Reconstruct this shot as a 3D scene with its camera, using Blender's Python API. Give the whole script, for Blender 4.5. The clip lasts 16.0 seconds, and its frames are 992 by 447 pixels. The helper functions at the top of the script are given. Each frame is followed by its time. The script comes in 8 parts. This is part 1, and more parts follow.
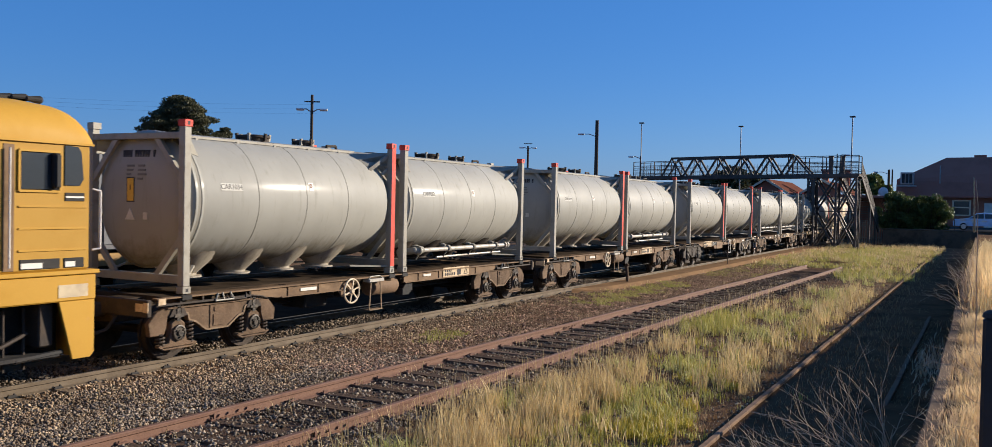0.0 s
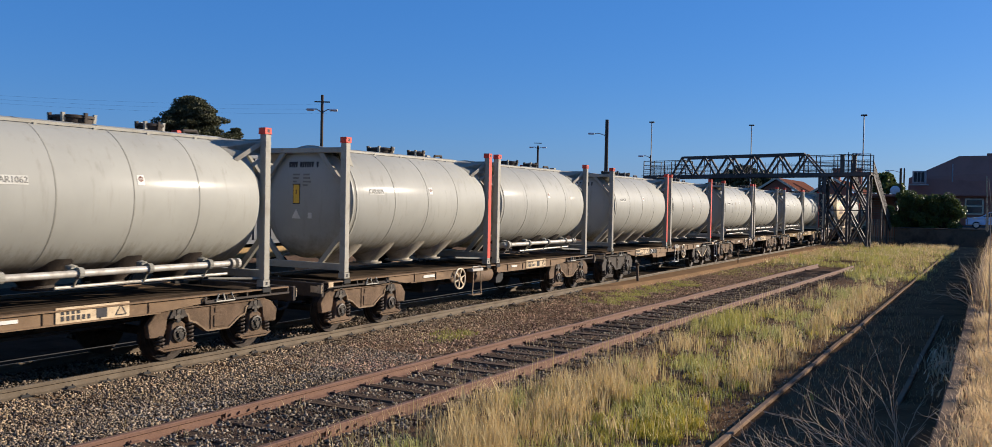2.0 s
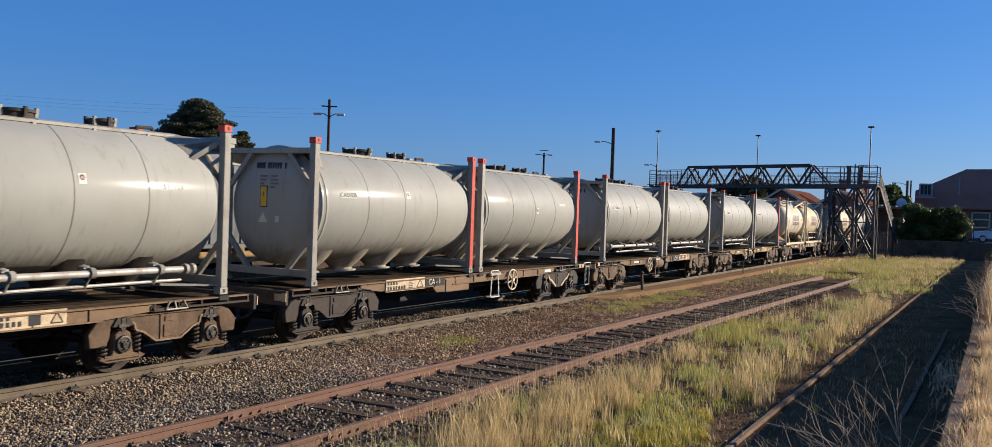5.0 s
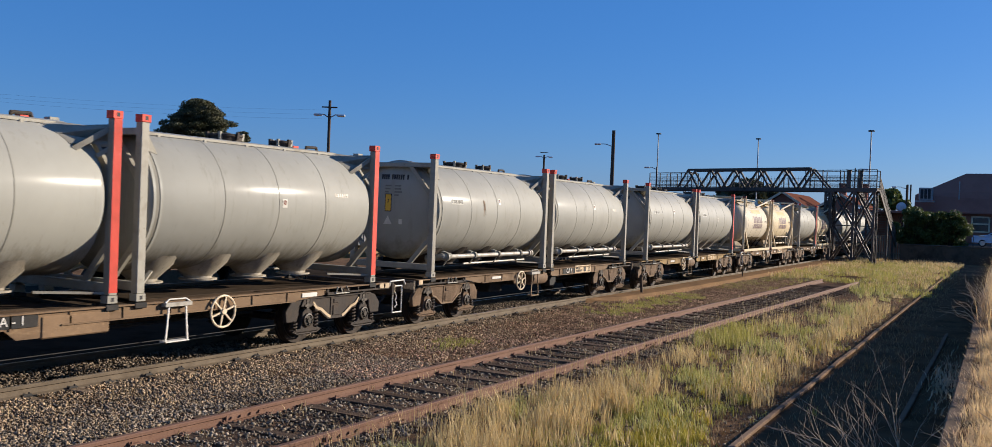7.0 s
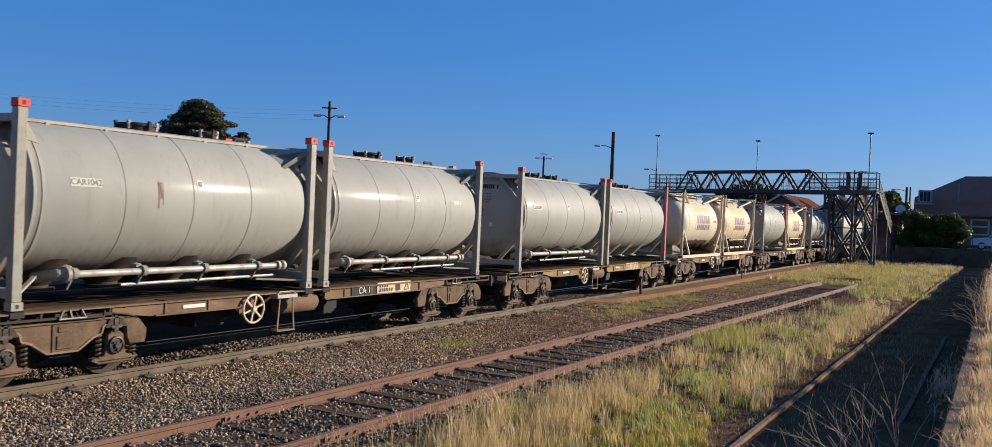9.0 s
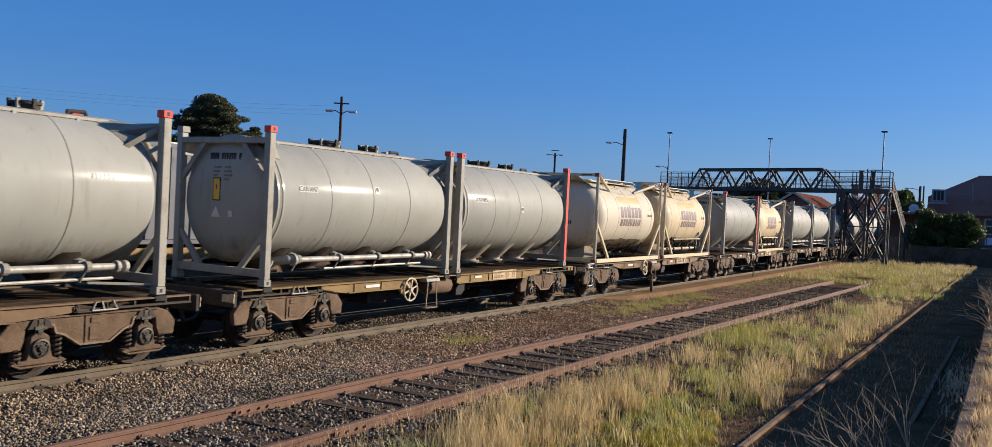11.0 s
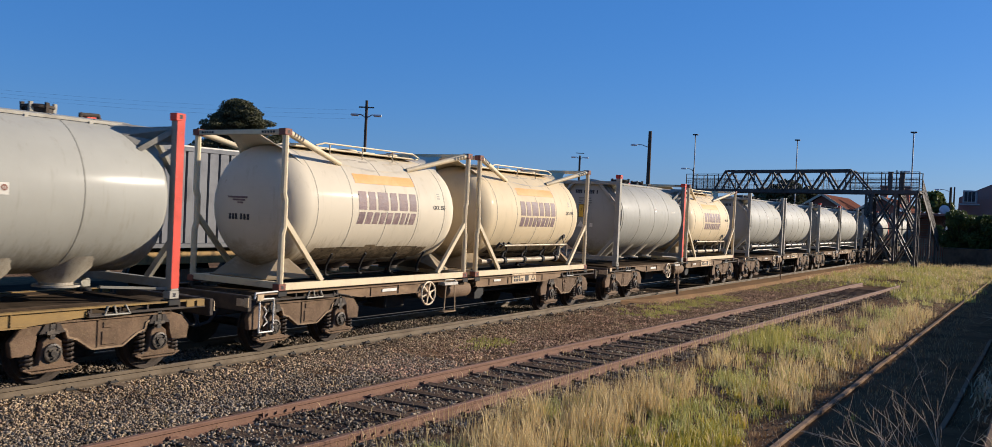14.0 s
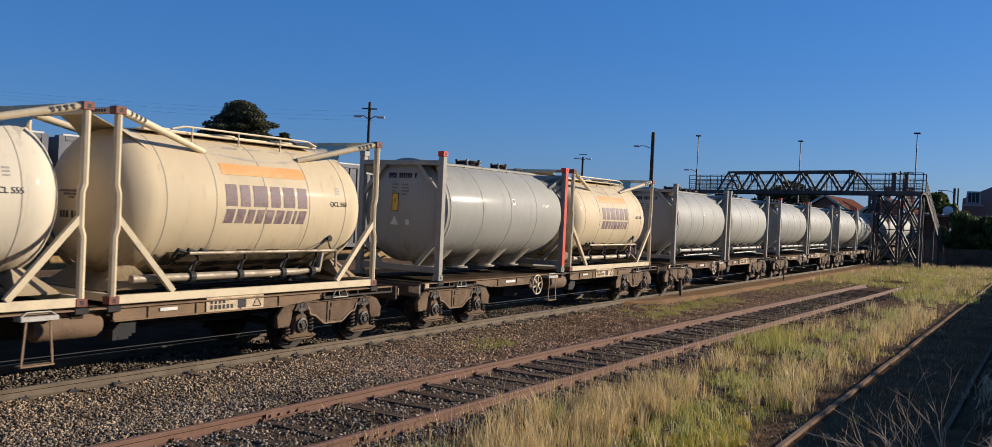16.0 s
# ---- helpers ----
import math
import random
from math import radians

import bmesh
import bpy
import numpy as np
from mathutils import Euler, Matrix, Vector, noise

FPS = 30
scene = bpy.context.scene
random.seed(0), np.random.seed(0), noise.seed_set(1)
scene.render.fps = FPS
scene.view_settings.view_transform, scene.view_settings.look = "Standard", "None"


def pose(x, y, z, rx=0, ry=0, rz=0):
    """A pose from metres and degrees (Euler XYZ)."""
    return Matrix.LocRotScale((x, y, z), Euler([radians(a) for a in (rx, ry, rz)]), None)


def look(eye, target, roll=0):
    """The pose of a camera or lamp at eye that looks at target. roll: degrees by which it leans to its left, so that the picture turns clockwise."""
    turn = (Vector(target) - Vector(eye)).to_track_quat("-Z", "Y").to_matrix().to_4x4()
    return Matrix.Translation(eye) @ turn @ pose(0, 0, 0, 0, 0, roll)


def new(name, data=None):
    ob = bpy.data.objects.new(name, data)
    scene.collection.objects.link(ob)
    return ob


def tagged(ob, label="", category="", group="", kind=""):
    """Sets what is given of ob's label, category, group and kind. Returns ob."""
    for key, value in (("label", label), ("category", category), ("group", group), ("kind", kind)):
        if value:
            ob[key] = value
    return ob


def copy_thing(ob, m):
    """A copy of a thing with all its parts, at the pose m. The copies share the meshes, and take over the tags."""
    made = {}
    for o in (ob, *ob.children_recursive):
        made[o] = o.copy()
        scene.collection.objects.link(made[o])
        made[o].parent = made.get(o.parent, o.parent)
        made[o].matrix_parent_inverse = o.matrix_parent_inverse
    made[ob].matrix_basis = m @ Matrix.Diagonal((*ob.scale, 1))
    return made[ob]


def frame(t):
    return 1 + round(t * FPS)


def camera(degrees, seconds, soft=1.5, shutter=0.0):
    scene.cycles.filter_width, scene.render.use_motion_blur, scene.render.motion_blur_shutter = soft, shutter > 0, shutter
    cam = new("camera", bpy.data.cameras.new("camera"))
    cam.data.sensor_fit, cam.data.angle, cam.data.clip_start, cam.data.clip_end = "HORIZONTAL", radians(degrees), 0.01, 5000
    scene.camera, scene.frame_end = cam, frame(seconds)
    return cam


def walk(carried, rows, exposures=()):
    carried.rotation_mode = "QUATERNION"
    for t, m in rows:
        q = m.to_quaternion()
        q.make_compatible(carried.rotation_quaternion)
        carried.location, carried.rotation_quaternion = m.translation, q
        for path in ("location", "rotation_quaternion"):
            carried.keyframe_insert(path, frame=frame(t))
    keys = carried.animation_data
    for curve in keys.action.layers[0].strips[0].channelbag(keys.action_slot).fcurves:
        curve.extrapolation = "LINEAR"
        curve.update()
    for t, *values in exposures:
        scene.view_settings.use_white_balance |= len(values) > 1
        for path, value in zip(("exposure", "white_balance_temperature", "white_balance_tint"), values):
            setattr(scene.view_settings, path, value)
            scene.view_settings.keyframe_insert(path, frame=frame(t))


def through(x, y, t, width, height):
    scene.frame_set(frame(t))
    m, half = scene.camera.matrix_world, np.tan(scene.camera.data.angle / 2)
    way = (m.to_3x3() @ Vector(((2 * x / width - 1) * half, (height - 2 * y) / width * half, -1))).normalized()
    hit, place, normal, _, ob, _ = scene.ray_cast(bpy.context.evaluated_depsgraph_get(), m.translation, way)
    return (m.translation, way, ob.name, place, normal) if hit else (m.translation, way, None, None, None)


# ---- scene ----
# The camera stands on the old loading platform beside the yard and is turned by hand.
EYE = (0.0, 0.0, 2.9)
cam = camera(57.97, 16.0, soft=0.5, shutter=0.15)
# seconds, yaw to the left of the track, pitch, roll in degrees
TURNS = (
    (0.0, 28.463, -1.296, 1.232), (0.5, 28.524, -1.279, 1.186), (1.0, 28.646, -1.308, 1.129), (1.5, 28.888, -1.325, 1.109),
    (2.0, 29.102, -1.335, 1.109), (2.5, 29.244, -1.307, 1.232), (3.0, 29.269, -1.243, 1.400), (3.5, 29.134, -1.133, 1.544),
    (4.0, 29.267, -1.009, 1.605), (6.5, 29.471, -0.862, 2.254), (7.0, 29.428, -0.801, 2.237), (7.5, 29.483, -0.766, 2.281),
    (8.0, 29.421, -0.760, 2.284), (8.5, 29.418, -0.753, 2.342), (9.0, 29.396, -0.717, 2.405), (11.5, 30.372, -1.058, 2.858),
    (12.0, 30.742, -1.084, 2.843), (12.5, 31.113, -1.070, 2.843), (13.0, 31.358, -0.974, 2.759), (13.5, 31.523, -0.910, 2.707),
    (14.0, 31.669, -0.873, 2.598), (14.5, 31.755, -0.845, 2.482), (15.0, 31.902, -0.840, 2.329), (15.5, 31.883, -0.822, 2.381),
    (16.0, 31.863, -0.800, 2.566))


def view(yaw, pitch, roll):
    y, p = radians(yaw), radians(pitch)
    ahead = Vector((-math.sin(y) * math.cos(p), math.cos(y) * math.cos(p), math.sin(p)))
    return look(EYE, Vector(EYE) + ahead, roll)


walk(cam, [(t, view(a, b, c)) for t, a, b, c in TURNS], ((0.0, 0.7), (4.0, 0.7), (6.5, 0.62), (9.0, 0.68), (11.5, 0.64), (15.0, 0.64), (15.5, 0.56), (16.0, 0.46)))

# ---- light ----
SUN_EL, SUN_AZ = 18.1, 50.0     # degrees above the horizon, and from +x towards +y
to_sun = Vector((math.cos(radians(SUN_EL)) * math.cos(radians(SUN_AZ)), math.cos(radians(SUN_EL)) * math.sin(radians(SUN_AZ)), math.sin(radians(SUN_EL))))
sun = new("sun", bpy.data.lights.new("sun", "SUN"))
sun.data.energy, sun.data.angle, sun.data.color = 5.0, radians(0.5), (1.0, 0.89, 0.75)
sun.matrix_world = look(to_sun * 50, (0, 0, 0))
world = bpy.data.worlds.new("sky")
scene.world = world
world.use_nodes = True
sky = world.node_tree.nodes.new("ShaderNodeTexSky")
sky.sky_type, sky.sun_disc = "NISHITA", False
sky.sun_elevation, sky.sun_rotation = radians(SUN_EL), radians(90.0 - SUN_AZ)
sky.altitude, sky.air_density, sky.dust_density, sky.ozone_density = 0.0, 1.0, 0.5, 3.0
back = world.node_tree.nodes["Background"]
back.inputs["Strength"].default_value = 0.06
deeper = world.node_tree.nodes.new("ShaderNodeHueSaturation")
deeper.inputs["Saturation"].default_value = 1.16
clear = world.node_tree.nodes.new("ShaderNodeMix")
clear.data_type, clear.blend_type = "RGBA", "MULTIPLY"
clear.inputs["Factor"].default_value, clear.inputs["B"].default_value = 1.0, (0.74, 0.92, 1.3, 1.0)
world.node_tree.links.new(sky.outputs["Color"], clear.inputs["A"])
world.node_tree.links.new(clear.outputs["Result"], deeper.inputs["Color"])
even = world.node_tree.nodes.new("ShaderNodeMix")
even.data_type = "RGBA"
even.inputs["Factor"].default_value, even.inputs["B"].default_value = 0.45, (0.76, 2.6, 7.1, 1.0)
world.node_tree.links.new(deeper.outputs["Color"], even.inputs["A"])
world.node_tree.links.new(even.outputs["Result"], back.inputs["Color"])


# ---- materials ----
def nodes_of(name):
    m = bpy.data.materials.new(name)
    m.use_nodes = True
    return m, m.node_tree.nodes, m.node_tree.links, m.node_tree.nodes["Principled BSDF"]


def noise_node(n, l, coord, scale, detail=4.0, rough=0.6, stretch=None):
    t = n.new("ShaderNodeTexNoise")
    t.inputs["Scale"].default_value, t.inputs["Detail"].default_value, t.inputs["Roughness"].default_value = scale, detail, rough
    if stretch:
        mp = n.new("ShaderNodeMapping")
        mp.inputs["Scale"].default_value = stretch
        l.new(coord, mp.inputs["Vector"])
        coord = mp.outputs["Vector"]
    l.new(coord, t.inputs["Vector"])
    return t.outputs["Fac"]


def ramp(n, l, fac, a, b):
    r = n.new("ShaderNodeMapRange")
    r.inputs["From Min"].default_value, r.inputs["From Max"].default_value = a, b
    l.new(fac, r.inputs["Value"])
    return r.outputs["Result"]


def mix(n, l, fac, a, b, mode="MIX"):
    m = n.new("ShaderNodeMix")
    m.data_type, m.blend_type = "RGBA", mode
    for sock, v in ((m.inputs["Factor"], fac), (m.inputs["A"], a), (m.inputs["B"], b)):
        if isinstance(v, (int, float)):
            sock.default_value = v
        elif isinstance(v, tuple):
            sock.default_value = (*v, 1.0)
        else:
            l.new(v, sock)
    return m.outputs["Result"]


def surface(name, base, worn, rough=0.6, metal=0.0, coarse=1.5, fine=40.0, bump=0.15, amount=(0.45, 0.7), dirt=None, dirt_amount=(0.55, 0.75),
            stretch=None, vary=0.12, island=False, space="Object", coat=0.0):
    """A worn surface: a base colour, wear at a coarse scale, grain at a fine one, and a little change from piece to piece."""
    m, n, l, p = nodes_of(name)
    c = n.new("ShaderNodeTexCoord").outputs[space]
    big = ramp(n, l, noise_node(n, l, c, coarse, 5.0, 0.65, stretch), *amount)
    col = mix(n, l, big, base, worn)
    grain = noise_node(n, l, c, fine, 3.0, 0.7)
    if dirt:
        spots = ramp(n, l, noise_node(n, l, c, coarse * 4.3, 6.0, 0.75, stretch), *dirt_amount)
        col = mix(n, l, spots, col, dirt)
    if island:
        rnd = n.new("ShaderNodeNewGeometry").outputs["Random Per Island"]
    else:
        rnd = n.new("ShaderNodeObjectInfo").outputs["Random"]
    hsv = n.new("ShaderNodeHueSaturation")
    shift = n.new("ShaderNodeMath")
    shift.operation = "MULTIPLY_ADD"
    l.new(rnd, shift.inputs[0])
    shift.inputs[1].default_value, shift.inputs[2].default_value = 2 * vary, 1.0 - vary
    grained = n.new("ShaderNodeMath")
    grained.operation = "MULTIPLY_ADD"
    l.new(grain, grained.inputs[0])
    grained.inputs[1].default_value, grained.inputs[2].default_value = 0.24, 0.88
    both = n.new("ShaderNodeMath")
    both.operation = "MULTIPLY"
    l.new(shift.outputs[0], both.inputs[0])
    l.new(grained.outputs[0], both.inputs[1])
    l.new(both.outputs[0], hsv.inputs["Value"])
    l.new(col, hsv.inputs["Color"])
    l.new(hsv.outputs["Color"], p.inputs["Base Color"])
    rr = n.new("ShaderNodeMath")
    rr.operation = "MULTIPLY_ADD"
    l.new(big, rr.inputs[0])
    rr.inputs[1].default_value, rr.inputs[2].default_value = min(0.2, 0.95 - rough), rough
    l.new(rr.outputs[0], p.inputs["Roughness"])
    p.inputs["Metallic"].default_value = metal
    p.inputs["Coat Weight"].default_value = coat
    p.inputs["Specular IOR Level"].default_value = 0.0 if rough >= 0.85 else 0.25 if rough >= 0.5 else 0.5
    if bump:
        b = n.new("ShaderNodeBump")
        b.inputs["Strength"].default_value, b.inputs["Distance"].default_value = bump, 0.02
        l.new(grain, b.inputs["Height"])
        l.new(b.outputs["Normal"], p.inputs["Normal"])
    return m


def plain(name, base, rough=0.5, metal=0.0):
    return surface(name, base, tuple(v * 0.8 for v in base), rough, metal, 3.0, 60.0, 0.05, vary=0.04)


def leafy(name, a, b, rough=0.55, through=0.3):
    """Leaves and blades: two greens by island, with some light passing through."""
    m, n, l, p = nodes_of(name)
    rnd = n.new("ShaderNodeNewGeometry").outputs["Random Per Island"]
    c = n.new("ShaderNodeTexCoord").outputs["Object"]
    patch = ramp(n, l, noise_node(n, l, c, 0.45, 3.0), 0.35, 0.65)
    fac = n.new("ShaderNodeMath")
    fac.operation = "MULTIPLY_ADD"
    l.new(rnd, fac.inputs[0])
    fac.inputs[1].default_value = 0.6
    half = n.new("ShaderNodeMath")
    half.operation = "MULTIPLY"
    half.inputs[1].default_value = 0.4
    l.new(patch, half.inputs[0])
    l.new(half.outputs[0], fac.inputs[2])
    col = mix(n, l, fac.outputs[0], a, b)
    l.new(col, p.inputs["Base Color"])
    p.inputs["Roughness"].default_value = rough
    p.inputs["Specular IOR Level"].default_value = 0.25
    tr = n.new("ShaderNodeBsdfTranslucent")
    l.new(col, tr.inputs["Color"])
    ms = n.new("ShaderNodeMixShader")
    ms.inputs["Fac"].default_value = through
    l.new(p.outputs[0], ms.inputs[1])
    l.new(tr.outputs[0], ms.inputs[2])
    l.new(ms.outputs[0], n["Material Output"].inputs["Surface"])
    return m


def tank_paint(name, base, stain, rust, rough=0.6, shine=0.08):
    """Old gloss paint on a tank barrel: faint blotches, vertical streaks and splashes of cement dust and road grime."""
    m, n, l, p = nodes_of(name)
    c = raw = n.new("ShaderNodeTexCoord").outputs["Object"]
    oi = n.new("ShaderNodeObjectInfo").outputs["Random"]
    off = n.new("ShaderNodeVectorMath")
    off.operation = "MULTIPLY_ADD"
    cmb = n.new("ShaderNodeCombineXYZ")
    for k in range(3):
        l.new(oi, cmb.inputs[k])
    l.new(cmb.outputs[0], off.inputs[0])
    off.inputs[1].default_value = (31.0, 57.0, 13.0)
    l.new(c, off.inputs[2])
    c = off.outputs[0]
    blot = ramp(n, l, noise_node(n, l, c, 0.9, 4.0), 0.4, 0.75)
    col = mix(n, l, blot, base, tuple(v * 0.86 for v in base))
    streak = ramp(n, l, noise_node(n, l, c, 1.6, 6.0, 0.7, (3.0, 4.0, 0.35)), 0.56, 0.8)
    col = mix(n, l, streak, col, stain)
    spot = ramp(n, l, noise_node(n, l, c, 2.2, 6.0, 0.75, (1.0, 3.2, 0.6)), 0.68, 0.78)
    col = mix(n, l, spot, col, rust)
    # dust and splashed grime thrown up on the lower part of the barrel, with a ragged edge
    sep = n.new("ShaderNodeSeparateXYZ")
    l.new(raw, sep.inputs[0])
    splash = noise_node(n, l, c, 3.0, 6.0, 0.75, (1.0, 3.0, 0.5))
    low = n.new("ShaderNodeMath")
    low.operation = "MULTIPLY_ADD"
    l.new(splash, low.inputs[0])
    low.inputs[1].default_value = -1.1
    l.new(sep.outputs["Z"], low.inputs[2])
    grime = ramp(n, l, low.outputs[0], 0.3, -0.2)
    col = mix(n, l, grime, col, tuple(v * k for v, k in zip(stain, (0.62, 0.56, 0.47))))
    hsv = n.new("ShaderNodeHueSaturation")
    v = n.new("ShaderNodeMath")
    v.operation = "MULTIPLY_ADD"
    v.inputs[1].default_value, v.inputs[2].default_value = 0.16, 0.92
    l.new(oi, v.inputs[0])
    l.new(v.outputs[0], hsv.inputs["Value"])
    l.new(col, hsv.inputs["Color"])
    l.new(hsv.outputs["Color"], p.inputs["Base Color"])
    p.inputs["Coat Weight"].default_value, p.inputs["Coat Roughness"].default_value = shine, 0.18
    p.inputs["Specular IOR Level"].default_value = 0.2
    r = n.new("ShaderNodeMath")
    r.operation = "MULTIPLY_ADD"
    r.inputs[1].default_value, r.inputs[2].default_value = 0.3, rough
    l.new(streak, r.inputs[0])
    l.new(r.outputs[0], p.inputs["Roughness"])
    b = n.new("ShaderNodeBump")
    b.inputs["Strength"].default_value, b.inputs["Distance"].default_value = 0.12, 0.03
    l.new(noise_node(n, l, c, 0.9, 2.0, 0.4), b.inputs["Height"])
    l.new(b.outputs["Normal"], p.inputs["Normal"])
    return m


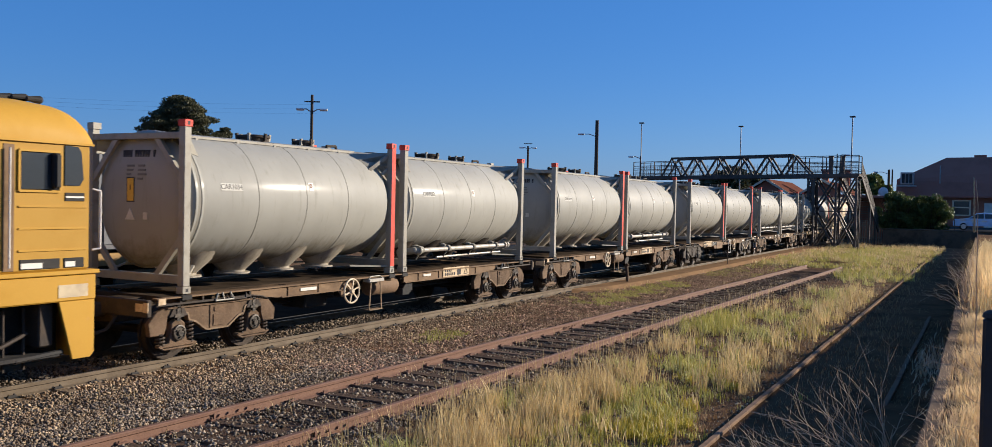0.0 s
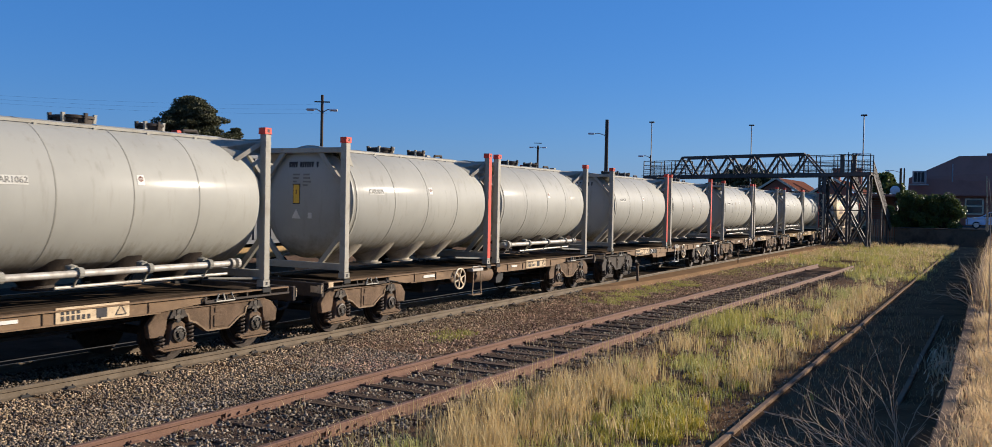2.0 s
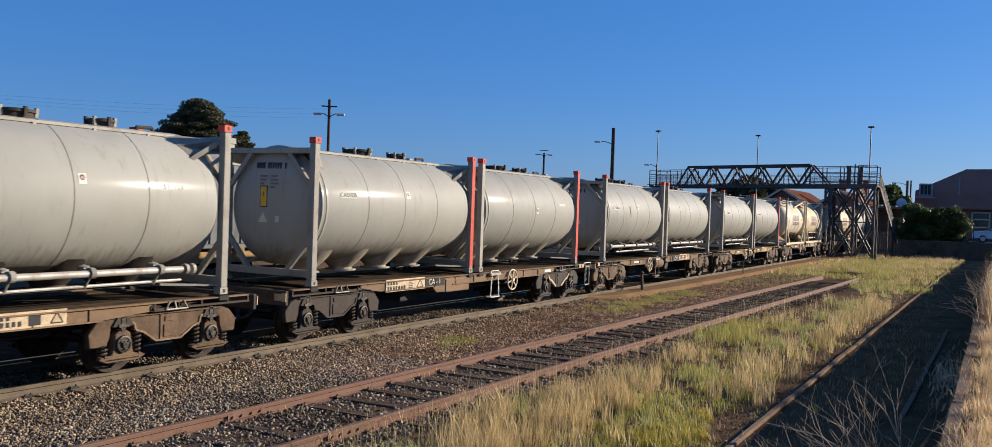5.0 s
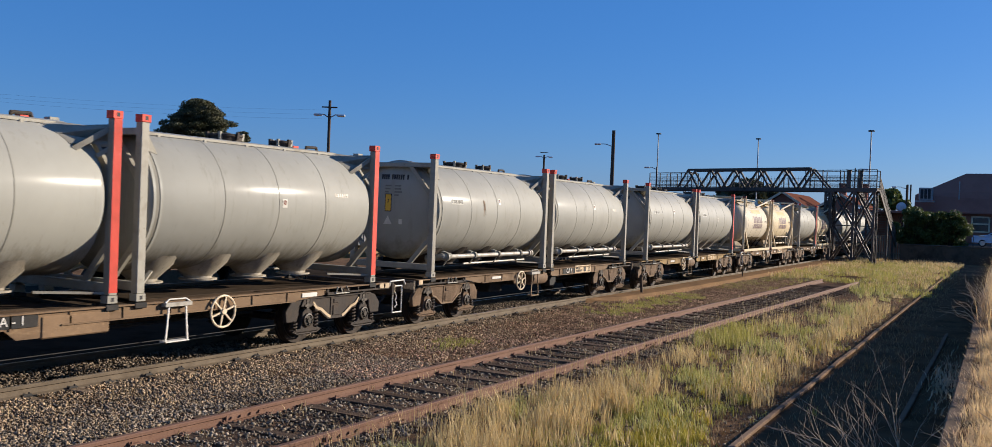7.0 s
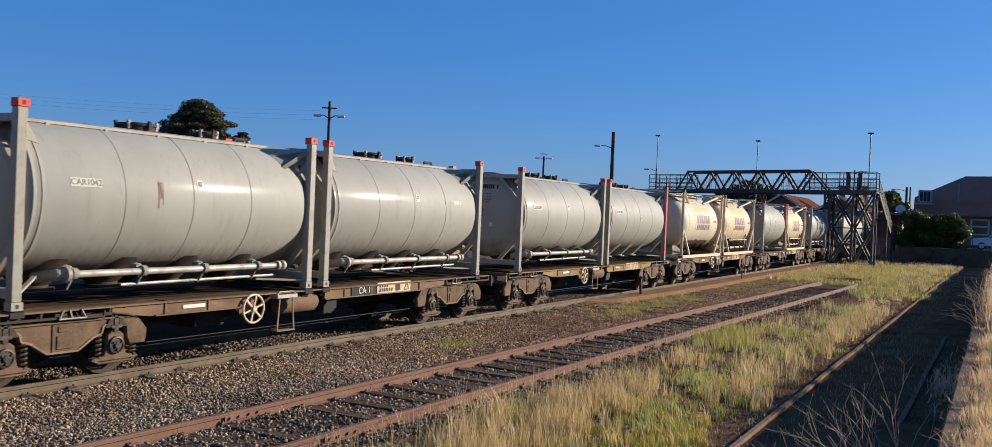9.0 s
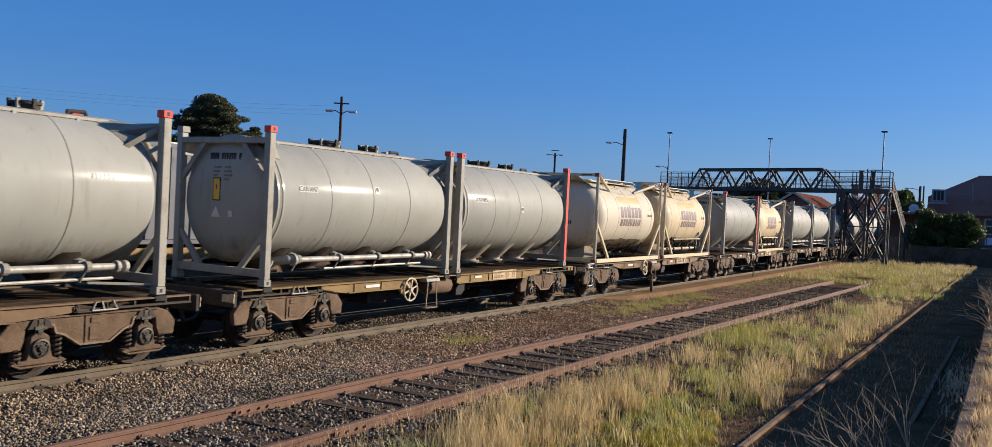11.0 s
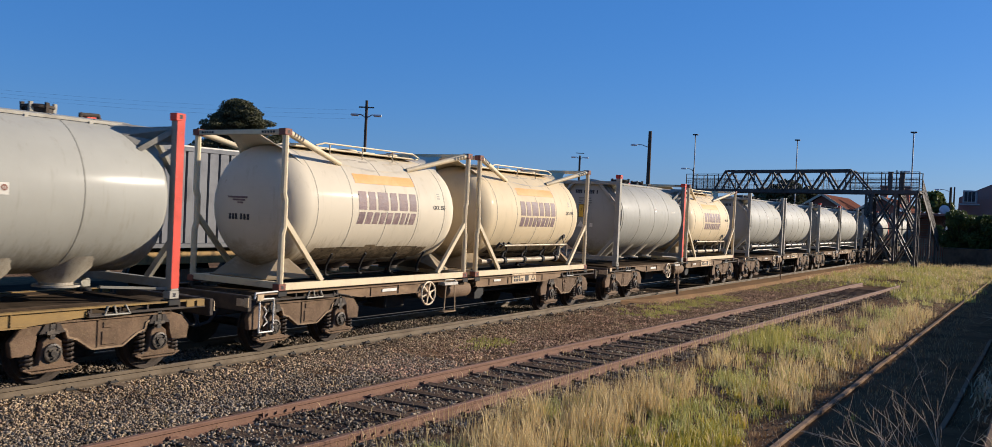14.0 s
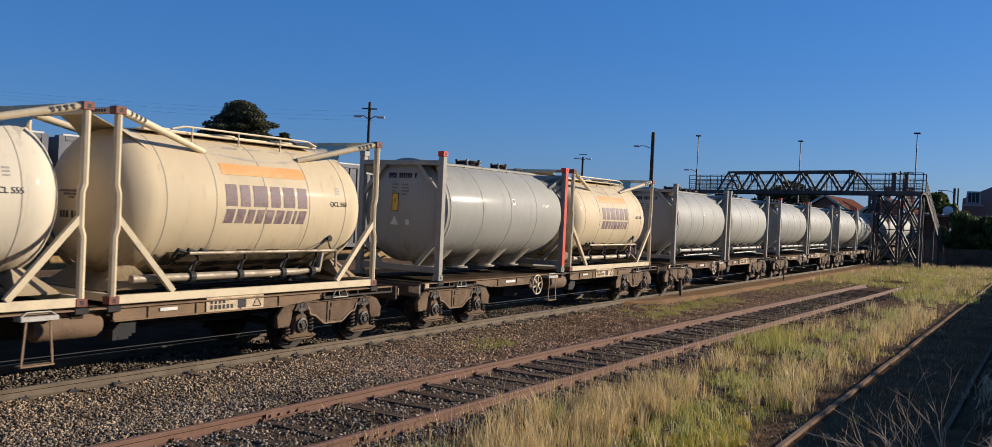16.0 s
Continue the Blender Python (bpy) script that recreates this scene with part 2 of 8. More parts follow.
M = dict(
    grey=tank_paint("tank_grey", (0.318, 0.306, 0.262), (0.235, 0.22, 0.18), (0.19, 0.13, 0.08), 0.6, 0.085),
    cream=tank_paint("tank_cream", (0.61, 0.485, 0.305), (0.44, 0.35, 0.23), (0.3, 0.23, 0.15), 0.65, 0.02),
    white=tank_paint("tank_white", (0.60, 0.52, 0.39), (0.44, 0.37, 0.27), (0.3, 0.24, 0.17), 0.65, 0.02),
    frame_grey=surface("frame_grey", (0.305, 0.28, 0.225), (0.2, 0.172, 0.132), 0.5, coarse=2.5, amount=(0.5, 0.75), dirt=(0.12, 0.08, 0.06), dirt_amount=(0.62, 0.75)),
    frame_cream=surface("frame_cream", (0.58, 0.47, 0.30), (0.42, 0.33, 0.22), 0.5, coarse=2.5, amount=(0.5, 0.75), dirt=(0.25, 0.12, 0.06), dirt_amount=(0.66, 0.75)),
    red=surface("red_paint", (0.62, 0.055, 0.03), (0.5, 0.06, 0.035), 0.5, coarse=3.0, dirt=(0.28, 0.2, 0.17), dirt_amount=(0.62, 0.72)),
    steel_pipe=surface("galvanised_pipe", (0.4, 0.37, 0.32), (0.24, 0.21, 0.17), 0.5, 0.2, coarse=4.0),
    wagon=surface("wagon_brown", (0.2, 0.125, 0.068), (0.11, 0.07, 0.043), 0.75, coarse=1.6, dirt=(0.27, 0.175, 0.095), dirt_amount=(0.55, 0.72), stretch=(1, 0.5, 1)),
    wagon_ochre=surface("wagon_ochre", (0.24, 0.15, 0.05), (0.15, 0.1, 0.05), 0.7, coarse=1.6, dirt=(0.12, 0.075, 0.045), dirt_amount=(0.55, 0.72), stretch=(1, 0.5, 1)),
    deck_edge=surface("scuffed_deck", (0.12, 0.08, 0.05), (0.055, 0.04, 0.028), 0.85, coarse=1.3, amount=(0.42, 0.62), dirt=(0.035, 0.027, 0.02), dirt_amount=(0.52, 0.66), stretch=(1, 0.5, 1)),
    wagon_deck=surface("wagon_deck_dirt", (0.065, 0.048, 0.034), (0.03, 0.023, 0.017), 0.9, coarse=2.0, dirt=(0.085, 0.062, 0.042), dirt_amount=(0.6, 0.75)),
    bogie=surface("bogie_cast_steel", (0.145, 0.09, 0.053), (0.085, 0.055, 0.034), 0.8, coarse=3.0, dirt=(0.17, 0.115, 0.065), dirt_amount=(0.5, 0.72), bump=0.4),
    seam=surface("weld_seam_grime", (0.2, 0.185, 0.15), (0.3, 0.28, 0.23), 0.7, coarse=1.2, amount=(0.4, 0.65)),
    faded_ink=plain("faded_print", (0.17, 0.16, 0.14), 0.6),
    belly=surface("grimy_recess", (0.1, 0.075, 0.048), (0.2, 0.15, 0.095), 0.9, coarse=3.0, amount=(0.45, 0.62), dirt=(0.045, 0.035, 0.026), dirt_amount=(0.5, 0.64)),
    dull_pipe=surface("dull_pipe", (0.33, 0.27, 0.19), (0.2, 0.155, 0.105), 0.5, 0.2, coarse=4.0),
    cone=surface("dusty_cone", (0.34, 0.3, 0.235), (0.22, 0.185, 0.14), 0.7, coarse=2.5, dirt=(0.12, 0.095, 0.07), dirt_amount=(0.55, 0.75), stretch=(1, 2, 0.6)),
    bogie_rib=surface("bogie_worn_edge", (0.23, 0.155, 0.09), (0.13, 0.085, 0.05), 0.7, coarse=4.0, bump=0.3),
    bogie_cap=surface("oily_axle_cap", (0.025, 0.02, 0.016), (0.1, 0.075, 0.052), 0.45, 0.3, coarse=14.0, bump=0.2),
    sleeper_pale=surface("weathered_sleeper", (0.2, 0.145, 0.095), (0.11, 0.08, 0.055), 0.9, coarse=3.0, stretch=(1, 8, 8), bump=0.6, vary=0.3),
    cinders=surface("brown_cinders", (0.11, 0.07, 0.047), (0.065, 0.045, 0.033), 0.95, coarse=1.2, fine=45.0, dirt=(0.17, 0.12, 0.08), dirt_amount=(0.56, 0.7), bump=0.8),
    shade_soil=surface("shade_soil", (0.125, 0.074, 0.042), (0.07, 0.043, 0.025), 0.95, coarse=0.9, fine=22.0, dirt=(0.17, 0.105, 0.055), dirt_amount=(0.58, 0.72), bump=0.8),
    litter=leafy("brown_litter", (0.42, 0.27, 0.13), (0.2, 0.12, 0.06), 0.7, 0.15),
    yellow_weed=leafy("yellow_weed", (0.36, 0.33, 0.05), (0.62, 0.46, 0.08), 0.5, 0.3),
    gold=leafy("golden_grass", (0.92, 0.7, 0.38), (0.5, 0.32, 0.15), 0.6, 0.5),
    pale_leaf=leafy("pale_grey_leaves", (0.6, 0.5, 0.34), (0.26, 0.21, 0.13), 0.5, 0.2),
    bogie_dark=surface("bogie_dark_steel", (0.042, 0.032, 0.025), (0.075, 0.055, 0.04), 0.7, coarse=5.0, bump=0.3),
    black=surface("dark_steel", (0.02, 0.019, 0.018), (0.05, 0.043, 0.036), 0.7, coarse=4.0),
    spring=surface("spring_steel", (0.045, 0.034, 0.026), (0.1, 0.07, 0.048), 0.6, 0.3, coarse=12.0),
    wheel=surface("wheel_steel", (0.05, 0.038, 0.03), (0.025, 0.02, 0.016), 0.55, 0.5, coarse=6.0),
    white_paint=plain("white_paint", (0.66, 0.62, 0.55), 0.5),
    cream_paint=surface("cream_handwheel", (0.62, 0.5, 0.34), (0.4, 0.3, 0.2), 0.5, coarse=6.0),
    board=surface("painted_board", (0.55, 0.42, 0.26), (0.35, 0.24, 0.14), 0.6, coarse=5.0, dirt=(0.2, 0.12, 0.07)),
    ochre=surface("ochre_patch", (0.36, 0.22, 0.08), (0.2, 0.13, 0.06), 0.65, coarse=5.0),
    yellow=surface("loco_yellow", (0.42, 0.228, 0.026), (0.37, 0.195, 0.024), 0.6, coarse=0.9, fine=90.0, bump=0.03, dirt=(0.42, 0.22, 0.06), dirt_amount=(0.64, 0.8)),
    yellow_sign=plain("yellow_plate", (0.75, 0.42, 0.03), 0.45),
    white_sign=plain("white_sticker", (0.6, 0.56, 0.48), 0.5),
    old_sign=plain("faded_sticker", (0.47, 0.45, 0.39), 0.6),
    casting_brown=surface("brown_casting", (0.2, 0.07, 0.045), (0.14, 0.055, 0.04), 0.6, coarse=8.0),
    coping=surface("brown_coping", (0.21, 0.15, 0.1), (0.13, 0.09, 0.062), 0.9, coarse=1.4, dirt=(0.1, 0.075, 0.055), bump=0.4),
    rail_pale=surface("rail_head_pale", (0.21, 0.145, 0.1), (0.14, 0.092, 0.063), 0.85, 0.0, coarse=3.0, bump=0.1),
    ink=plain("black_lettering", (0.035, 0.033, 0.035), 0.6),
    purple=surface("purple_lettering", (0.16, 0.105, 0.105), (0.3, 0.22, 0.19), 0.55, coarse=6.0),
    orange=surface("orange_band", (0.64, 0.30, 0.1), (0.62, 0.37, 0.17), 0.5, coarse=3.0),
    rail_rust=surface("rail_rust", (0.165, 0.086, 0.056), (0.215, 0.124, 0.086), 0.7, 0.1, coarse=3.0, fine=60.0, dirt=(0.1, 0.05, 0.035), bump=0.2),
    rail_main=surface("rail_main", (0.125, 0.094, 0.062), (0.09, 0.067, 0.045), 0.65, 0.15, coarse=2.0, bump=0.15),
    rail_top=surface("rail_head_worn", (0.24, 0.19, 0.14), (0.18, 0.14, 0.105), 0.35, 0.7, coarse=2.0, bump=0.05),
    sleeper=surface("old_sleeper", (0.12, 0.083, 0.058), (0.055, 0.038, 0.027), 0.9, coarse=3.0, stretch=(1, 8, 8), bump=0.6, vary=0.3),
    concrete=surface("old_concrete", (0.25, 0.22, 0.185), (0.16, 0.14, 0.115), 0.85, coarse=1.2, dirt=(0.15, 0.125, 0.1), bump=0.35),
    bridge=surface("bridge_grey_paint", (0.085, 0.071, 0.06), (0.05, 0.042, 0.036), 0.6, coarse=1.0, dirt=(0.14, 0.075, 0.05), dirt_amount=(0.66, 0.8)),
    mesh_dark=plain("dark_mesh", (0.03, 0.032, 0.034), 0.6),
    pole_wood=surface("pole_wood", (0.1, 0.075, 0.055), (0.06, 0.045, 0.035), 0.85, coarse=1.5, stretch=(6, 6, 0.4)),
    galv=plain("galvanised_mast", (0.3, 0.3, 0.3), 0.5, 0.4),
    lamp_glass=plain("lamp_cover", (0.6, 0.62, 0.62), 0.3),
    container=surface("slate_grey_container", (0.13, 0.132, 0.14), (0.1, 0.1, 0.105), 0.5, coarse=1.5, dirt=(0.16, 0.12, 0.1), dirt_amount=(0.68, 0.76)),
    tin=surface("corrugated_roof", (0.33, 0.31, 0.29), (0.24, 0.2, 0.17), 0.5, 0.3, coarse=0.6),
    terracotta=surface("terracotta_tiles", (0.15, 0.062, 0.042), (0.11, 0.046, 0.033), 0.9, coarse=0.8, fine=14.0, bump=0.5),
    maroon=surface("maroon_roof", (0.33, 0.15, 0.115), (0.25, 0.115, 0.09), 0.9, coarse=0.4, fine=12.0),
    brick=surface("red_brick", (0.36, 0.15, 0.098), (0.26, 0.108, 0.075), 0.85, coarse=0.6, fine=9.0, bump=0.4),
    trim=plain("cream_trim", (0.66, 0.54, 0.39), 0.6),
    glass=plain("dark_window_glass", (0.03, 0.035, 0.04), 0.08),
    car_blue=plain("car_blue", (0.36, 0.52, 0.72), 0.3, 0.0),
    tyre=plain("tyre_rubber", (0.025, 0.025, 0.025), 0.8),
    alloy=plain("alloy_rim", (0.45, 0.45, 0.46), 0.35, 0.7),
    sand=surface("orange_gravel", (0.27, 0.162, 0.085), (0.19, 0.12, 0.068), 0.95, coarse=0.8, fine=30.0, dirt=(0.16, 0.12, 0.08), bump=0.6),
    stone=surface("ballast_stone", (0.35, 0.255, 0.16), (0.145, 0.105, 0.072), 0.9, coarse=0.8, fine=25.0, bump=0.3, vary=0.5, island=True),
    stone_red=surface("reddish_stone", (0.36, 0.23, 0.15), (0.12, 0.078, 0.055), 0.9, coarse=1.1, fine=25.0, bump=0.3, vary=0.65, island=True),
    stone_dark=surface("basalt_stone", (0.25, 0.2, 0.145), (0.085, 0.07, 0.055), 0.85, coarse=0.7, fine=25.0, bump=0.3, vary=0.6, island=True),
    dry=leafy("dry_grass", (0.86, 0.67, 0.34), (0.38, 0.26, 0.11), 0.6, 0.3),
    green=leafy("green_grass", (0.22, 0.235, 0.06), (0.78, 0.7, 0.27), 0.55, 0.3),
    fresh=leafy("fresh_grass", (0.25, 0.25, 0.05), (0.58, 0.5, 0.15), 0.55, 0.35),
    weed=leafy("bright_weed", (0.22, 0.25, 0.045), (0.6, 0.48, 0.1)),
    low=leafy("low_cover", (0.3, 0.22, 0.12), (0.25, 0.24, 0.085)),
    matted=leafy("matted_growth", (0.84, 0.6, 0.36), (0.5, 0.33, 0.18), 0.6, 0.45),
    twig=surface("dead_stems", (0.44, 0.31, 0.2), (0.27, 0.185, 0.12), 0.8, coarse=8.0, island=True, vary=0.3),
    pine=leafy("pine_foliage", (0.04, 0.045, 0.02), (0.1, 0.095, 0.042), 0.6, 0.15),
    hedge=leafy("hedge_leaves", (0.05, 0.075, 0.02), (0.14, 0.16, 0.042), 0.5, 0.25),
    bark=surface("bark", (0.09, 0.065, 0.045), (0.05, 0.04, 0.03), 0.9, coarse=2.0, stretch=(5, 5, 0.6), bump=0.6),
    bank=surface("dark_stained_wall", (0.13, 0.1, 0.072), (0.055, 0.042, 0.031), 0.9, coarse=0.9, dirt=(0.1, 0.078, 0.055), bump=0.4),
    # track bed and its stones: shade of the train mixed into the colour
    bed_shade=surface("shade_toned_bed", (0.045, 0.034, 0.025), (0.025, 0.02, 0.015), 0.9, coarse=1.2, fine=30.0, dirt=(0.045, 0.034, 0.025), bump=0.5),
    stone_shade=surface("shade_toned_stone", (0.17, 0.13, 0.09), (0.07, 0.055, 0.042), 0.8, coarse=0.9, fine=25.0, bump=0.3, vary=0.6, island=True),
    dust=surface("grey_cement_dust", (0.36, 0.32, 0.26), (0.5, 0.42, 0.3), 0.9, coarse=1.3, fine=20.0, amount=(0.4, 0.6)),
    asphalt=surface("asphalt", (0.06, 0.058, 0.055), (0.045, 0.043, 0.042), 0.9, coarse=0.6, bump=0.3),
)


def ground_material():
    """Yard ground: dark brown dirt and cinders, straw litter and faint green where the grass grows."""
    m, n, l, p = nodes_of("yard_ground")
    c = n.new("ShaderNodeTexCoord").outputs["Object"]
    a = ramp(n, l, noise_node(n, l, c, 0.35, 6.0, 0.65), 0.35, 0.68)
    col = mix(n, l, a, (0.125, 0.073, 0.043), (0.24, 0.145, 0.083))
    b = ramp(n, l, noise_node(n, l, c, 3.5, 6.0, 0.75), 0.5, 0.66)
    col = mix(n, l, b, col, (0.06, 0.048, 0.038))
    far = ramp(n, l, noise_node(n, l, c, 0.02, 4.0), 0.35, 0.7)
    fields = mix(n, l, far, (0.16, 0.14, 0.06), (0.09, 0.1, 0.045))
    sep = n.new("ShaderNodeSeparateXYZ")
    l.new(c, sep.inputs[0])
    beyond = ramp(n, l, sep.outputs["Y"], 95.0, 130.0)
    col = mix(n, l, beyond, col, fields)
    l.new(col, p.inputs["Base Color"])
    p.inputs["Roughness"].default_value = 0.95
    p.inputs["Specular IOR Level"].default_value = 0.0
    bm_ = n.new("ShaderNodeBump")
    bm_.inputs["Strength"].default_value, bm_.inputs["Distance"].default_value = 0.9, 0.04
    l.new(noise_node(n, l, c, 16.0, 6.0, 0.75), bm_.inputs["Height"])
    l.new(bm_.outputs["Normal"], p.inputs["Normal"])
    return m


M["ground"] = ground_material()


# ---- mesh helpers ----
def fill(ob_name, bm, material, smooth=False):
    me = bpy.data.meshes.new(ob_name)
    bm.to_mesh(me)
    bm.free()
    me.materials.append(material)
    if smooth:
        me.shade_smooth()
        me.set_sharp_from_angle(angle=radians(35))
    return me


def part(name, bm, material, parent, label="", smooth=False):
    ob = new(name, fill(name, bm, material, smooth))
    ob.parent = parent
    if label:
        ob["label"] = label
    return ob


def thing(name, label, category, group="", kind=""):
    return tagged(new(name), label, category, group, kind)


def solid(name, bm, material, label, category="", group="", kind="", smooth=False):
    return tagged(new(name, fill(name, bm, material, smooth)), label, category, group, kind)


def box(bm, lo, hi, bevel=0.0, turn=None):
    lo, hi = Vector(lo), Vector(hi)
    r = bmesh.ops.create_cube(bm, size=1.0)
    s = hi - lo
    m = Matrix.Translation((lo + hi) / 2) @ (turn or Matrix()) @ Matrix.Diagonal((s.x, s.y, s.z, 1))
    bmesh.ops.transform(bm, matrix=m, verts=r["verts"])
    if bevel:
        es = list({e for v in r["verts"] for e in v.link_edges})
        bmesh.ops.bevel(bm, geom=es, offset=bevel, segments=1, affect="EDGES")
    return bm


def bar(bm, a, b, w, h=None, up=(0, 0, 1)):
    """A rectangular bar from a to b, w wide and h high."""
    a, b = Vector(a), Vector(b)
    h = h or w
    d = (b - a).normalized()
    u = Vector(up)
    if abs(d.dot(u)) > 0.98:
        u = Vector((1, 0, 0))
    x = d.cross(u).normalized()
    z = x.cross(d)
    vs = []
    for q in (a, b):
        for i, j in ((-1, -1), (1, -1), (1, 1), (-1, 1)):
            vs.append(bm.verts.new(q + x * (i * w / 2) + z * (j * h / 2)))
    for f in ((3, 2, 1, 0), (4, 5, 6, 7), (0, 1, 5, 4), (1, 2, 6, 5), (2, 3, 7, 6), (3, 0, 4, 7)):
        bm.faces.new([vs[k] for k in f])
    return bm


def rod(bm, a, b, r, r2=None, seg=10, caps=True):
    a, b = Vector(a), Vector(b)
    r2 = r if r2 is None else r2
    d = (b - a).normalized()
    x = d.orthogonal().normalized()
    y = d.cross(x)
    rings = []
    for q, rr in ((a, r), (b, r2)):
        rings.append([bm.verts.new(q + (x * math.cos(k * math.tau / seg) + y * math.sin(k * math.tau / seg)) * rr) for k in range(seg)])
    for k in range(seg):
        bm.faces.new((rings[0][k], rings[0][(k + 1) % seg], rings[1][(k + 1) % seg], rings[1][k]))
    if caps:
        bm.faces.new(rings[0][::-1])
        bm.faces.new(rings[1])
    return bm


def tube(bm, pts, r, seg=8):
    for a, b in zip(pts, pts[1:]):
        rod(bm, a, b, r, seg=seg)
    for q in pts[1:-1]:
        bmesh.ops.create_uvsphere(bm, u_segments=seg, v_segments=5, radius=r * 1.02, matrix=Matrix.Translation(q))
    return bm


def lathe(bm, profile, seg=48, axis="y", at=(0, 0, 0)):
    """Turns a profile of (along, radius) about an axis; radius 0 closes it."""
    at = Vector(at)
    rings = []
    for d, r in profile:
        if r < 1e-5:
            p = {"y": (0, d, 0), "z": (0, 0, d), "x": (d, 0, 0)}[axis]
            rings.append([bm.verts.new(at + Vector(p))])
            continue
        ring = []
        for k in range(seg):
            c, s = r * math.cos(k * math.tau / seg), r * math.sin(k * math.tau / seg)
            p = {"y": (c, d, s), "z": (c, s, d), "x": (d, c, s)}[axis]
            ring.append(bm.verts.new(at + Vector(p)))
        rings.append(ring)
    for a, b in zip(rings, rings[1:]):
        for k in range(seg):
            j = (k + 1) % seg
            if len(a) == 1:
                bm.faces.new((a[0], b[j], b[k]))
            elif len(b) == 1:
                bm.faces.new((a[k], a[j], b[0]))
            else:
                bm.faces.new((a[k], a[j], b[j], b[k]))
    bmesh.ops.recalc_face_normals(bm, faces=bm.faces)
    return bm


def plate(bm, pts, thick, axis):
    """A flat outline given as points, made thick along axis."""
    axis = Vector(axis).normalized() * thick / 2
    f = [bm.verts.new(Vector(q) + axis) for q in pts]
    b = [bm.verts.new(Vector(q) - axis) for q in pts]
    bm.faces.new(f)
    bm.faces.new(b[::-1])
    k = len(pts)
    for i in range(k):
        bm.faces.new((f[i], b[i], b[(i + 1) % k], f[(i + 1) % k]))
    bmesh.ops.recalc_face_normals(bm, faces=bm.faces)
    return bm


def B():
    return bmesh.new()


def quick_mesh(name, verts, faces, material):
    """A mesh from arrays: verts n x 3, faces m x 3."""
    me = bpy.data.meshes.new(name)
    me.vertices.add(len(verts))
    me.vertices.foreach_set("co", np.ascontiguousarray(verts, dtype=np.float32).ravel())
    me.loops.add(faces.size)
    me.loops.foreach_set("vertex_index", np.ascontiguousarray(faces, dtype=np.int32).ravel())
    me.polygons.add(len(faces))
    me.polygons.foreach_set("loop_start", np.arange(0, faces.size, 3, dtype=np.int32))
    me.polygons.foreach_set("loop_total", np.full(len(faces), 3, dtype=np.int32))
    me.update(calc_edges=True)
    me.materials.append(material)
    return me


RNG = np.random.default_rng(7)
OCTA = np.array(((1, 0, 0), (-1, 0, 0), (0, 1, 0), (0, -1, 0), (0, 0, 1), (0, 0, -1), (0.6, 0.6, 0.6), (-0.6, -0.6, 0.5)), float)
OCTA_F = np.array(((0, 2, 6), (2, 4, 6), (4, 0, 6), (2, 1, 4), (1, 7, 4), (3, 7, 1), (4, 7, 3), (3, 0, 4), (2, 0, 5), (1, 2, 5), (3, 1, 5), (0, 3, 5)))


def stones(name, xy, z, size, material, label):
    """Loose stones, one small uneven lump at each place."""
    k = len(xy)
    v = OCTA[None] * RNG.uniform(0.3, 1.7, (k, 8, 1)) * RNG.uniform(0.45, 1.25, (k, 1, 3))
    a = RNG.uniform(0, math.tau, k)
    b = RNG.uniform(-0.9, 0.9, k)
    ca, sa, cb, sb = np.cos(a), np.sin(a), np.cos(b), np.sin(b)
    x, y, w = v[..., 0], v[..., 1], v[..., 2]
    y, w = y * cb[:, None] - w * sb[:, None], y * sb[:, None] + w * cb[:, None]
    x, y = x * ca[:, None] - y * sa[:, None], x * sa[:, None] + y * ca[:, None]
    s = (size * RNG.uniform(0.45, 1.6, k))[:, None]
    pts = np.stack((x * s + xy[:, :1], y * s + xy[:, 1:], w * s * 0.8 + z[:, None]), -1)
    faces = OCTA_F[None] + (np.arange(k) * 8)[:, None, None]
    return tagged(new(name, quick_mesh(name, pts.reshape(-1, 3), faces.reshape(-1, 3), material)), label, "stones", "", "stuff")


def blades(name, xy, z, height, width, lean, material, label, category="grass", spread=0.5):
    """Grass: one bent blade of three triangles at each place, height by place."""
    k = len(xy)
    a = RNG.uniform(0, math.tau, k)
    h = height * RNG.uniform(0.5, 1.25, k)
    w = width * RNG.uniform(0.6, 1.3, k)
    ln = lean * RNG.uniform(0.1, 1.4, k) * h
    dx, dy = np.cos(a), np.sin(a)
    t = a + RNG.uniform(-spread, spread, k) + math.pi / 2
    wx, wy = np.cos(t) * w / 2, np.sin(t) * w / 2
    pts = np.empty((k, 5, 3))
    pts[:, 0] = np.stack((xy[:, 0] - wx, xy[:, 1] - wy, z - 0.02), -1)
    pts[:, 1] = np.stack((xy[:, 0] + wx, xy[:, 1] + wy, z - 0.02), -1)
    mx, my = xy[:, 0] + dx * ln * 0.35, xy[:, 1] + dy * ln * 0.35
    pts[:, 2] = np.stack((mx - wx * 0.7, my - wy * 0.7, z + h * 0.6), -1)
    pts[:, 3] = np.stack((mx + wx * 0.7, my + wy * 0.7, z + h * 0.6), -1)
    pts[:, 4] = np.stack((xy[:, 0] + dx * ln, xy[:, 1] + dy * ln, z + h), -1)
    faces = np.array(((0, 1, 3), (0, 3, 2), (2, 3, 4)))[None] + (np.arange(k) * 5)[:, None, None]
    return tagged(new(name, quick_mesh(name, pts.reshape(-1, 3), faces.reshape(-1, 3), material)), label, category, "", "stuff")


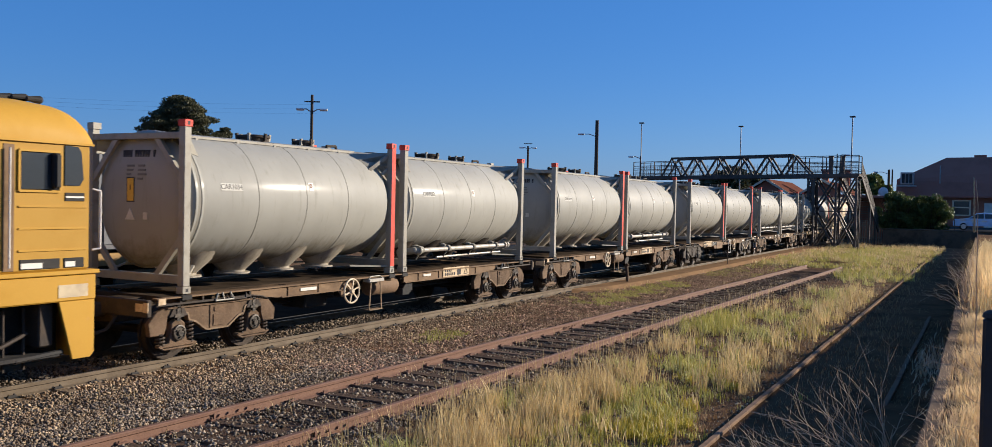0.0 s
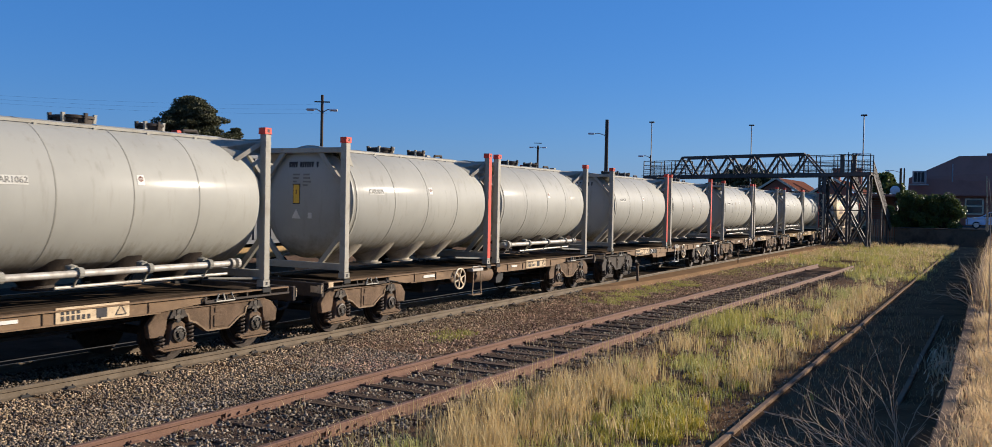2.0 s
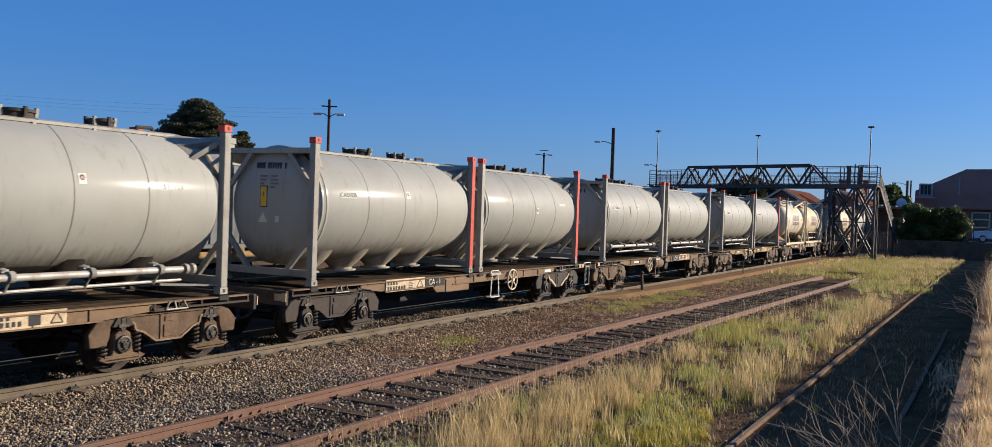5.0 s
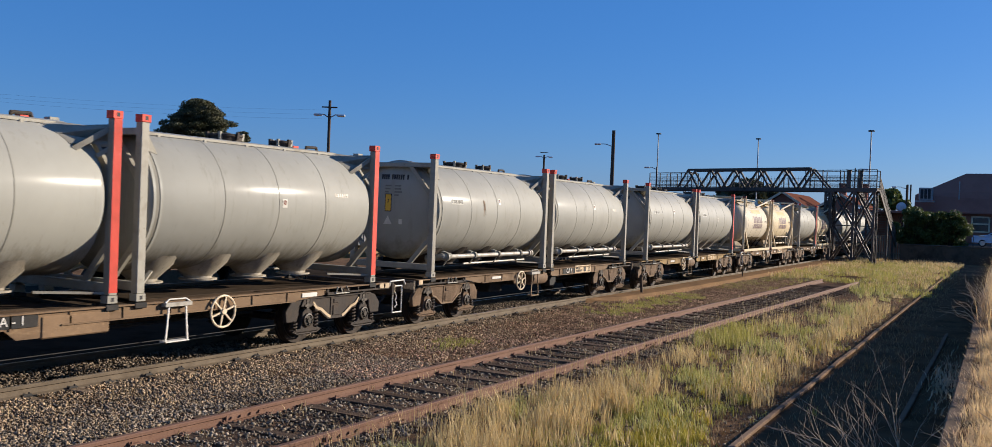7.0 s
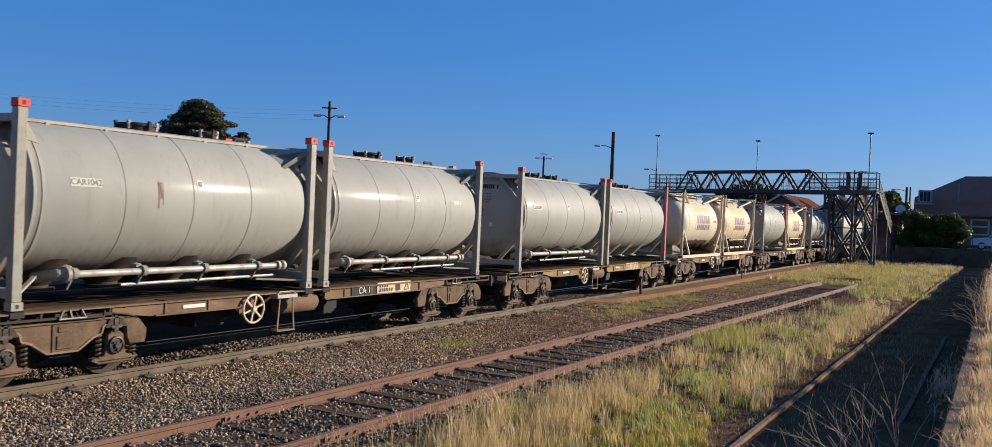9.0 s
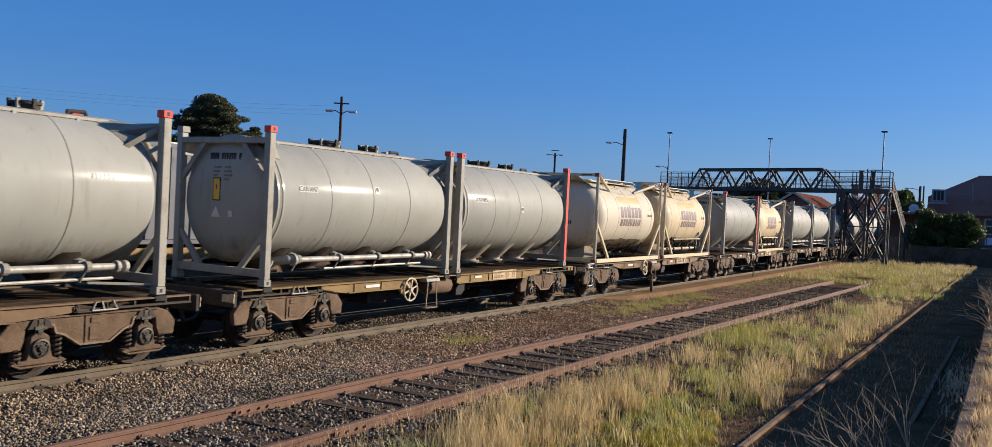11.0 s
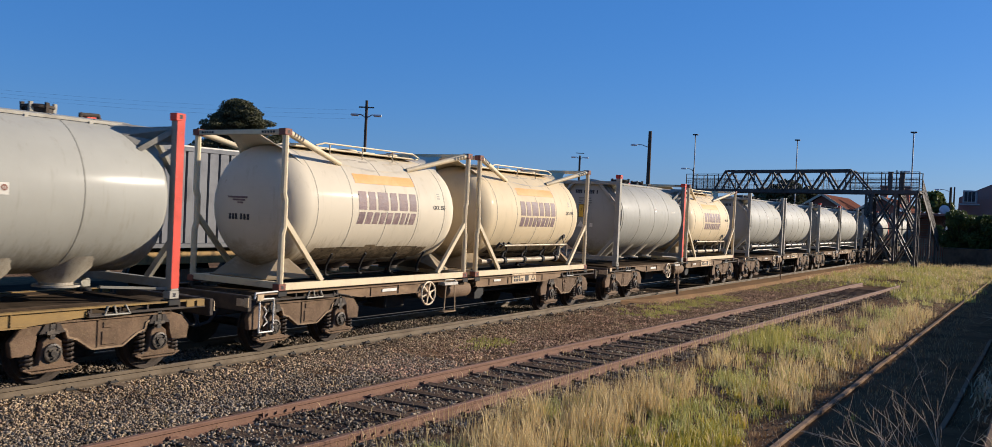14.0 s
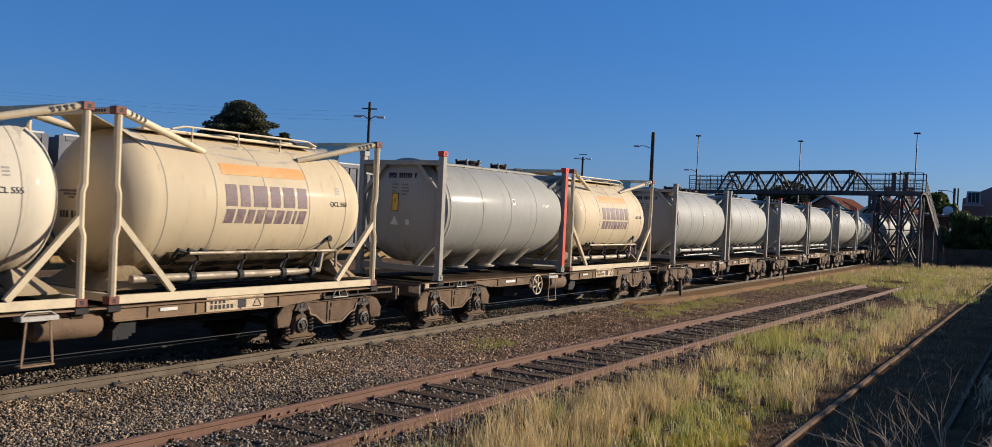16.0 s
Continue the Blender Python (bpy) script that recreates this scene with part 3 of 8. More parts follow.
def scatter(k, x0, x1, y0, y1, near=1.0):
    """Places in a rectangle, closer together at its near end where near is above 1."""
    u = RNG.uniform(0, 1, k) ** near
    return np.stack((RNG.uniform(x0, x1, k), y0 + (y1 - y0) * u), -1)


def lumpy(xy, scale=0.4, seed=0.0):
    """A soft random field from 0 to 1 over places, from a few sine waves."""
    x, y = xy[:, 0] * scale + seed, xy[:, 1] * scale - seed
    f = np.sin(x * 2.1 + np.sin(y * 1.3)) + np.sin(y * 2.7 - x * 0.8 + 1.7) + np.sin(x * 4.9 + y * 3.1) * 0.6 + np.sin(y * 6.3 - x * 5.0) * 0.4
    return np.clip(0.5 + f / 5.0, 0, 1)


# ---- the ground, tracks and platform ----
def make_ground():
    bm = B()
    xs = [-3000, -600, -150, -60, -30] + [-20 + 1.0 * i for i in range(0, 36)] + [40, 150, 600, 3000]
    ys = [-3000, -400, -60, -10] + [1.5 * i for i in range(0, 60)] + [100, 140, 300, 900, 3500]
    grid = [[bm.verts.new((x, y, 0.035 * noise.noise((x * 0.6, y * 0.6, 0.3)) - (0.09 if abs(x + 7.705 - 0.0266 * (y - 14.3)) < 1.6 else 0.02) if -20 < x < 16 and 0 < y < 90 else -0.02)) for x in xs] for y in ys]
    for a, b in zip(grid, grid[1:]):
        for i in range(len(xs) - 1):
            bm.faces.new((a[i], a[i + 1], b[i + 1], b[i]))
    return solid("ground", bm, M["ground"], "dry brown dirt and gravel yard ground", "ground", kind="structure", smooth=True)


make_ground()
# soil strip: shade beside the platform is put into its darker brown
bm = B()
rows = []
for i in range(88):
    y = -25.0 + i
    rows.append([bm.verts.new((x + 0.12 * noise.noise((x, y * 0.8, 2.0)) * (abs(x) > 2.9), y, 0.006 + 0.03 * noise.noise((x * 1.6, y * 1.1, 9.0)) - (0.07 if x < -3.05 else 0.0) + (0.075 if -1.7 < x < -0.6 and not 14.0 < y < 27.0 else 0.0))) for x in (-3.25, -3.0, -2.6, -2.1, -1.6, -1.1, -0.7, -0.33)])
for r, s in zip(rows, rows[1:]):
    for k in range(7):
        bm.faces.new((r[k], r[k + 1], s[k + 1], s[k]))
solid("track_soil", bm, M["shade_soil"], "brown soil over the platform track, darkened for shade", "soil", kind="structure", smooth=True)

RAIL = ((-0.066, 0.0), (0.066, 0.0), (0.062, 0.013), (0.012, 0.032), (0.009, 0.095), (0.036, 0.106), (0.037, 0.136), (0.028, 0.145), (-0.028, 0.145),
        (-0.037, 0.136), (-0.036, 0.106), (-0.009, 0.095), (-0.012, 0.032), (-0.062, 0.013))


def rail_mesh(bm, a, b, wave=0.0):
    """A rail section swept from a to b; the points are at the middle of the rail's foot."""
    a, b = Vector(a), Vector(b)
    d = (b - a)
    side = Vector((d.y, -d.x, 0)).normalized()
    k = max(2, int(d.length / 2.0))
    rings = []
    for i in range(k + 1):
        q = a + d * (i / k) + side * wave * math.sin(i * 1.7) + Vector((0, 0, wave * 0.7 * math.sin(i * 2.3 + 1)))
        rings.append([bm.verts.new(q + side * u * 1.1 + Vector((0, 0, 0.145 + (w - 0.145) * 1.18))) for u, w in RAIL])
    for r, s in zip(rings, rings[1:]):
        for j in range(len(RAIL)):
            h = (j + 1) % len(RAIL)
            bm.faces.new((r[j], r[h], s[h], s[j]))
    bm.faces.new(rings[0])
    bm.faces.new(rings[-1][::-1])
    bmesh.ops.recalc_face_normals(bm, faces=bm.faces)
    return bm


SLEEPERS = {}


def track(name, label, centre, y0, y1, top, gauge, metal, worn, sleeper_to, wave=0.004, lift=0.0, joints=(), wood=None, clip=False):
    """A pair of rails on sleepers; centre(y) gives the middle of the track."""
    tr = thing(name, label, "railway track", kind="structure")
    for side in (-1, 1):
        bm = B()
        o = side * gauge / 2
        rail_mesh(bm, (centre(y0) + o, y0, top - 0.145), (centre(y1) + o, y1, top - 0.145), wave)
        r = part("rail", bm, metal, tr)
        if worn:
            bm = B()
            box(bm, (0, 0, 0), (0.046, y1 - y0, 0.003))
            bmesh.ops.translate(bm, vec=(-0.023, 0, 0), verts=bm.verts)
            w = part("running_surface", bm, worn, r, "worn shiny rail head")
            w.matrix_basis = pose(centre(y0) + o, y0, top + 0.0005, 0, 0, -math.degrees(math.atan2(centre(y1) - centre(y0), y1 - y0)))
        for jy in joints:
            bm = B()
            x = centre(jy) + o
            for s in (-1, 1):
                box(bm, (x + s * 0.024 - 0.011, jy - 0.33, top - 0.118), (x + s * 0.024 + 0.011, jy + 0.33, top - 0.035), 0.004)
                for b in (-0.25, -0.09, 0.09, 0.25):
                    rod(bm, (x + s * 0.03, jy + b, top - 0.075), (x + s * 0.062, jy + b, top - 0.075), 0.018, seg=6)
            part("fishplate", bm, M["rail_rust"], r, "rusty bolted rail joint plate")
    shapes = []
    for v in range(6):
        bm = B()
        box(bm, (-1.28 - 0.05 * random.random(), -0.095, -0.13), (1.28 + 0.08 * random.random(), 0.095, 0.0), 0.012)
        for q in bm.verts:
            q.co += Vector((random.uniform(-0.02, 0.02), random.uniform(-0.012, 0.012), random.uniform(-0.012, 0.008)))
        shapes.append(fill("sleeper", bm, wood or M["sleeper"]))
    bm = B()
    for s in (-1, 1):
        for e in (-0.085, 0.085):
            x = s * gauge / 2 + e
            if clip:
                box(bm, (x - 0.03, -0.08, -0.006), (x + 0.025, 0.08, 0.018), 0.005)
                rod(bm, (x, -0.06, 0.022), (x, 0.06, 0.022), 0.014, seg=6)
                rod(bm, (x, 0.03, 0.01), (x, 0.03, 0.055), 0.012, seg=6)
            else:
                rod(bm, (x, 0.04 * s, -0.01), (x, 0.04 * s, 0.035), 0.014, seg=6)
                box(bm, (x - 0.03, -0.075, -0.006), (x + 0.03, 0.075, 0.012))
    spikes = fill("sleeper_fastening", bm, M["black"] if clip else M["rail_rust"])
    y, i = y0 + 0.3, 0
    while y < sleeper_to:
        s = new("sleeper", shapes[i % 6])
        s.parent = tr
        s.matrix_basis = pose(centre(y) + random.uniform(-0.05, 0.05), y, top - 0.15 + lift + random.uniform(-0.014, 0.006), 0, 0, random.uniform(-2.6, 2.6))
        k = new("sleeper_fastening", spikes)
        k.parent = s
        SLEEPERS.setdefault(name, []).append(y)
        y += 0.66 + random.uniform(-0.09, 0.09) + (0.6 if random.random() < 0.05 else 0.0)
        i += 1
    return tr


XC, BACK = -12.779, -19.5          # middles of the main line and of the line behind
RAIL_Z = 0.18
track("main_line", "main line with brown-sided rails half buried in ballast", lambda y: XC, -112.0, 190.0, RAIL_Z, 1.67, M["rail_main"], M["rail_top"], 60.0, 0.001, 0.006, (), M["sleeper_pale"], True)
track("siding", "disused siding with rusty rails on rotting sleepers", lambda y: -7.705 + 0.0266 * (y - 14.3), -6.0, 47.0, 0.14, 1.67, M["rail_rust"], None, 44.0, 0.006, 0.03, (8.75, 19.2))
track("platform_track", "overgrown rusty track beside the old platform", lambda y: -2.02 + 0.0012 * y, -8.0, 62.0, 0.07, 1.66, M["rail_pale"], None, 60.0, 0.008, 0.0)
track("back_line", "second running line behind the train", lambda y: BACK, -112.0, 190.0, 0.3, 1.67, M["rail_main"], None, 40.0, 0.001)


bm = B()
for i in range(48):
    y = -2.0 + i
    xa, xb = -7.705 + 0.0266 * (y - 14.3), -7.705 + 0.0266 * (y - 13.3)
    rows = [[bm.verts.new((x + o, q, -0.017 + 0.03 * noise.noise(((x + o) * 2.0, q * 1.7, 5.0)) - (0.06 if abs(o) > 1.2 else 0))) for o in (-1.45, -1.1, -0.7, -0.35, 0, 0.35, 0.7, 1.1, 1.45)] for x, q in ((xa, y), ((xa + xb) / 2, y + 0.5), (xb, y + 1.0))]
    for r0, r1 in zip(rows, rows[1:]):
        for k in range(8):
            bm.faces.new((r0[k], r0[k + 1], r1[k + 1], r1[k]))
bmesh.ops.remove_doubles(bm, verts=bm.verts, dist=0.001)
solid("siding_dirt", bm, M["cinders"], "brown dirt packed between the siding sleepers", "dirt", kind="structure", smooth=True)
# dark sheet: shade under and behind the train put into its colour
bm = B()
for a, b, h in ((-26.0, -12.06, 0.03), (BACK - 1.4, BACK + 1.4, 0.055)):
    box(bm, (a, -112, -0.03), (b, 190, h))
solid("track_bed", bm, M["bed_shade"], "track bed sheet darkened for the shade under the train", "track bed", kind="structure")


def make_platform():
    pl = thing("platform", "old earth platform with a cracked concrete edge", "platform", kind="structure")
    bm = B()
    box(bm, (-0.24, -25, -0.3), (9.0, 82.9, 1.20))
    part("fill", bm, M["ground"], pl)
    y = -3.0
    while y < 70:
        k = random.uniform(1.75, 1.85)
        bm = B()
        w = random.uniform(-0.012, 0.012)
        box(bm, (-0.36 + w, y + 0.008, 1.09), (-0.235 + w, y + k - 0.008, 1.235 + random.uniform(-0.012, 0.012)), 0.015)
        part("coping_stone", bm, M["coping"], pl, "weathered concrete edge stone")
        bm = B()
        box(bm, (-0.33 + w, y + 0.008, -0.2), (-0.24, y + k - 0.008, 1.085), 0.01)
        part("wall_panel", bm, M["coping"], pl, "stained concrete platform wall")
        y += k
    return pl


make_platform()

bm = B()
outline = [(-11.75, 27.0), (-11.2, 29.0), (-10.95, 34.0), (-10.9, 42.0), (-11.0, 52.0), (-10.85, 62.0), (-10.5, 71.0), (-11.7, 72.0), (-11.75, 50.0)]
tops = [bm.verts.new((x, y, 0.13 + 0.03 * noise.noise((x, y * 0.3, 1)))) for x, y in outline]
feet = [bm.verts.new((x + 0.22, y - 0.15, -0.04)) if x > -11.6 else bm.verts.new((x, y, -0.04)) for x, y in outline]
bm.faces.new(tops)
for i in range(len(outline)):
    j = (i + 1) % len(outline)
    bm.faces.new((tops[i], tops[j], feet[j], feet[i]))
bmesh.ops.recalc_face_normals(bm, faces=bm.faces)
solid("gravel_path", bm, M["sand"], "orange gravel walkway beside the main line", "path", kind="structure")


def terrace():
    t = thing("street_terrace", "raised street behind a low grey retaining wall", "street", kind="structure")
    bm = B()
    box(bm, (-7.2, 83.3, -0.3), (60, 150, 1.45))
    part("street_surface", bm, M["asphalt"], t)
    bm = B()
    box(bm, (-7.4, 83.0, -0.3), (30, 83.3, 1.38), 0.02)
    box(bm, (-7.45, 82.96, 1.38), (30, 83.34, 1.46), 0.02)
    part("retaining_wall", bm, M["bank"], t)


terrace()

# ---- the train ----
# seconds, metres that the train has run since the start
RUN = ((0.0, 0.0), (0.5, 2.683), (1.0, 5.360), (1.5, 8.023), (2.0, 10.669), (2.5, 13.304), (3.0, 15.934), (3.5, 18.556), (4.0, 21.171),
       (6.5, 34.209), (7.0, 36.795), (7.5, 39.362), (8.0, 41.914), (8.5, 44.457), (9.0, 46.989), (11.5, 59.617), (12.0, 62.123),
       (12.5, 64.609), (13.0, 67.075), (13.5, 69.529), (14.0, 71.978), (14.5, 74.427), (15.0, 76.883), (15.5, 79.342), (16.0, 81.803))
FIRST, PITCH = 10.519, 14.593       # start of the first wagon's load, and from wagon to wagon
BOX_L, GAP = 6.058, 0.335
DECK = 1.284                        # height of the containers' feet
MOVING, TURNING = [], []            # (thing, place at the start), (wheelset, place in its bogie)

TANK_R, TANK_Z = 1.19, 1.56


def bulge(s):
    """How far a dished end falls back at the part s of its radius."""
    return 0.28 * s * s + 0.72 * (1 - (1 - s ** 5) ** 0.5)


def dish(y0, y1, r, depth):
    """The profile of a barrel with dished ends from y0 to y1."""
    steps = [0, 0.15, 0.3, 0.45, 0.6, 0.72, 0.82, 0.89, 0.94, 0.975, 0.993, 1.0]
    left = [(y0 + depth * bulge(s), r * s) for s in steps]
    right = [(y1 - (d - y0), q) for d, q in reversed(left)]
    return left + right


def castings(parent, colours, frame_mat, paint="red"):
    """Eight corner castings with an oval hole in each outer face."""
    bm0 = B()
    box(bm0, (-0.081, 0, 0), (0.081, 0.178, 0.118), 0.006)
    for s in (-1, 1):
        lathe(bm0, ((s * 0.083, 0.0), (s * 0.083, 0.032)), 10, "x", (0, 0.089, 0.06))
    red = fill("corner_casting", bm0.copy(), M[paint])
    hole = {}
    for s in (-1, 1):
        hole[s] = fill("casting_hole", box(B(), (s * 0.0815 - 0.002, 0.062, 0.03), (s * 0.0815 + 0.002, 0.116, 0.09), 0.001), M["ink"])
    grey = fill("corner_casting", bm0, frame_mat)
    for ex, y in enumerate((0.0, BOX_L - 0.178)):
        for z in (0.0, 2.896 - 0.118):
            for s in (-1, 1):
                is_red = (z > 1 and colours[ex] > (0 if s > 0 or ex else 1)) or (z < 1 and colours[ex] > 2)
                c = new("corner_casting", red if is_red else grey)
                c.parent = parent
                c.location = (s * (1.219 - 0.081), y, z)
                if is_red:
                    c["label"] = "red-painted corner casting" if paint == "red" else "rusty brown corner casting"
                h = new("casting_hole", hole[s])
                h.parent = c


def sticker(bm, x, z, w, h, y_of):
    y = y_of(x, z)
    box(bm, (x - w / 2, y - 0.006, z - h / 2), (x + w / 2, y + 0.02, z + h / 2))


def end_dish_y(y0, r, depth):
    def at(x, z):
        s = min(1.0, math.hypot(x, z - TANK_Z) / r)
        return y0 + depth * bulge(s) - 0.004
    return at


def on_barrel(bm, y, z, w, h, r=TANK_R, zc=TANK_Z, t=0.004, slant=0.0):
    """A thin patch that follows the barrel on the side towards the camera; z is its middle."""
    k = max(2, int(h / 0.08) + 1)
    rows = []
    for i in range(k + 1):
        f = i / k - 0.5
        ang = math.asin(max(-1, min(1, (z - zc) / r))) + f * h / r
        for rr in (r + t,):
            x, zz = rr * math.cos(ang), zc + rr * math.sin(ang)
            rows.append((bm.verts.new((x, y - w / 2 + slant * f * h, zz)), bm.verts.new((x, y + w / 2 + slant * f * h, zz))))
    for a, b in zip(rows, rows[1:]):
        bm.faces.new((a[0], a[1], b[1], b[0]))
    return bm


def words(text, size, material, parent, y, z, r=TANK_R, zc=TANK_Z, name="lettering"):
    cu = bpy.data.curves.new(name, "FONT")
    cu.body, cu.size, cu.align_x, cu.align_y, cu.extrude = text, size, "CENTER", "CENTER", 0.002
    cu.materials.append(material)
    ob = new(name, cu)
    ob.parent = parent
    ang = math.asin((z - zc) / r)
    up = Vector((-math.sin(ang), 0, math.cos(ang)))
    out = Vector((math.cos(ang), 0, math.sin(ang)))
    m = Matrix((Vector((0, 1, 0)), up, out)).transposed().to_4x4()
    ob.matrix_basis = Matrix.Translation((out.x * (r + 0.006), y, zc + out.z * (r + 0.006))) @ m
    return ob


def end_markings(c, y_of):
    x = -0.36
    for w in (0.07, 0.07, 0.07, 0.07, 0, 0.06, 0.06, 0.06, 0.06, 0.06, 0.06, 0, 0.06):
        if w:
            bm = B()
            sticker(bm, x, 2.34, w * 0.68, 0.12, y_of)
            part("number_marking", bm, M["ink"], c)
        x += 0.062
    for i, (w, g) in enumerate(((0.18, 0.16), (0.15, 0.18), (0.1, 0.2), (0.18, 0.12))):
        z = 2.13 - i * 0.075
        for q, u in ((-0.24, w), (0.04, g)):
            bm = B()
            sticker(bm, q + u / 2, z, u, 0.036, y_of)
            part("print_line", bm, M["faded_ink"], c)
    bm = B()
    sticker(bm, -0.13, 1.72, 0.19, 0.43, lambda x_, z_: y_of(x_, z_) + 0.003)
    part("placard_border", bm, M["ink"], c)
    bm = B()
    sticker(bm, -0.13, 1.72, 0.155, 0.39, y_of)
    pl = part("placard", bm, M["yellow_sign"], c, "yellow upright placard")
    bm = B()
    sticker(bm, -0.13, 1.76, 0.022, 0.09, lambda x_, z_: y_of(x_, z_) - 0.003)
    part("placard_mark", bm, M["ink"], pl)
    bm = B()
    y = y_of(-0.13, 1.28) - 0.006
    plate(bm, ((-0.25, y, 1.2), (-0.01, y, 1.2), (-0.13, y, 1.4)), 0.012, (0, 1, 0))
    part("warning_triangle", bm, M["white_sign"], c, "white triangular sticker")
    bm = B()
    sticker(bm, 0.24, 1.27, 0.1, 0.12, y_of)
    part("sticker", bm, M["white_sign"], c)


def grey_tank(ends=(2, 1), piped=False, text="", rusty=False, label="", low=False):
    """A grey 20-foot tank container; ends: 0 plain, 1 red castings, 2 a red far post."""
    c = thing("tank_container", label or "grey steel tank container in a corner-post frame", "tank container", "tank containers on the train")
    fm = M["frame_grey"]
    for e, y in ((0, 0.0), (1, BOX_L)):
        d = 1 if e == 0 else -1
        bm = B()
        ya, yb = sorted((y + d * 0.015, y + d * 0.13))
        box(bm, (-1.12, ya, 2.58), (1.12, yb, 2.69), 0.008)
        ym = (ya + yb) / 2
        f = part("end_frame", bm, fm, c)
        part("lower_beam", box(B(), (-1.12, ya, 0.16), (1.12, yb, 0.30), 0.008), fm, f)
        for s in (-1, 1):
            bm = B()
            bar(bm, (s * 0.5, ym, 2.6), (s * 1.1, ym, 1.9), 0.1, 0.07, (0, 1, 0))
            part("gusset", bm, fm, f)
            bm = B()
            bar(bm, (s * 0.52, ym, 0.28), (s * 1.1, ym, 0.92), 0.1, 0.07, (0, 1, 0))
            part("gusset", bm, fm, f)
            # the flared cover between the barrel's shoulder and the top corner
            bm = B()
            yi = y + d * (0.85 if e else 0.5)
            rim = [Vector((s * 1.195 * math.cos(a), yi - d * 0.1 * (k - 2), TANK_Z + 1.195 * math.sin(a))) for k, a in enumerate(radians(q) for q in (88, 76, 64, 52, 42))]
            out = [Vector((s * q, ym, w)) for q, w in ((0.1, 2.66), (0.4, 2.66), (0.75, 2.66), (1.1, 2.66), (1.1, 2.42))]
            vs = [[bm.verts.new(p_ + Vector((0, 0, h))) for p_ in row] for h in (0.0, -0.012) for row in (rim, out)]
            for k in range(4):
                bm.faces.new((vs[0][k], vs[0][k + 1], vs[1][k + 1], vs[1][k]))
                bm.faces.new((vs[2][k], vs[3][k], vs[3][k + 1], vs[2][k + 1]))
            for p_, q_ in ((0, 2), (1, 3)):
                for k in range(4):
                    bm.faces.new((vs[p_][k], vs[q_][k], vs[q_][k + 1], vs[p_][k + 1]))
            bmesh.ops.recalc_face_normals(bm, faces=bm.faces)
            part("corner_cover", bm, fm, f, "flared sheet-steel corner cover")
        for s in (-1, 1):
            bm = B()
            ya, yb = sorted((y + d * 0.004, y + d * 0.158))
            box(bm, (s * 1.143 - 0.07, ya, 0.118), (s * 1.143 + 0.07, yb, 2.778), 0.012)
            is_red = ends[e] == 2
            p = part("corner_post", bm, fm, f)
            bm = B()
            if e == 0:
                plate(bm, ((s * 1.12, y + 0.15, 2.66), (s * 1.08, y + 0.42, 2.3), (s * 1.1, y + 0.15, 2.36)), 0.02, (1, 0, 0.1))
            else:
                bar(bm, (s * 1.1, ym, 2.66), (s * 0.92, y - 0.62, 2.28), 0.06, 0.08)
                bar(bm, (s * 1.1, ym, 2.36), (s * 1.02, y - 0.3, 2.2), 0.05, 0.06)
            part("upper_brace", bm, fm, f)
            bm = B()
            bar(bm, (s * 1.12, ym, 0.15), (s * 0.8, y + d * (1.1 if e else 0.6), 0.2 if e else 0.42), 0.06, 0.035)
            part("lower_brace", bm, fm, f)
            if is_red:
                bm = B()
                box(bm, (s * 1.214 - 0.002, ya + 0.006, 0.16), (s * 1.214 + 0.002, yb - 0.006, 2.778))
                part("painted_face", bm, M["red"], p, "chipped red paint on the post")
    castings(c, tuple(min(q, 2) for q in ends), fm)
    bm = B()
    lathe(bm, dish(0.05, BOX_L - 0.05, TANK_R, 0.26), 64, "y", (0, 0, TANK_Z))
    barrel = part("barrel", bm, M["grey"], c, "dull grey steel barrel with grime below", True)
    for y in (1.79, 3.11, 4.41):
        bm = B()
        lathe(bm, ((y - 0.012, TANK_R - 0.002), (y - 0.008, TANK_R + 0.004), (y + 0.008, TANK_R + 0.004), (y + 0.012, TANK_R - 0.002)), 64, "y", (0, 0, TANK_Z))
        part("weld_seam", bm, M["seam"], barrel, smooth=True)
    for y, ring in ((0.31, "grey"), (0.375, "seam"), (0.44, "grey")):
        bm = B()
        r = TANK_R + (0.012 if ring == "grey" else 0.002)
        w = 0.025 if ring == "grey" else 0.045
        lathe(bm, ((y - w, TANK_R - 0.12), (y - w, r), (y + w, r), (y + w, TANK_R - 0.12)), 64, "y", (0, 0, TANK_Z))
        part("skirt_ring", bm, M[ring], barrel, smooth=True)
    for y in (0.98, 2.2, 3.45, 4.7):
        bm = B()
        lathe(bm, ((0.66, 0.68), (0.42, 0.44), (0.24, 0.25), (0.20, 0.25), (0.2, 0.34), (0.17, 0.34), (0.17, 0.0)), 20, "z", (0.12, y, 0))
        part("discharge_cone", bm, M["bogie_dark"] if piped else M["cone"], c, "dusty discharge cone under the barrel", True)
    if piped:
        bm = B()
        rod(bm, (1.0, 0.98, 0.45), (1.0, 5.25, 0.45), 0.055, seg=14)
        part("discharge_pipe", bm, M["steel_pipe"], c, "pale steel discharge pipe", True)
        bm = B()
        tube(bm, ((0.55, 0.75, 0.38), (0.95, 0.86, 0.45), (1.0, 1.02, 0.45)), 0.085, 12)
        rod(bm, (1.0, 0.93, 0.45), (1.0, 0.99, 0.45), 0.115, seg=14)
        part("pipe_elbow", bm, M["frame_grey"], c, smooth=True)
        bm = B()
        rod(bm, (0.85, 2.0, 0.24), (0.85, 5.35, 0.26), 0.026, seg=8)
        part("air_pipe", bm, M["steel_pipe"], c, smooth=True)
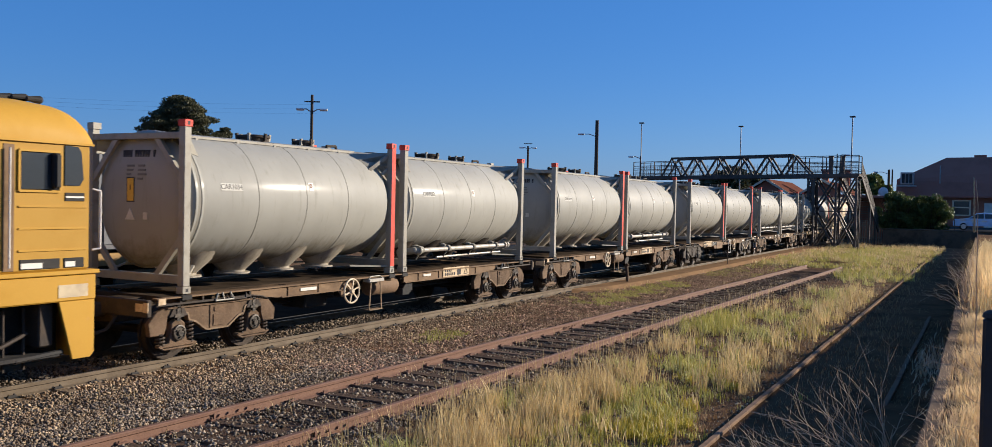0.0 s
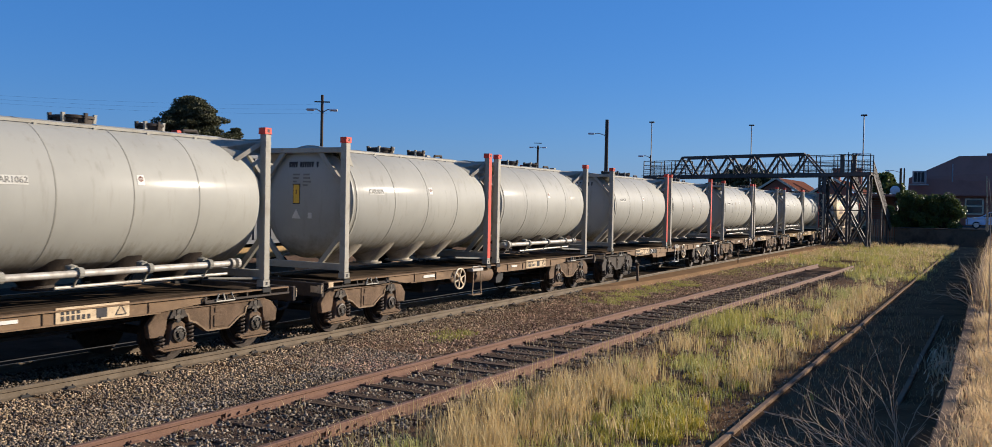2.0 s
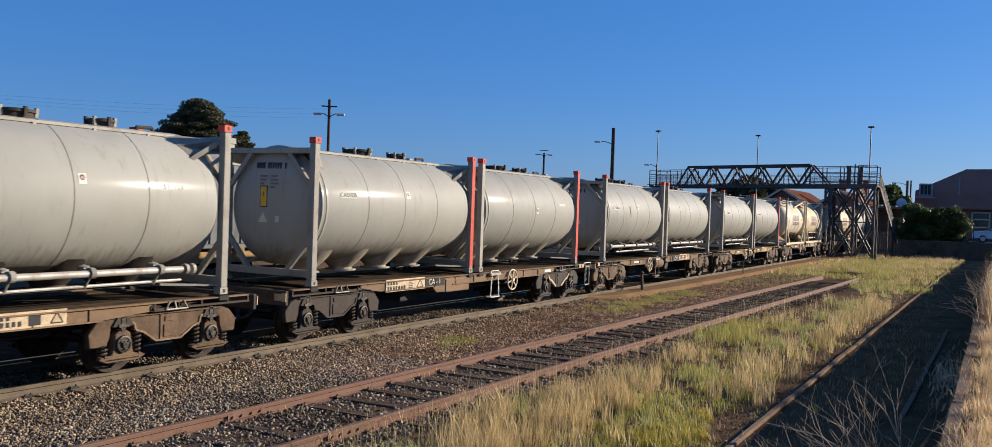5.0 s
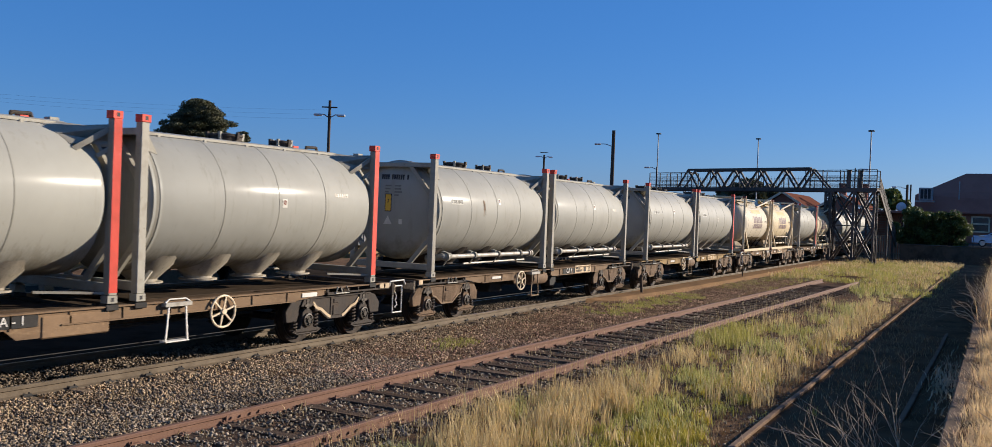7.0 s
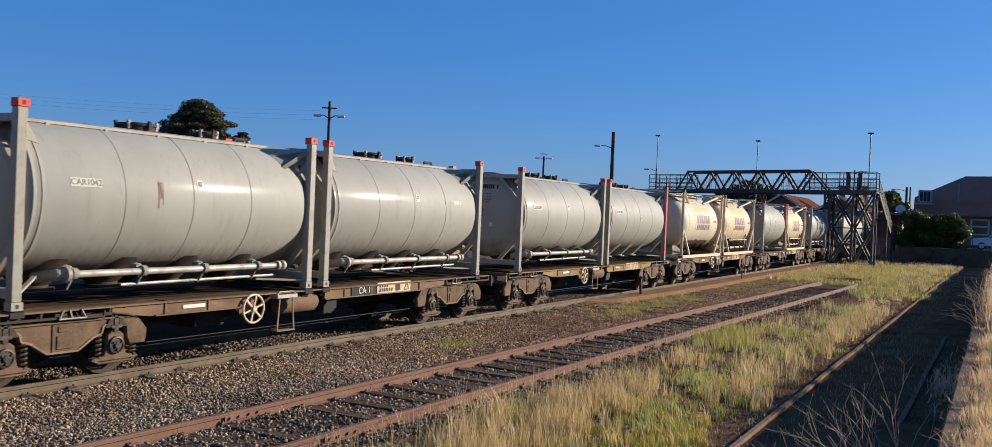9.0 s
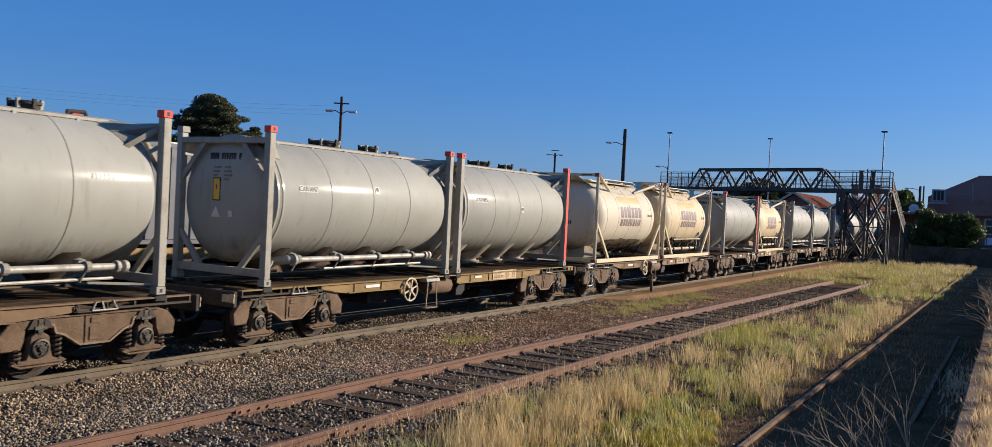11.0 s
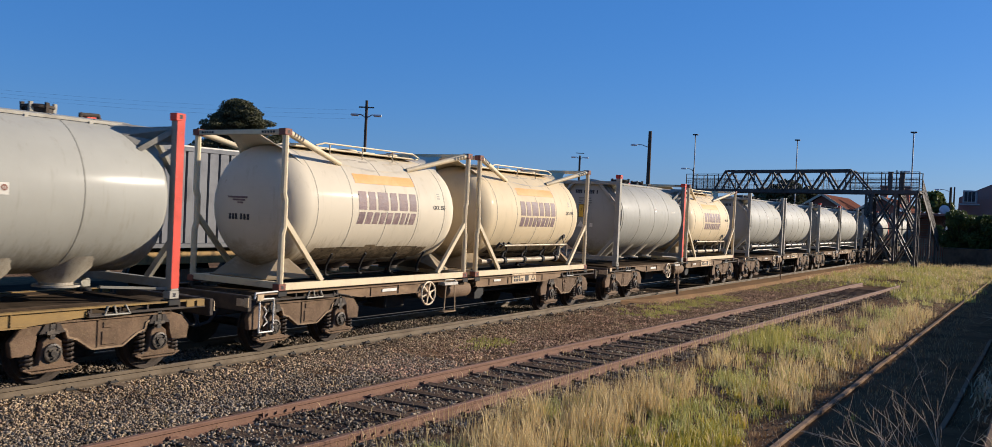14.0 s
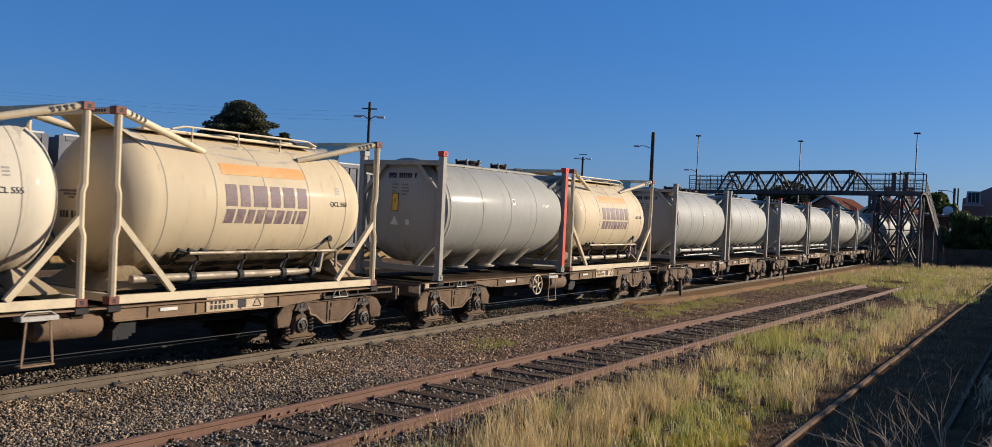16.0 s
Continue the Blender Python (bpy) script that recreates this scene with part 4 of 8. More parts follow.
        for y in (0.98, 2.2, 3.45, 4.7):
            bm = B()
            lathe(bm, ((-0.05, 0.0), (-0.04, 0.085), (0.04, 0.085), (0.05, 0.0)), 12, "y", (1.0, y + 0.1, 0.46))
            lathe(bm, ((-0.08, 0.0), (-0.07, 0.07), (0.04, 0.09), (0.07, 0.0)), 12, "z", (0.88, y + 0.05, 0.52))
            bar(bm, (0.97, y - 0.02, 0.53), (0.97, y + 0.13, 0.535), 0.02)
            bar(bm, (0.85, y + 0.1, 0.22), (0.99, y + 0.1, 0.42), 0.025)
            part("valve", bm, M["seam"], c)
        bm = B()
        for y in (5.28, 5.42):
            rod(bm, (1.0, y, 0.45), (1.0, y + 0.06, 0.45), 0.09, seg=12)
        part("pipe_coupling", bm, M["steel_pipe"], c)
    bm = B()
    box(bm, (0.5, 0.16, 2.645), (0.512, BOX_L - 0.62, 2.692), 0.003)
    box(bm, (0.46, 0.16, 2.684), (0.5, BOX_L - 0.62, 2.692))
    for y in (0.9, 1.9, 2.9, 3.9, 4.9):
        box(bm, (0.5, y - 0.03, 2.6), (0.53, y + 0.03, 2.66), 0.003)
    part("top_rail", bm, M["frame_grey"], c, "thin pale steel rail along the top of the barrel")
    for y, r in ((2.95, 0.3), (4.45, 0.2)):
        bm = B()
        lathe(bm, ((2.70, r), (2.82, r), (2.82, r + 0.03), (2.86, r + 0.03), (2.88, r * 0.6), (2.89, 0.0)), 16, "z", (-0.1, y, 0))
        h = part("hatch", bm, M["bogie_dark"], c, "dark clamped filling hatch", True)
        for k in range(6):
            a = k * math.tau / 6
            bm = B()
            bar(bm, (-0.1 + r * 1.05 * math.cos(a), y + r * 1.05 * math.sin(a), 2.76), (-0.1 + r * 1.1 * math.cos(a), y + r * 1.1 * math.sin(a), 2.9), 0.05)
            part("clamp", bm, M["frame_grey"] if k % 2 else M["bogie_dark"], h)
    bm = B()
    tube(bm, ((0.1, 5.0, 2.72), (0.1, 5.0, 2.79), (0.1, 5.3, 2.8), (0.1, 5.36, 2.66)), 0.03)
    part("vent_pipe", bm, M["bogie_dark"], c)
    end_markings(c, end_dish_y(0.05, TANK_R, 0.26))
    bm = B()
    zs = 1.62 if low else 1.875
    on_barrel(bm, 3.25, zs - 0.015, 0.13, 0.16)
    s = part("sticker", bm, M["white_sign"], c, "faded white sticker")
    bm = B()
    for k in range(10):
        a = k * math.tau / 10
        on_barrel(bm, 3.25 + 0.034 * math.cos(a), zs + 0.034 * math.sin(a), 0.02, 0.02, t=0.007)
    on_barrel(bm, 3.25, zs, 0.012, 0.05, t=0.007)
    part("sticker_mark", bm, M["casting_brown"], s)
    if text:
        bm = B()
        on_barrel(bm, 1.12, 1.8, 0.52, 0.13)
        p = part("number_plate", bm, M["old_sign"], c, "faded white sticker with black fleet number")
        words(text, 0.13, M["faded_ink"], p, 1.12, 1.8)
    else:
        for k in range(6):
            bm = B()
            on_barrel(bm, 4.72 + k * 0.07, 1.8, 0.035, 0.075)
            part("faded_marking", bm, M["steel_pipe"], c)
    if rusty:
        bm = B()
        on_barrel(bm, 2.4, 1.67, 0.022, 0.42)
        on_barrel(bm, 2.44, 1.74, 0.03, 0.26)
        on_barrel(bm, 2.48, 1.69, 0.012, 0.36)
        part("rust_streak", bm, M["bogie_rib"], c)
    return c


CEM_R, CEM_Z = 1.17, 1.50


def cement_pipes(c):
    """The discharge pipe, valves, hoses and gauge along the foot of a powder tank."""
    bm = B()
    rod(bm, (1.02, 0.5, 0.34), (1.02, 4.0, 0.34), 0.065, seg=12)
    tube(bm, ((1.02, 4.0, 0.34), (1.02, 4.55, 0.36), (1.02, 4.62, 0.7)), 0.05, 10)
    rod(bm, (1.08, 1.5, 0.72), (1.08, 4.95, 0.72), 0.028, seg=8)
    tube(bm, ((1.08, 4.95, 0.72), (1.08, 4.95, 0.4)), 0.028)
    part("discharge_pipe", bm, M["dull_pipe"], c, "dull steel discharge pipe with valves", True)
    for y in (1.6, 2.6, 3.6, 4.35):
        bm = B()
        lathe(bm, ((-0.05, 0.0), (-0.05, 0.095), (0.05, 0.095), (0.05, 0.0)), 12, "y", (1.02, y, 0.34))
        tube(bm, ((1.04, y + 0.1, 0.7), (1.0, y + 0.16, 0.6), (0.96, y + 0.05, 0.5), (1.0, y - 0.05, 0.4)), 0.026, 6)
        bar(bm, (1.04, y, 0.4), (1.1, y + 0.02, 0.6), 0.025)
        part("valve", bm, M["black"], c)
    for dy in (0.0, 0.2, 0.45):
        bm = B()
        tube(bm, ((1.0, 1.25 + dy, 0.66), (1.07, 1.3 + dy, 0.78), (1.06, 1.45 + dy, 0.74)), 0.03, 6)
        part("hose", bm, M["black"], c)
    bm = B()
    lathe(bm, ((-0.02, 0.0), (-0.02, 0.06), (0.02, 0.06), (0.02, 0.0)), 12, "x", (1.06, 4.78, 0.95))
    bar(bm, (1.05, 4.7, 0.9), (1.05, 4.3, 0.72), 0.02)
    bar(bm, (1.05, 4.75, 0.9), (1.05, 4.85, 0.72), 0.02)
    part("gauge", bm, M["black"], c, "black pressure gauge")


def cement_tank(piped, tone, number, label):
    """A cream dry-powder tank container with open side frames, a purple and orange sign and top rails."""
    c = thing("tank_container", label, "tank container", "tank containers on the train")
    fm = M["frame_cream"]
    for e, y in ((0, 0.0), (1, BOX_L)):
        d = 1 if e == 0 else -1
        bm = B()
        ya, yb = sorted((y + d * 0.02, y + d * 0.13))
        box(bm, (-1.1, ya, 2.79), (1.1, yb, 2.88), 0.008)
        f = part("end_frame", bm, fm, c)
        bm = B()
        box(bm, (-1.1, ya, 0.03), (1.1, yb, 0.15), 0.008)
        part("lower_beam", bm, fm, f)
        for s in (-1, 1):
            bm = B()
            x = s * 1.155
            y_in = y + d * 0.085
            tube(bm, ((x, y_in, 0.1), (x, y_in, 1.0), (x, y_in + d * 0.04, 1.12), (x, y_in + d * 0.04, 1.62), (x, y_in, 1.74), (x, y_in, 2.8)), 0.058, 8)
            part("corner_post", bm, fm, f, smooth=True)
            bm = B()
            bar(bm, (s * 1.16, y + d * 1.15, 0.14), (s * 1.16, y + d * 0.12, 1.28), 0.075, 0.09)
            part("lower_brace", bm, fm, f)
            bm = B()
            rod(bm, (s * 1.14, y + d * 0.16, 2.83), (s * 0.78, y + d * 1.95, 2.38), 0.062, 0.05, seg=12)
            p = part("upper_brace", bm, fm, f, smooth=True)
            bm = B()
            for k in range(4):
                u = 0.06 + k * 0.05
                q = Vector((s * 1.14, y + d * 0.16, 2.83)).lerp(Vector((s * 0.78, y + d * 1.95, 2.38)), u)
                bar(bm, q + Vector((s * 0.055, 0, -0.025)), q + Vector((s * 0.055, d * 0.045, 0.03)), 0.006, 0.05)
            part("stencil", bm, M["ink"], p)
        bm = B()
        for k in range(5):
            box(bm, (0.62 + k * 0.07, y - d * 0.0 + (0.014 if d > 0 else -0.02), 2.815), (0.665 + k * 0.07, y + (0.02 if d > 0 else -0.014), 2.855))
            box(bm, (-0.98 + k * 0.07, y + (0.014 if d > 0 else -0.02), 2.815), (-0.935 + k * 0.07, y + (0.02 if d > 0 else -0.014), 2.855))
        part("stencil", bm, M["ink"], f)
        bm = B()
        plate(bm, ((-0.75, y + d * 0.14, 0.16), (0.75, y + d * 0.14, 0.16), (1.05, y + d * 0.95, 0.2), (0.5, y + d * 0.75, 0.62), (-0.5, y + d * 0.75, 0.62), (-1.05, y + d * 0.95, 0.2)), 0.03, (0, -d * 0.5, 1))
        part("saddle", bm, M[tone], c, "cream saddle plate under the dish")
        bm = B()
        rows = []
        for f_, wide in ((0.0, 0.42), (0.3, 0.47), (0.6, 0.58), (0.85, 0.72), (1.0, 0.86)):
            row = []
            for k in range(11):
                x = wide * (1 - 0.2 * k)
                low = CEM_Z + math.sqrt(1.172 ** 2 - x * x)
                row.append(Vector((x, y + d * (0.14 + 0.72 * f_), low + (2.82 - low) * (1 - f_) ** 1.5)))
            rows.append(row)
        vs = [[bm.verts.new(p_ + Vector((0, 0, h))) for p_ in row] for h in (0.0, -0.015) for row in rows]
        for r_ in range(4):
            for k in range(10):
                bm.faces.new((vs[r_][k], vs[r_][k + 1], vs[r_ + 1][k + 1], vs[r_ + 1][k]))
                bm.faces.new((vs[r_ + 5][k], vs[r_ + 6][k], vs[r_ + 6][k + 1], vs[r_ + 5][k + 1]))
            for k in (0, 10):
                bm.faces.new((vs[r_][k], vs[r_ + 1][k], vs[r_ + 6][k], vs[r_ + 5][k]))
        bmesh.ops.recalc_face_normals(bm, faces=bm.faces)
        part("saddle", bm, M[tone], c)
    castings(c, (3, 3), fm, "casting_brown")
    for s in (-1, 1):
        bm = B()
        box(bm, (s * 1.16 - 0.05, 0.15, 0.0), (s * 1.16 + 0.05, BOX_L - 0.15, 0.13), 0.01)
        part("side_rail", bm, fm, c)
    bm = B()
    lathe(bm, dish(0.12, BOX_L - 0.12, CEM_R, 0.72), 64, "y", (0, 0, CEM_Z))
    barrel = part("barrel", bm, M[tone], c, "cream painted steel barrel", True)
    for y in (0.98, 1.95, 3.03, 4.1, 5.08):
        bm = B()
        lathe(bm, ((y - 0.01, CEM_R - 0.002), (y - 0.006, CEM_R + 0.003), (y + 0.006, CEM_R + 0.003), (y + 0.01, CEM_R - 0.002)), 64, "y", (0, 0, CEM_Z))
        part("weld_seam", bm, M["seam"], barrel, smooth=True)
    for y in (1.6, 2.6, 3.6, 4.6):
        bm = B()
        lathe(bm, ((0.66, 0.8), (0.42, 0.46), (0.26, 0.22), (0.2, 0.22), (0.2, 0.0)), 18, "z", (0.0, y, 0))
        part("discharge_cone", bm, M["bogie_dark"], c, "dark dusty discharge cone", True)
        if not piped:
            bm = B()
            pts = [(1.0 - 0.35 * math.sin(a), y + 0.28 - 0.28 * math.cos(a), 0.62 - 0.45 * math.sin(a)) for a in [k * math.pi / 12 for k in range(7)]]
            tube(bm, pts, 0.025, 6)
            part("hose", bm, M["black"], c)
    # dark patches: caked grime, with the dimness of the hopper recess painted in
    for k in range(12):
        bm = B()
        on_barrel(bm, 1.35 + 0.3 * k, 0.6 + random.uniform(-0.02, 0.02), 0.32, 0.42 + random.uniform(-0.08, 0.06), CEM_R, CEM_Z, slant=random.uniform(-0.3, 0.3), t=0.003 + 0.0006 * (k % 3))
        part("grime", bm, M["belly"], c, "dark patch under the barrel, cement grime and recess shade")
    if piped:
        cement_pipes(c)
    bm = B()
    for x in (0.55, -0.55):
        tube(bm, ((x, 1.5, 2.72), (x, 1.75, 2.78), (x, 4.6, 2.78), (x, 4.85, 2.7)), 0.018, 6)
        for y in (1.9, 2.9, 3.9):
            rod(bm, (x, y, 2.5), (x, y, 2.78), 0.014, seg=6)
    part("top_rail", bm, M["frame_cream"], c, "thin pale rails along the top")
    bm = B()
    box(bm, (-0.5, 1.0, 2.66), (0.5, 4.9, 2.69), 0.004)
    part("walkway", bm, fm, c)
    for y in (1.6, 3.0, 4.4):
        bm = B()
        lathe(bm, ((2.55, 0.2), (2.72, 0.2), (2.72, 0.23), (2.75, 0.23), (2.77, 0.0)), 16, "z", (0, y, 0))
        part("hatch", bm, M["frame_cream"], c, "cream filling hatch", smooth=True)
    bm = B()
    for k in range(24):
        y = 1.95 + 0.105 * k
        u = (y - 3.15) / 1.25
        on_barrel(bm, y, 2.40 - 0.1 * (1 - u * u), 0.112, 0.035 + 0.025 * random.random(), CEM_R, CEM_Z, slant=0.3 * u, t=0.003)
    part("dust_stain", bm, M["dust"], c, "grey sagging line of cement dust high on the barrel")
    for k in range(9):
        bm = B()
        on_barrel(bm, 1.9 + 0.28 * k + random.uniform(-0.1, 0.1), 2.5 + random.uniform(-0.03, 0.05), random.uniform(0.1, 0.35), random.uniform(0.03, 0.08), CEM_R, CEM_Z, slant=0.6, t=0.002)
        part("dust_stain", bm, M["dust"], c)
    bm = B()
    on_barrel(bm, 3.11, 2.12, 1.95, 0.22, CEM_R, CEM_Z)
    part("orange_band", bm, M["orange"], c, "orange stripe on the barrel")
    # the sign: one plain block for each character
    y = 2.13
    for w in (0.27, 0.24, 0.36, 0.25, 0.31, 0.26):
        bm = B()
        on_barrel(bm, y + w / 2, 1.685, w * 0.9, 0.37, CEM_R, CEM_Z)
        part("sign_block", bm, M["purple"], c, "faded purple upright sign block")
        y += w + 0.045
    y = 2.13
    for w in (0.2, 0.19, 0.17, 0.17, 0.19, 0.2, 0.15, 0.07, 0.2):
        bm = B()
        on_barrel(bm, y + w / 2, 1.335, w * 0.92, 0.24, CEM_R, CEM_Z, slant=0.22)
        part("sign_block", bm, M["purple"], c, "faded purple slanted sign block")
        y += w + 0.042
    words(number, 0.12, M["ink"], c, 4.88, 1.6, CEM_R, CEM_Z)
    bm = B()
    for k in range(3):
        on_barrel(bm, 4.88, 1.9 - 0.05 * k, 0.1, 0.03, CEM_R, CEM_Z)
    part("small_print", bm, M["frame_grey"], c)
    y_of = end_dish_y(0.12, CEM_R, 0.72)
    bm = B()
    for k in range(6):
        sticker(bm, -0.25 + k * 0.085 + (0.05 if k > 2 else 0), 1.28, 0.055, 0.11, y_of)
    part("number_marking", bm, M["ink"], c)
    bm = B()
    for k, w in enumerate((0.5, 0.3, 0.14)):
        sticker(bm, -0.05 + 0.04 * k, 1.64 - 0.05 * k, w, 0.035, y_of)
    part("faded_emblem", bm, M["purple"], c)
    return c


def coil(bm, x, y, z0, z1, r, wire, turns):
    """A coil spring swept as one wire."""
    k, seg = int(turns * 9), 5
    rings = []
    for i in range(k + 1):
        a = i * math.tau / 9
        out = Vector((math.cos(a), math.sin(a), 0))
        c = Vector((x, y, z0 + (z1 - z0) * i / k)) + out * r
        rings.append([bm.verts.new(c + (out * math.cos(j * math.tau / seg) + Vector((0, 0, math.sin(j * math.tau / seg)))) * wire) for j in range(seg)])
    for p_, q_ in zip(rings, rings[1:]):
        for j in range(seg):
            bm.faces.new((p_[j], p_[(j + 1) % seg], q_[(j + 1) % seg], q_[j]))
    bm.faces.new(rings[0][::-1])
    bm.faces.new(rings[-1])
    bmesh.ops.recalc_face_normals(bm, faces=bm.faces)


FRAME_HALF = ((0.25, 0.435), (0.50, 0.60), (0.64, 0.64), (0.67, 0.75), (1.07, 0.75), (1.09, 0.58), (1.14, 0.45), (1.43, 0.45), (1.46, 0.66), (1.31, 0.83), (1.12, 0.89))


def bogie(parent, y, mat, stripe=False):
    """A three-piece bogie centred at y: two side frames and a bolster, with springs, axle boxes and wheelsets. Heights are above the rail."""
    bm = B()
    box(bm, (-1.02, -0.2, 0.5), (1.02, 0.2, 0.78), 0.03)
    bg = part("bogie", bm, M["bogie_dark"], parent, "rusty brown cast-steel bogie" if mat is M["bogie"] else "dark cast-steel bogie")
    bg.location = (0, y, 0)
    outline = FRAME_HALF + tuple((-p, q) for p, q in FRAME_HALF[::-1])
    for s in (-1, 1):
        bm = B()
        plate(bm, [(s * 1.08, p, q) for p, q in outline], 0.1, (1, 0, 0))
        bmesh.ops.bevel(bm, geom=list(bm.edges), offset=0.012, segments=1, affect="EDGES")
        bar(bm, (s * 1.1, -1.1, 0.885), (s * 1.1, 1.1, 0.885), 0.13, 0.025)
        part("side_frame", bm, mat, bg, "cast side frame with a deep middle")
        bm = B()
        plate(bm, [(s * 1.136, p, q) for p, q in ((-0.17, 0.455), (0.17, 0.455), (0.17, 0.86), (-0.17, 0.86))], 0.02, (1, 0, 0))
        box(bm, (s * 1.15 - 0.012, -0.11, 0.5), (s * 1.15 + 0.012, 0.11, 0.7), 0.006)
        box(bm, (s * 1.15 - 0.012, -0.09, 0.745), (s * 1.15 + 0.012, 0.06, 0.83), 0.006)
        part("wear_plate", bm, mat, bg)
        bm = B()
        for h in (-1, 1):
            pts = [(s * 1.134, h * p, q) for p, q in ((0.0, 0.452), (0.245, 0.452), (0.49, 0.617), (0.63, 0.66), (0.66, 0.77), (0.72, 0.79))]
            for p_, q_ in zip(pts, pts[1:]):
                bar(bm, p_, q_, 0.03, 0.03)
        part("edge_rib", bm, M["bogie_rib"] if mat is M["bogie"] else mat, bg)
        if stripe:
            bm = B()
            for h in (-1, 1):
                pts = [(s * 1.152, h * p, q) for p, q in ((0.18, 0.475), (0.26, 0.51), (0.47, 0.65), (0.60, 0.685), (0.72, 0.80))]
                for p_, q_ in zip(pts, pts[1:]):
                    bar(bm, p_, q_, 0.008, 0.055)
            part("painted_line", bm, M["board"], bg, "cream-white painted line along the frame")
        for w in (-0.87, 0.87):
            o = 1 if w > 0 else -1
            bm = B()
            # saddle with spring seats either side of the box
            plate(bm, [(s * 1.09, w + p, q) for p, q in ((-0.37, 0.24), (0.37, 0.24), (0.38, 0.29), (0.2, 0.31), (0.16, 0.44), (0.14, 0.62), (0.06, 0.68), (-0.06, 0.68), (-0.14, 0.62), (-0.16, 0.44), (-0.2, 0.31), (-0.38, 0.29))], 0.13, (1, 0, 0))
            bmesh.ops.bevel(bm, geom=list(bm.edges), offset=0.012, segments=1, affect="EDGES")
            ab = part("axle_box", bm, mat, bg, "axle box saddle with a round end cap")
            bm = B()
            lathe(bm, ((s * 1.15, 0.0), (s * 1.15, 0.135), (s * 1.195, 0.13), (s * 1.2, 0.105), (s * 1.185, 0.1), (s * 1.185, 0.05), (s * 1.215, 0.045), (s * 1.215, 0.0)), 20, "x", (0, w, 0.47))
            for k in range(3):
                g = k * math.tau / 3 + 0.5
                rod(bm, (s * 1.18, w + 0.075 * math.cos(g), 0.47 + 0.075 * math.sin(g)), (s * 1.22, w + 0.075 * math.cos(g), 0.47 + 0.075 * math.sin(g)), 0.017, seg=6)
            part("end_cap", bm, M["bogie_cap"], ab, "oily round axle end cap")
            bm = B()
            bar(bm, (s * 1.14, w, 0.66), (s * 1.14, w, 0.94), 0.07, 0.05)
            bar(bm, (s * 1.15, w - 0.09, 0.75), (s * 1.15, w + 0.09, 0.75), 0.05, 0.05)
            part("box_guide", bm, M["bogie_cap"], ab)
            for h in (-1, 1):
                bm = B()
                plate(bm, [(s * 1.13, w + h * p, q) for p, q in ((0.05, 0.74), (0.19, 0.74), (0.06, 0.95))], 0.06, (1, 0, 0))
                part("gusset", bm, M["bogie_dark"], bg, "dark triangular bracket")
            bm = B()
            coil(bm, s * 1.08, w - o * 0.285, 0.29, 0.65, 0.062, 0.021, 5.5)
            part("spring", bm, M["spring"], bg, "coil spring")
            bm = B()
            coil(bm, s * 1.08, w + o * 0.32, 0.29, 0.46, 0.068, 0.021, 3.0)
            part("spring", bm, M["spring"], bg, "coil spring")
            bm = B()
            pts = [(s * 1.14, w + p, q) for p, q in ((-0.4, 0.27), (-0.28, 0.215), (0.28, 0.215), (0.4, 0.27))]
            tube(bm, pts, 0.017, 6)
            part("tie_bar", bm, mat, bg)
    for w in (-0.87, 0.87):
        bm = B()
        for s in (-1, 1):
            x = s * 0.835
            lathe(bm, ((x - s * 0.075, 0.2), (x - s * 0.075, 0.49), (x - s * 0.04, 0.49), (x - s * 0.035, 0.46), (x + s * 0.06, 0.45), (x + s * 0.06, 0.38), (x + s * 0.03, 0.34),
                       (x + s * 0.03, 0.16), (x + s * 0.08, 0.13), (x + s * 0.08, 0.0)), 28, "x")
        rod(bm, (-1.1, 0, 0), (1.1, 0, 0), 0.075, seg=12)
        for k in range(2):
            bar(bm, (0.88, 0.34 * math.cos(k * math.pi), 0.34 * math.sin(k * math.pi)), (0.88, 0.2 * math.cos(k * math.pi), 0.2 * math.sin(k * math.pi)), 0.03)
        ws = part("wheelset", bm, M["wheel"], bg, smooth=True)
        ws.location = (0, w, 0.455)
        TURNING.append((ws, (0, w, 0.455)))
    return bg


def handwheel(parent, y, z, x=1.24, r=0.25):
    bm = B()
    lathe(bm, [(x + 0.02 * math.cos(i * math.tau / 8), r + 0.02 * math.sin(i * math.tau / 8)) for i in range(9)], 32, "x", (0, y, z))
    bmesh.ops.remove_doubles(bm, verts=bm.verts, dist=0.0005)
    w = part("handwheel", bm, M["cream_paint"], parent, "cream spoked brake handwheel", True)
    for i in range(6):
        bm = B()
        a = i * math.tau / 6 + 0.3
        bar(bm, (x, y, z), (x, y + (r - 0.01) * math.cos(a), z + (r - 0.01) * math.sin(a)), 0.022, 0.03)
        part("spoke", bm, M["cream_paint"], w)
    bm = B()
    rod(bm, (x - 0.03, y, z), (x + 0.04, y, z), 0.05, seg=10)
    part("hub", bm, M["cream_paint"], w)
    bm = B()
    rod(bm, (x - 0.25, y, z), (x - 0.02, y, z), 0.03, seg=8)
    box(bm, (x - 0.4, y - 0.12, z - 0.12), (x - 0.18, y + 0.12, z + 0.2), 0.02)
    part("brake_gear", bm, M["black"], parent)


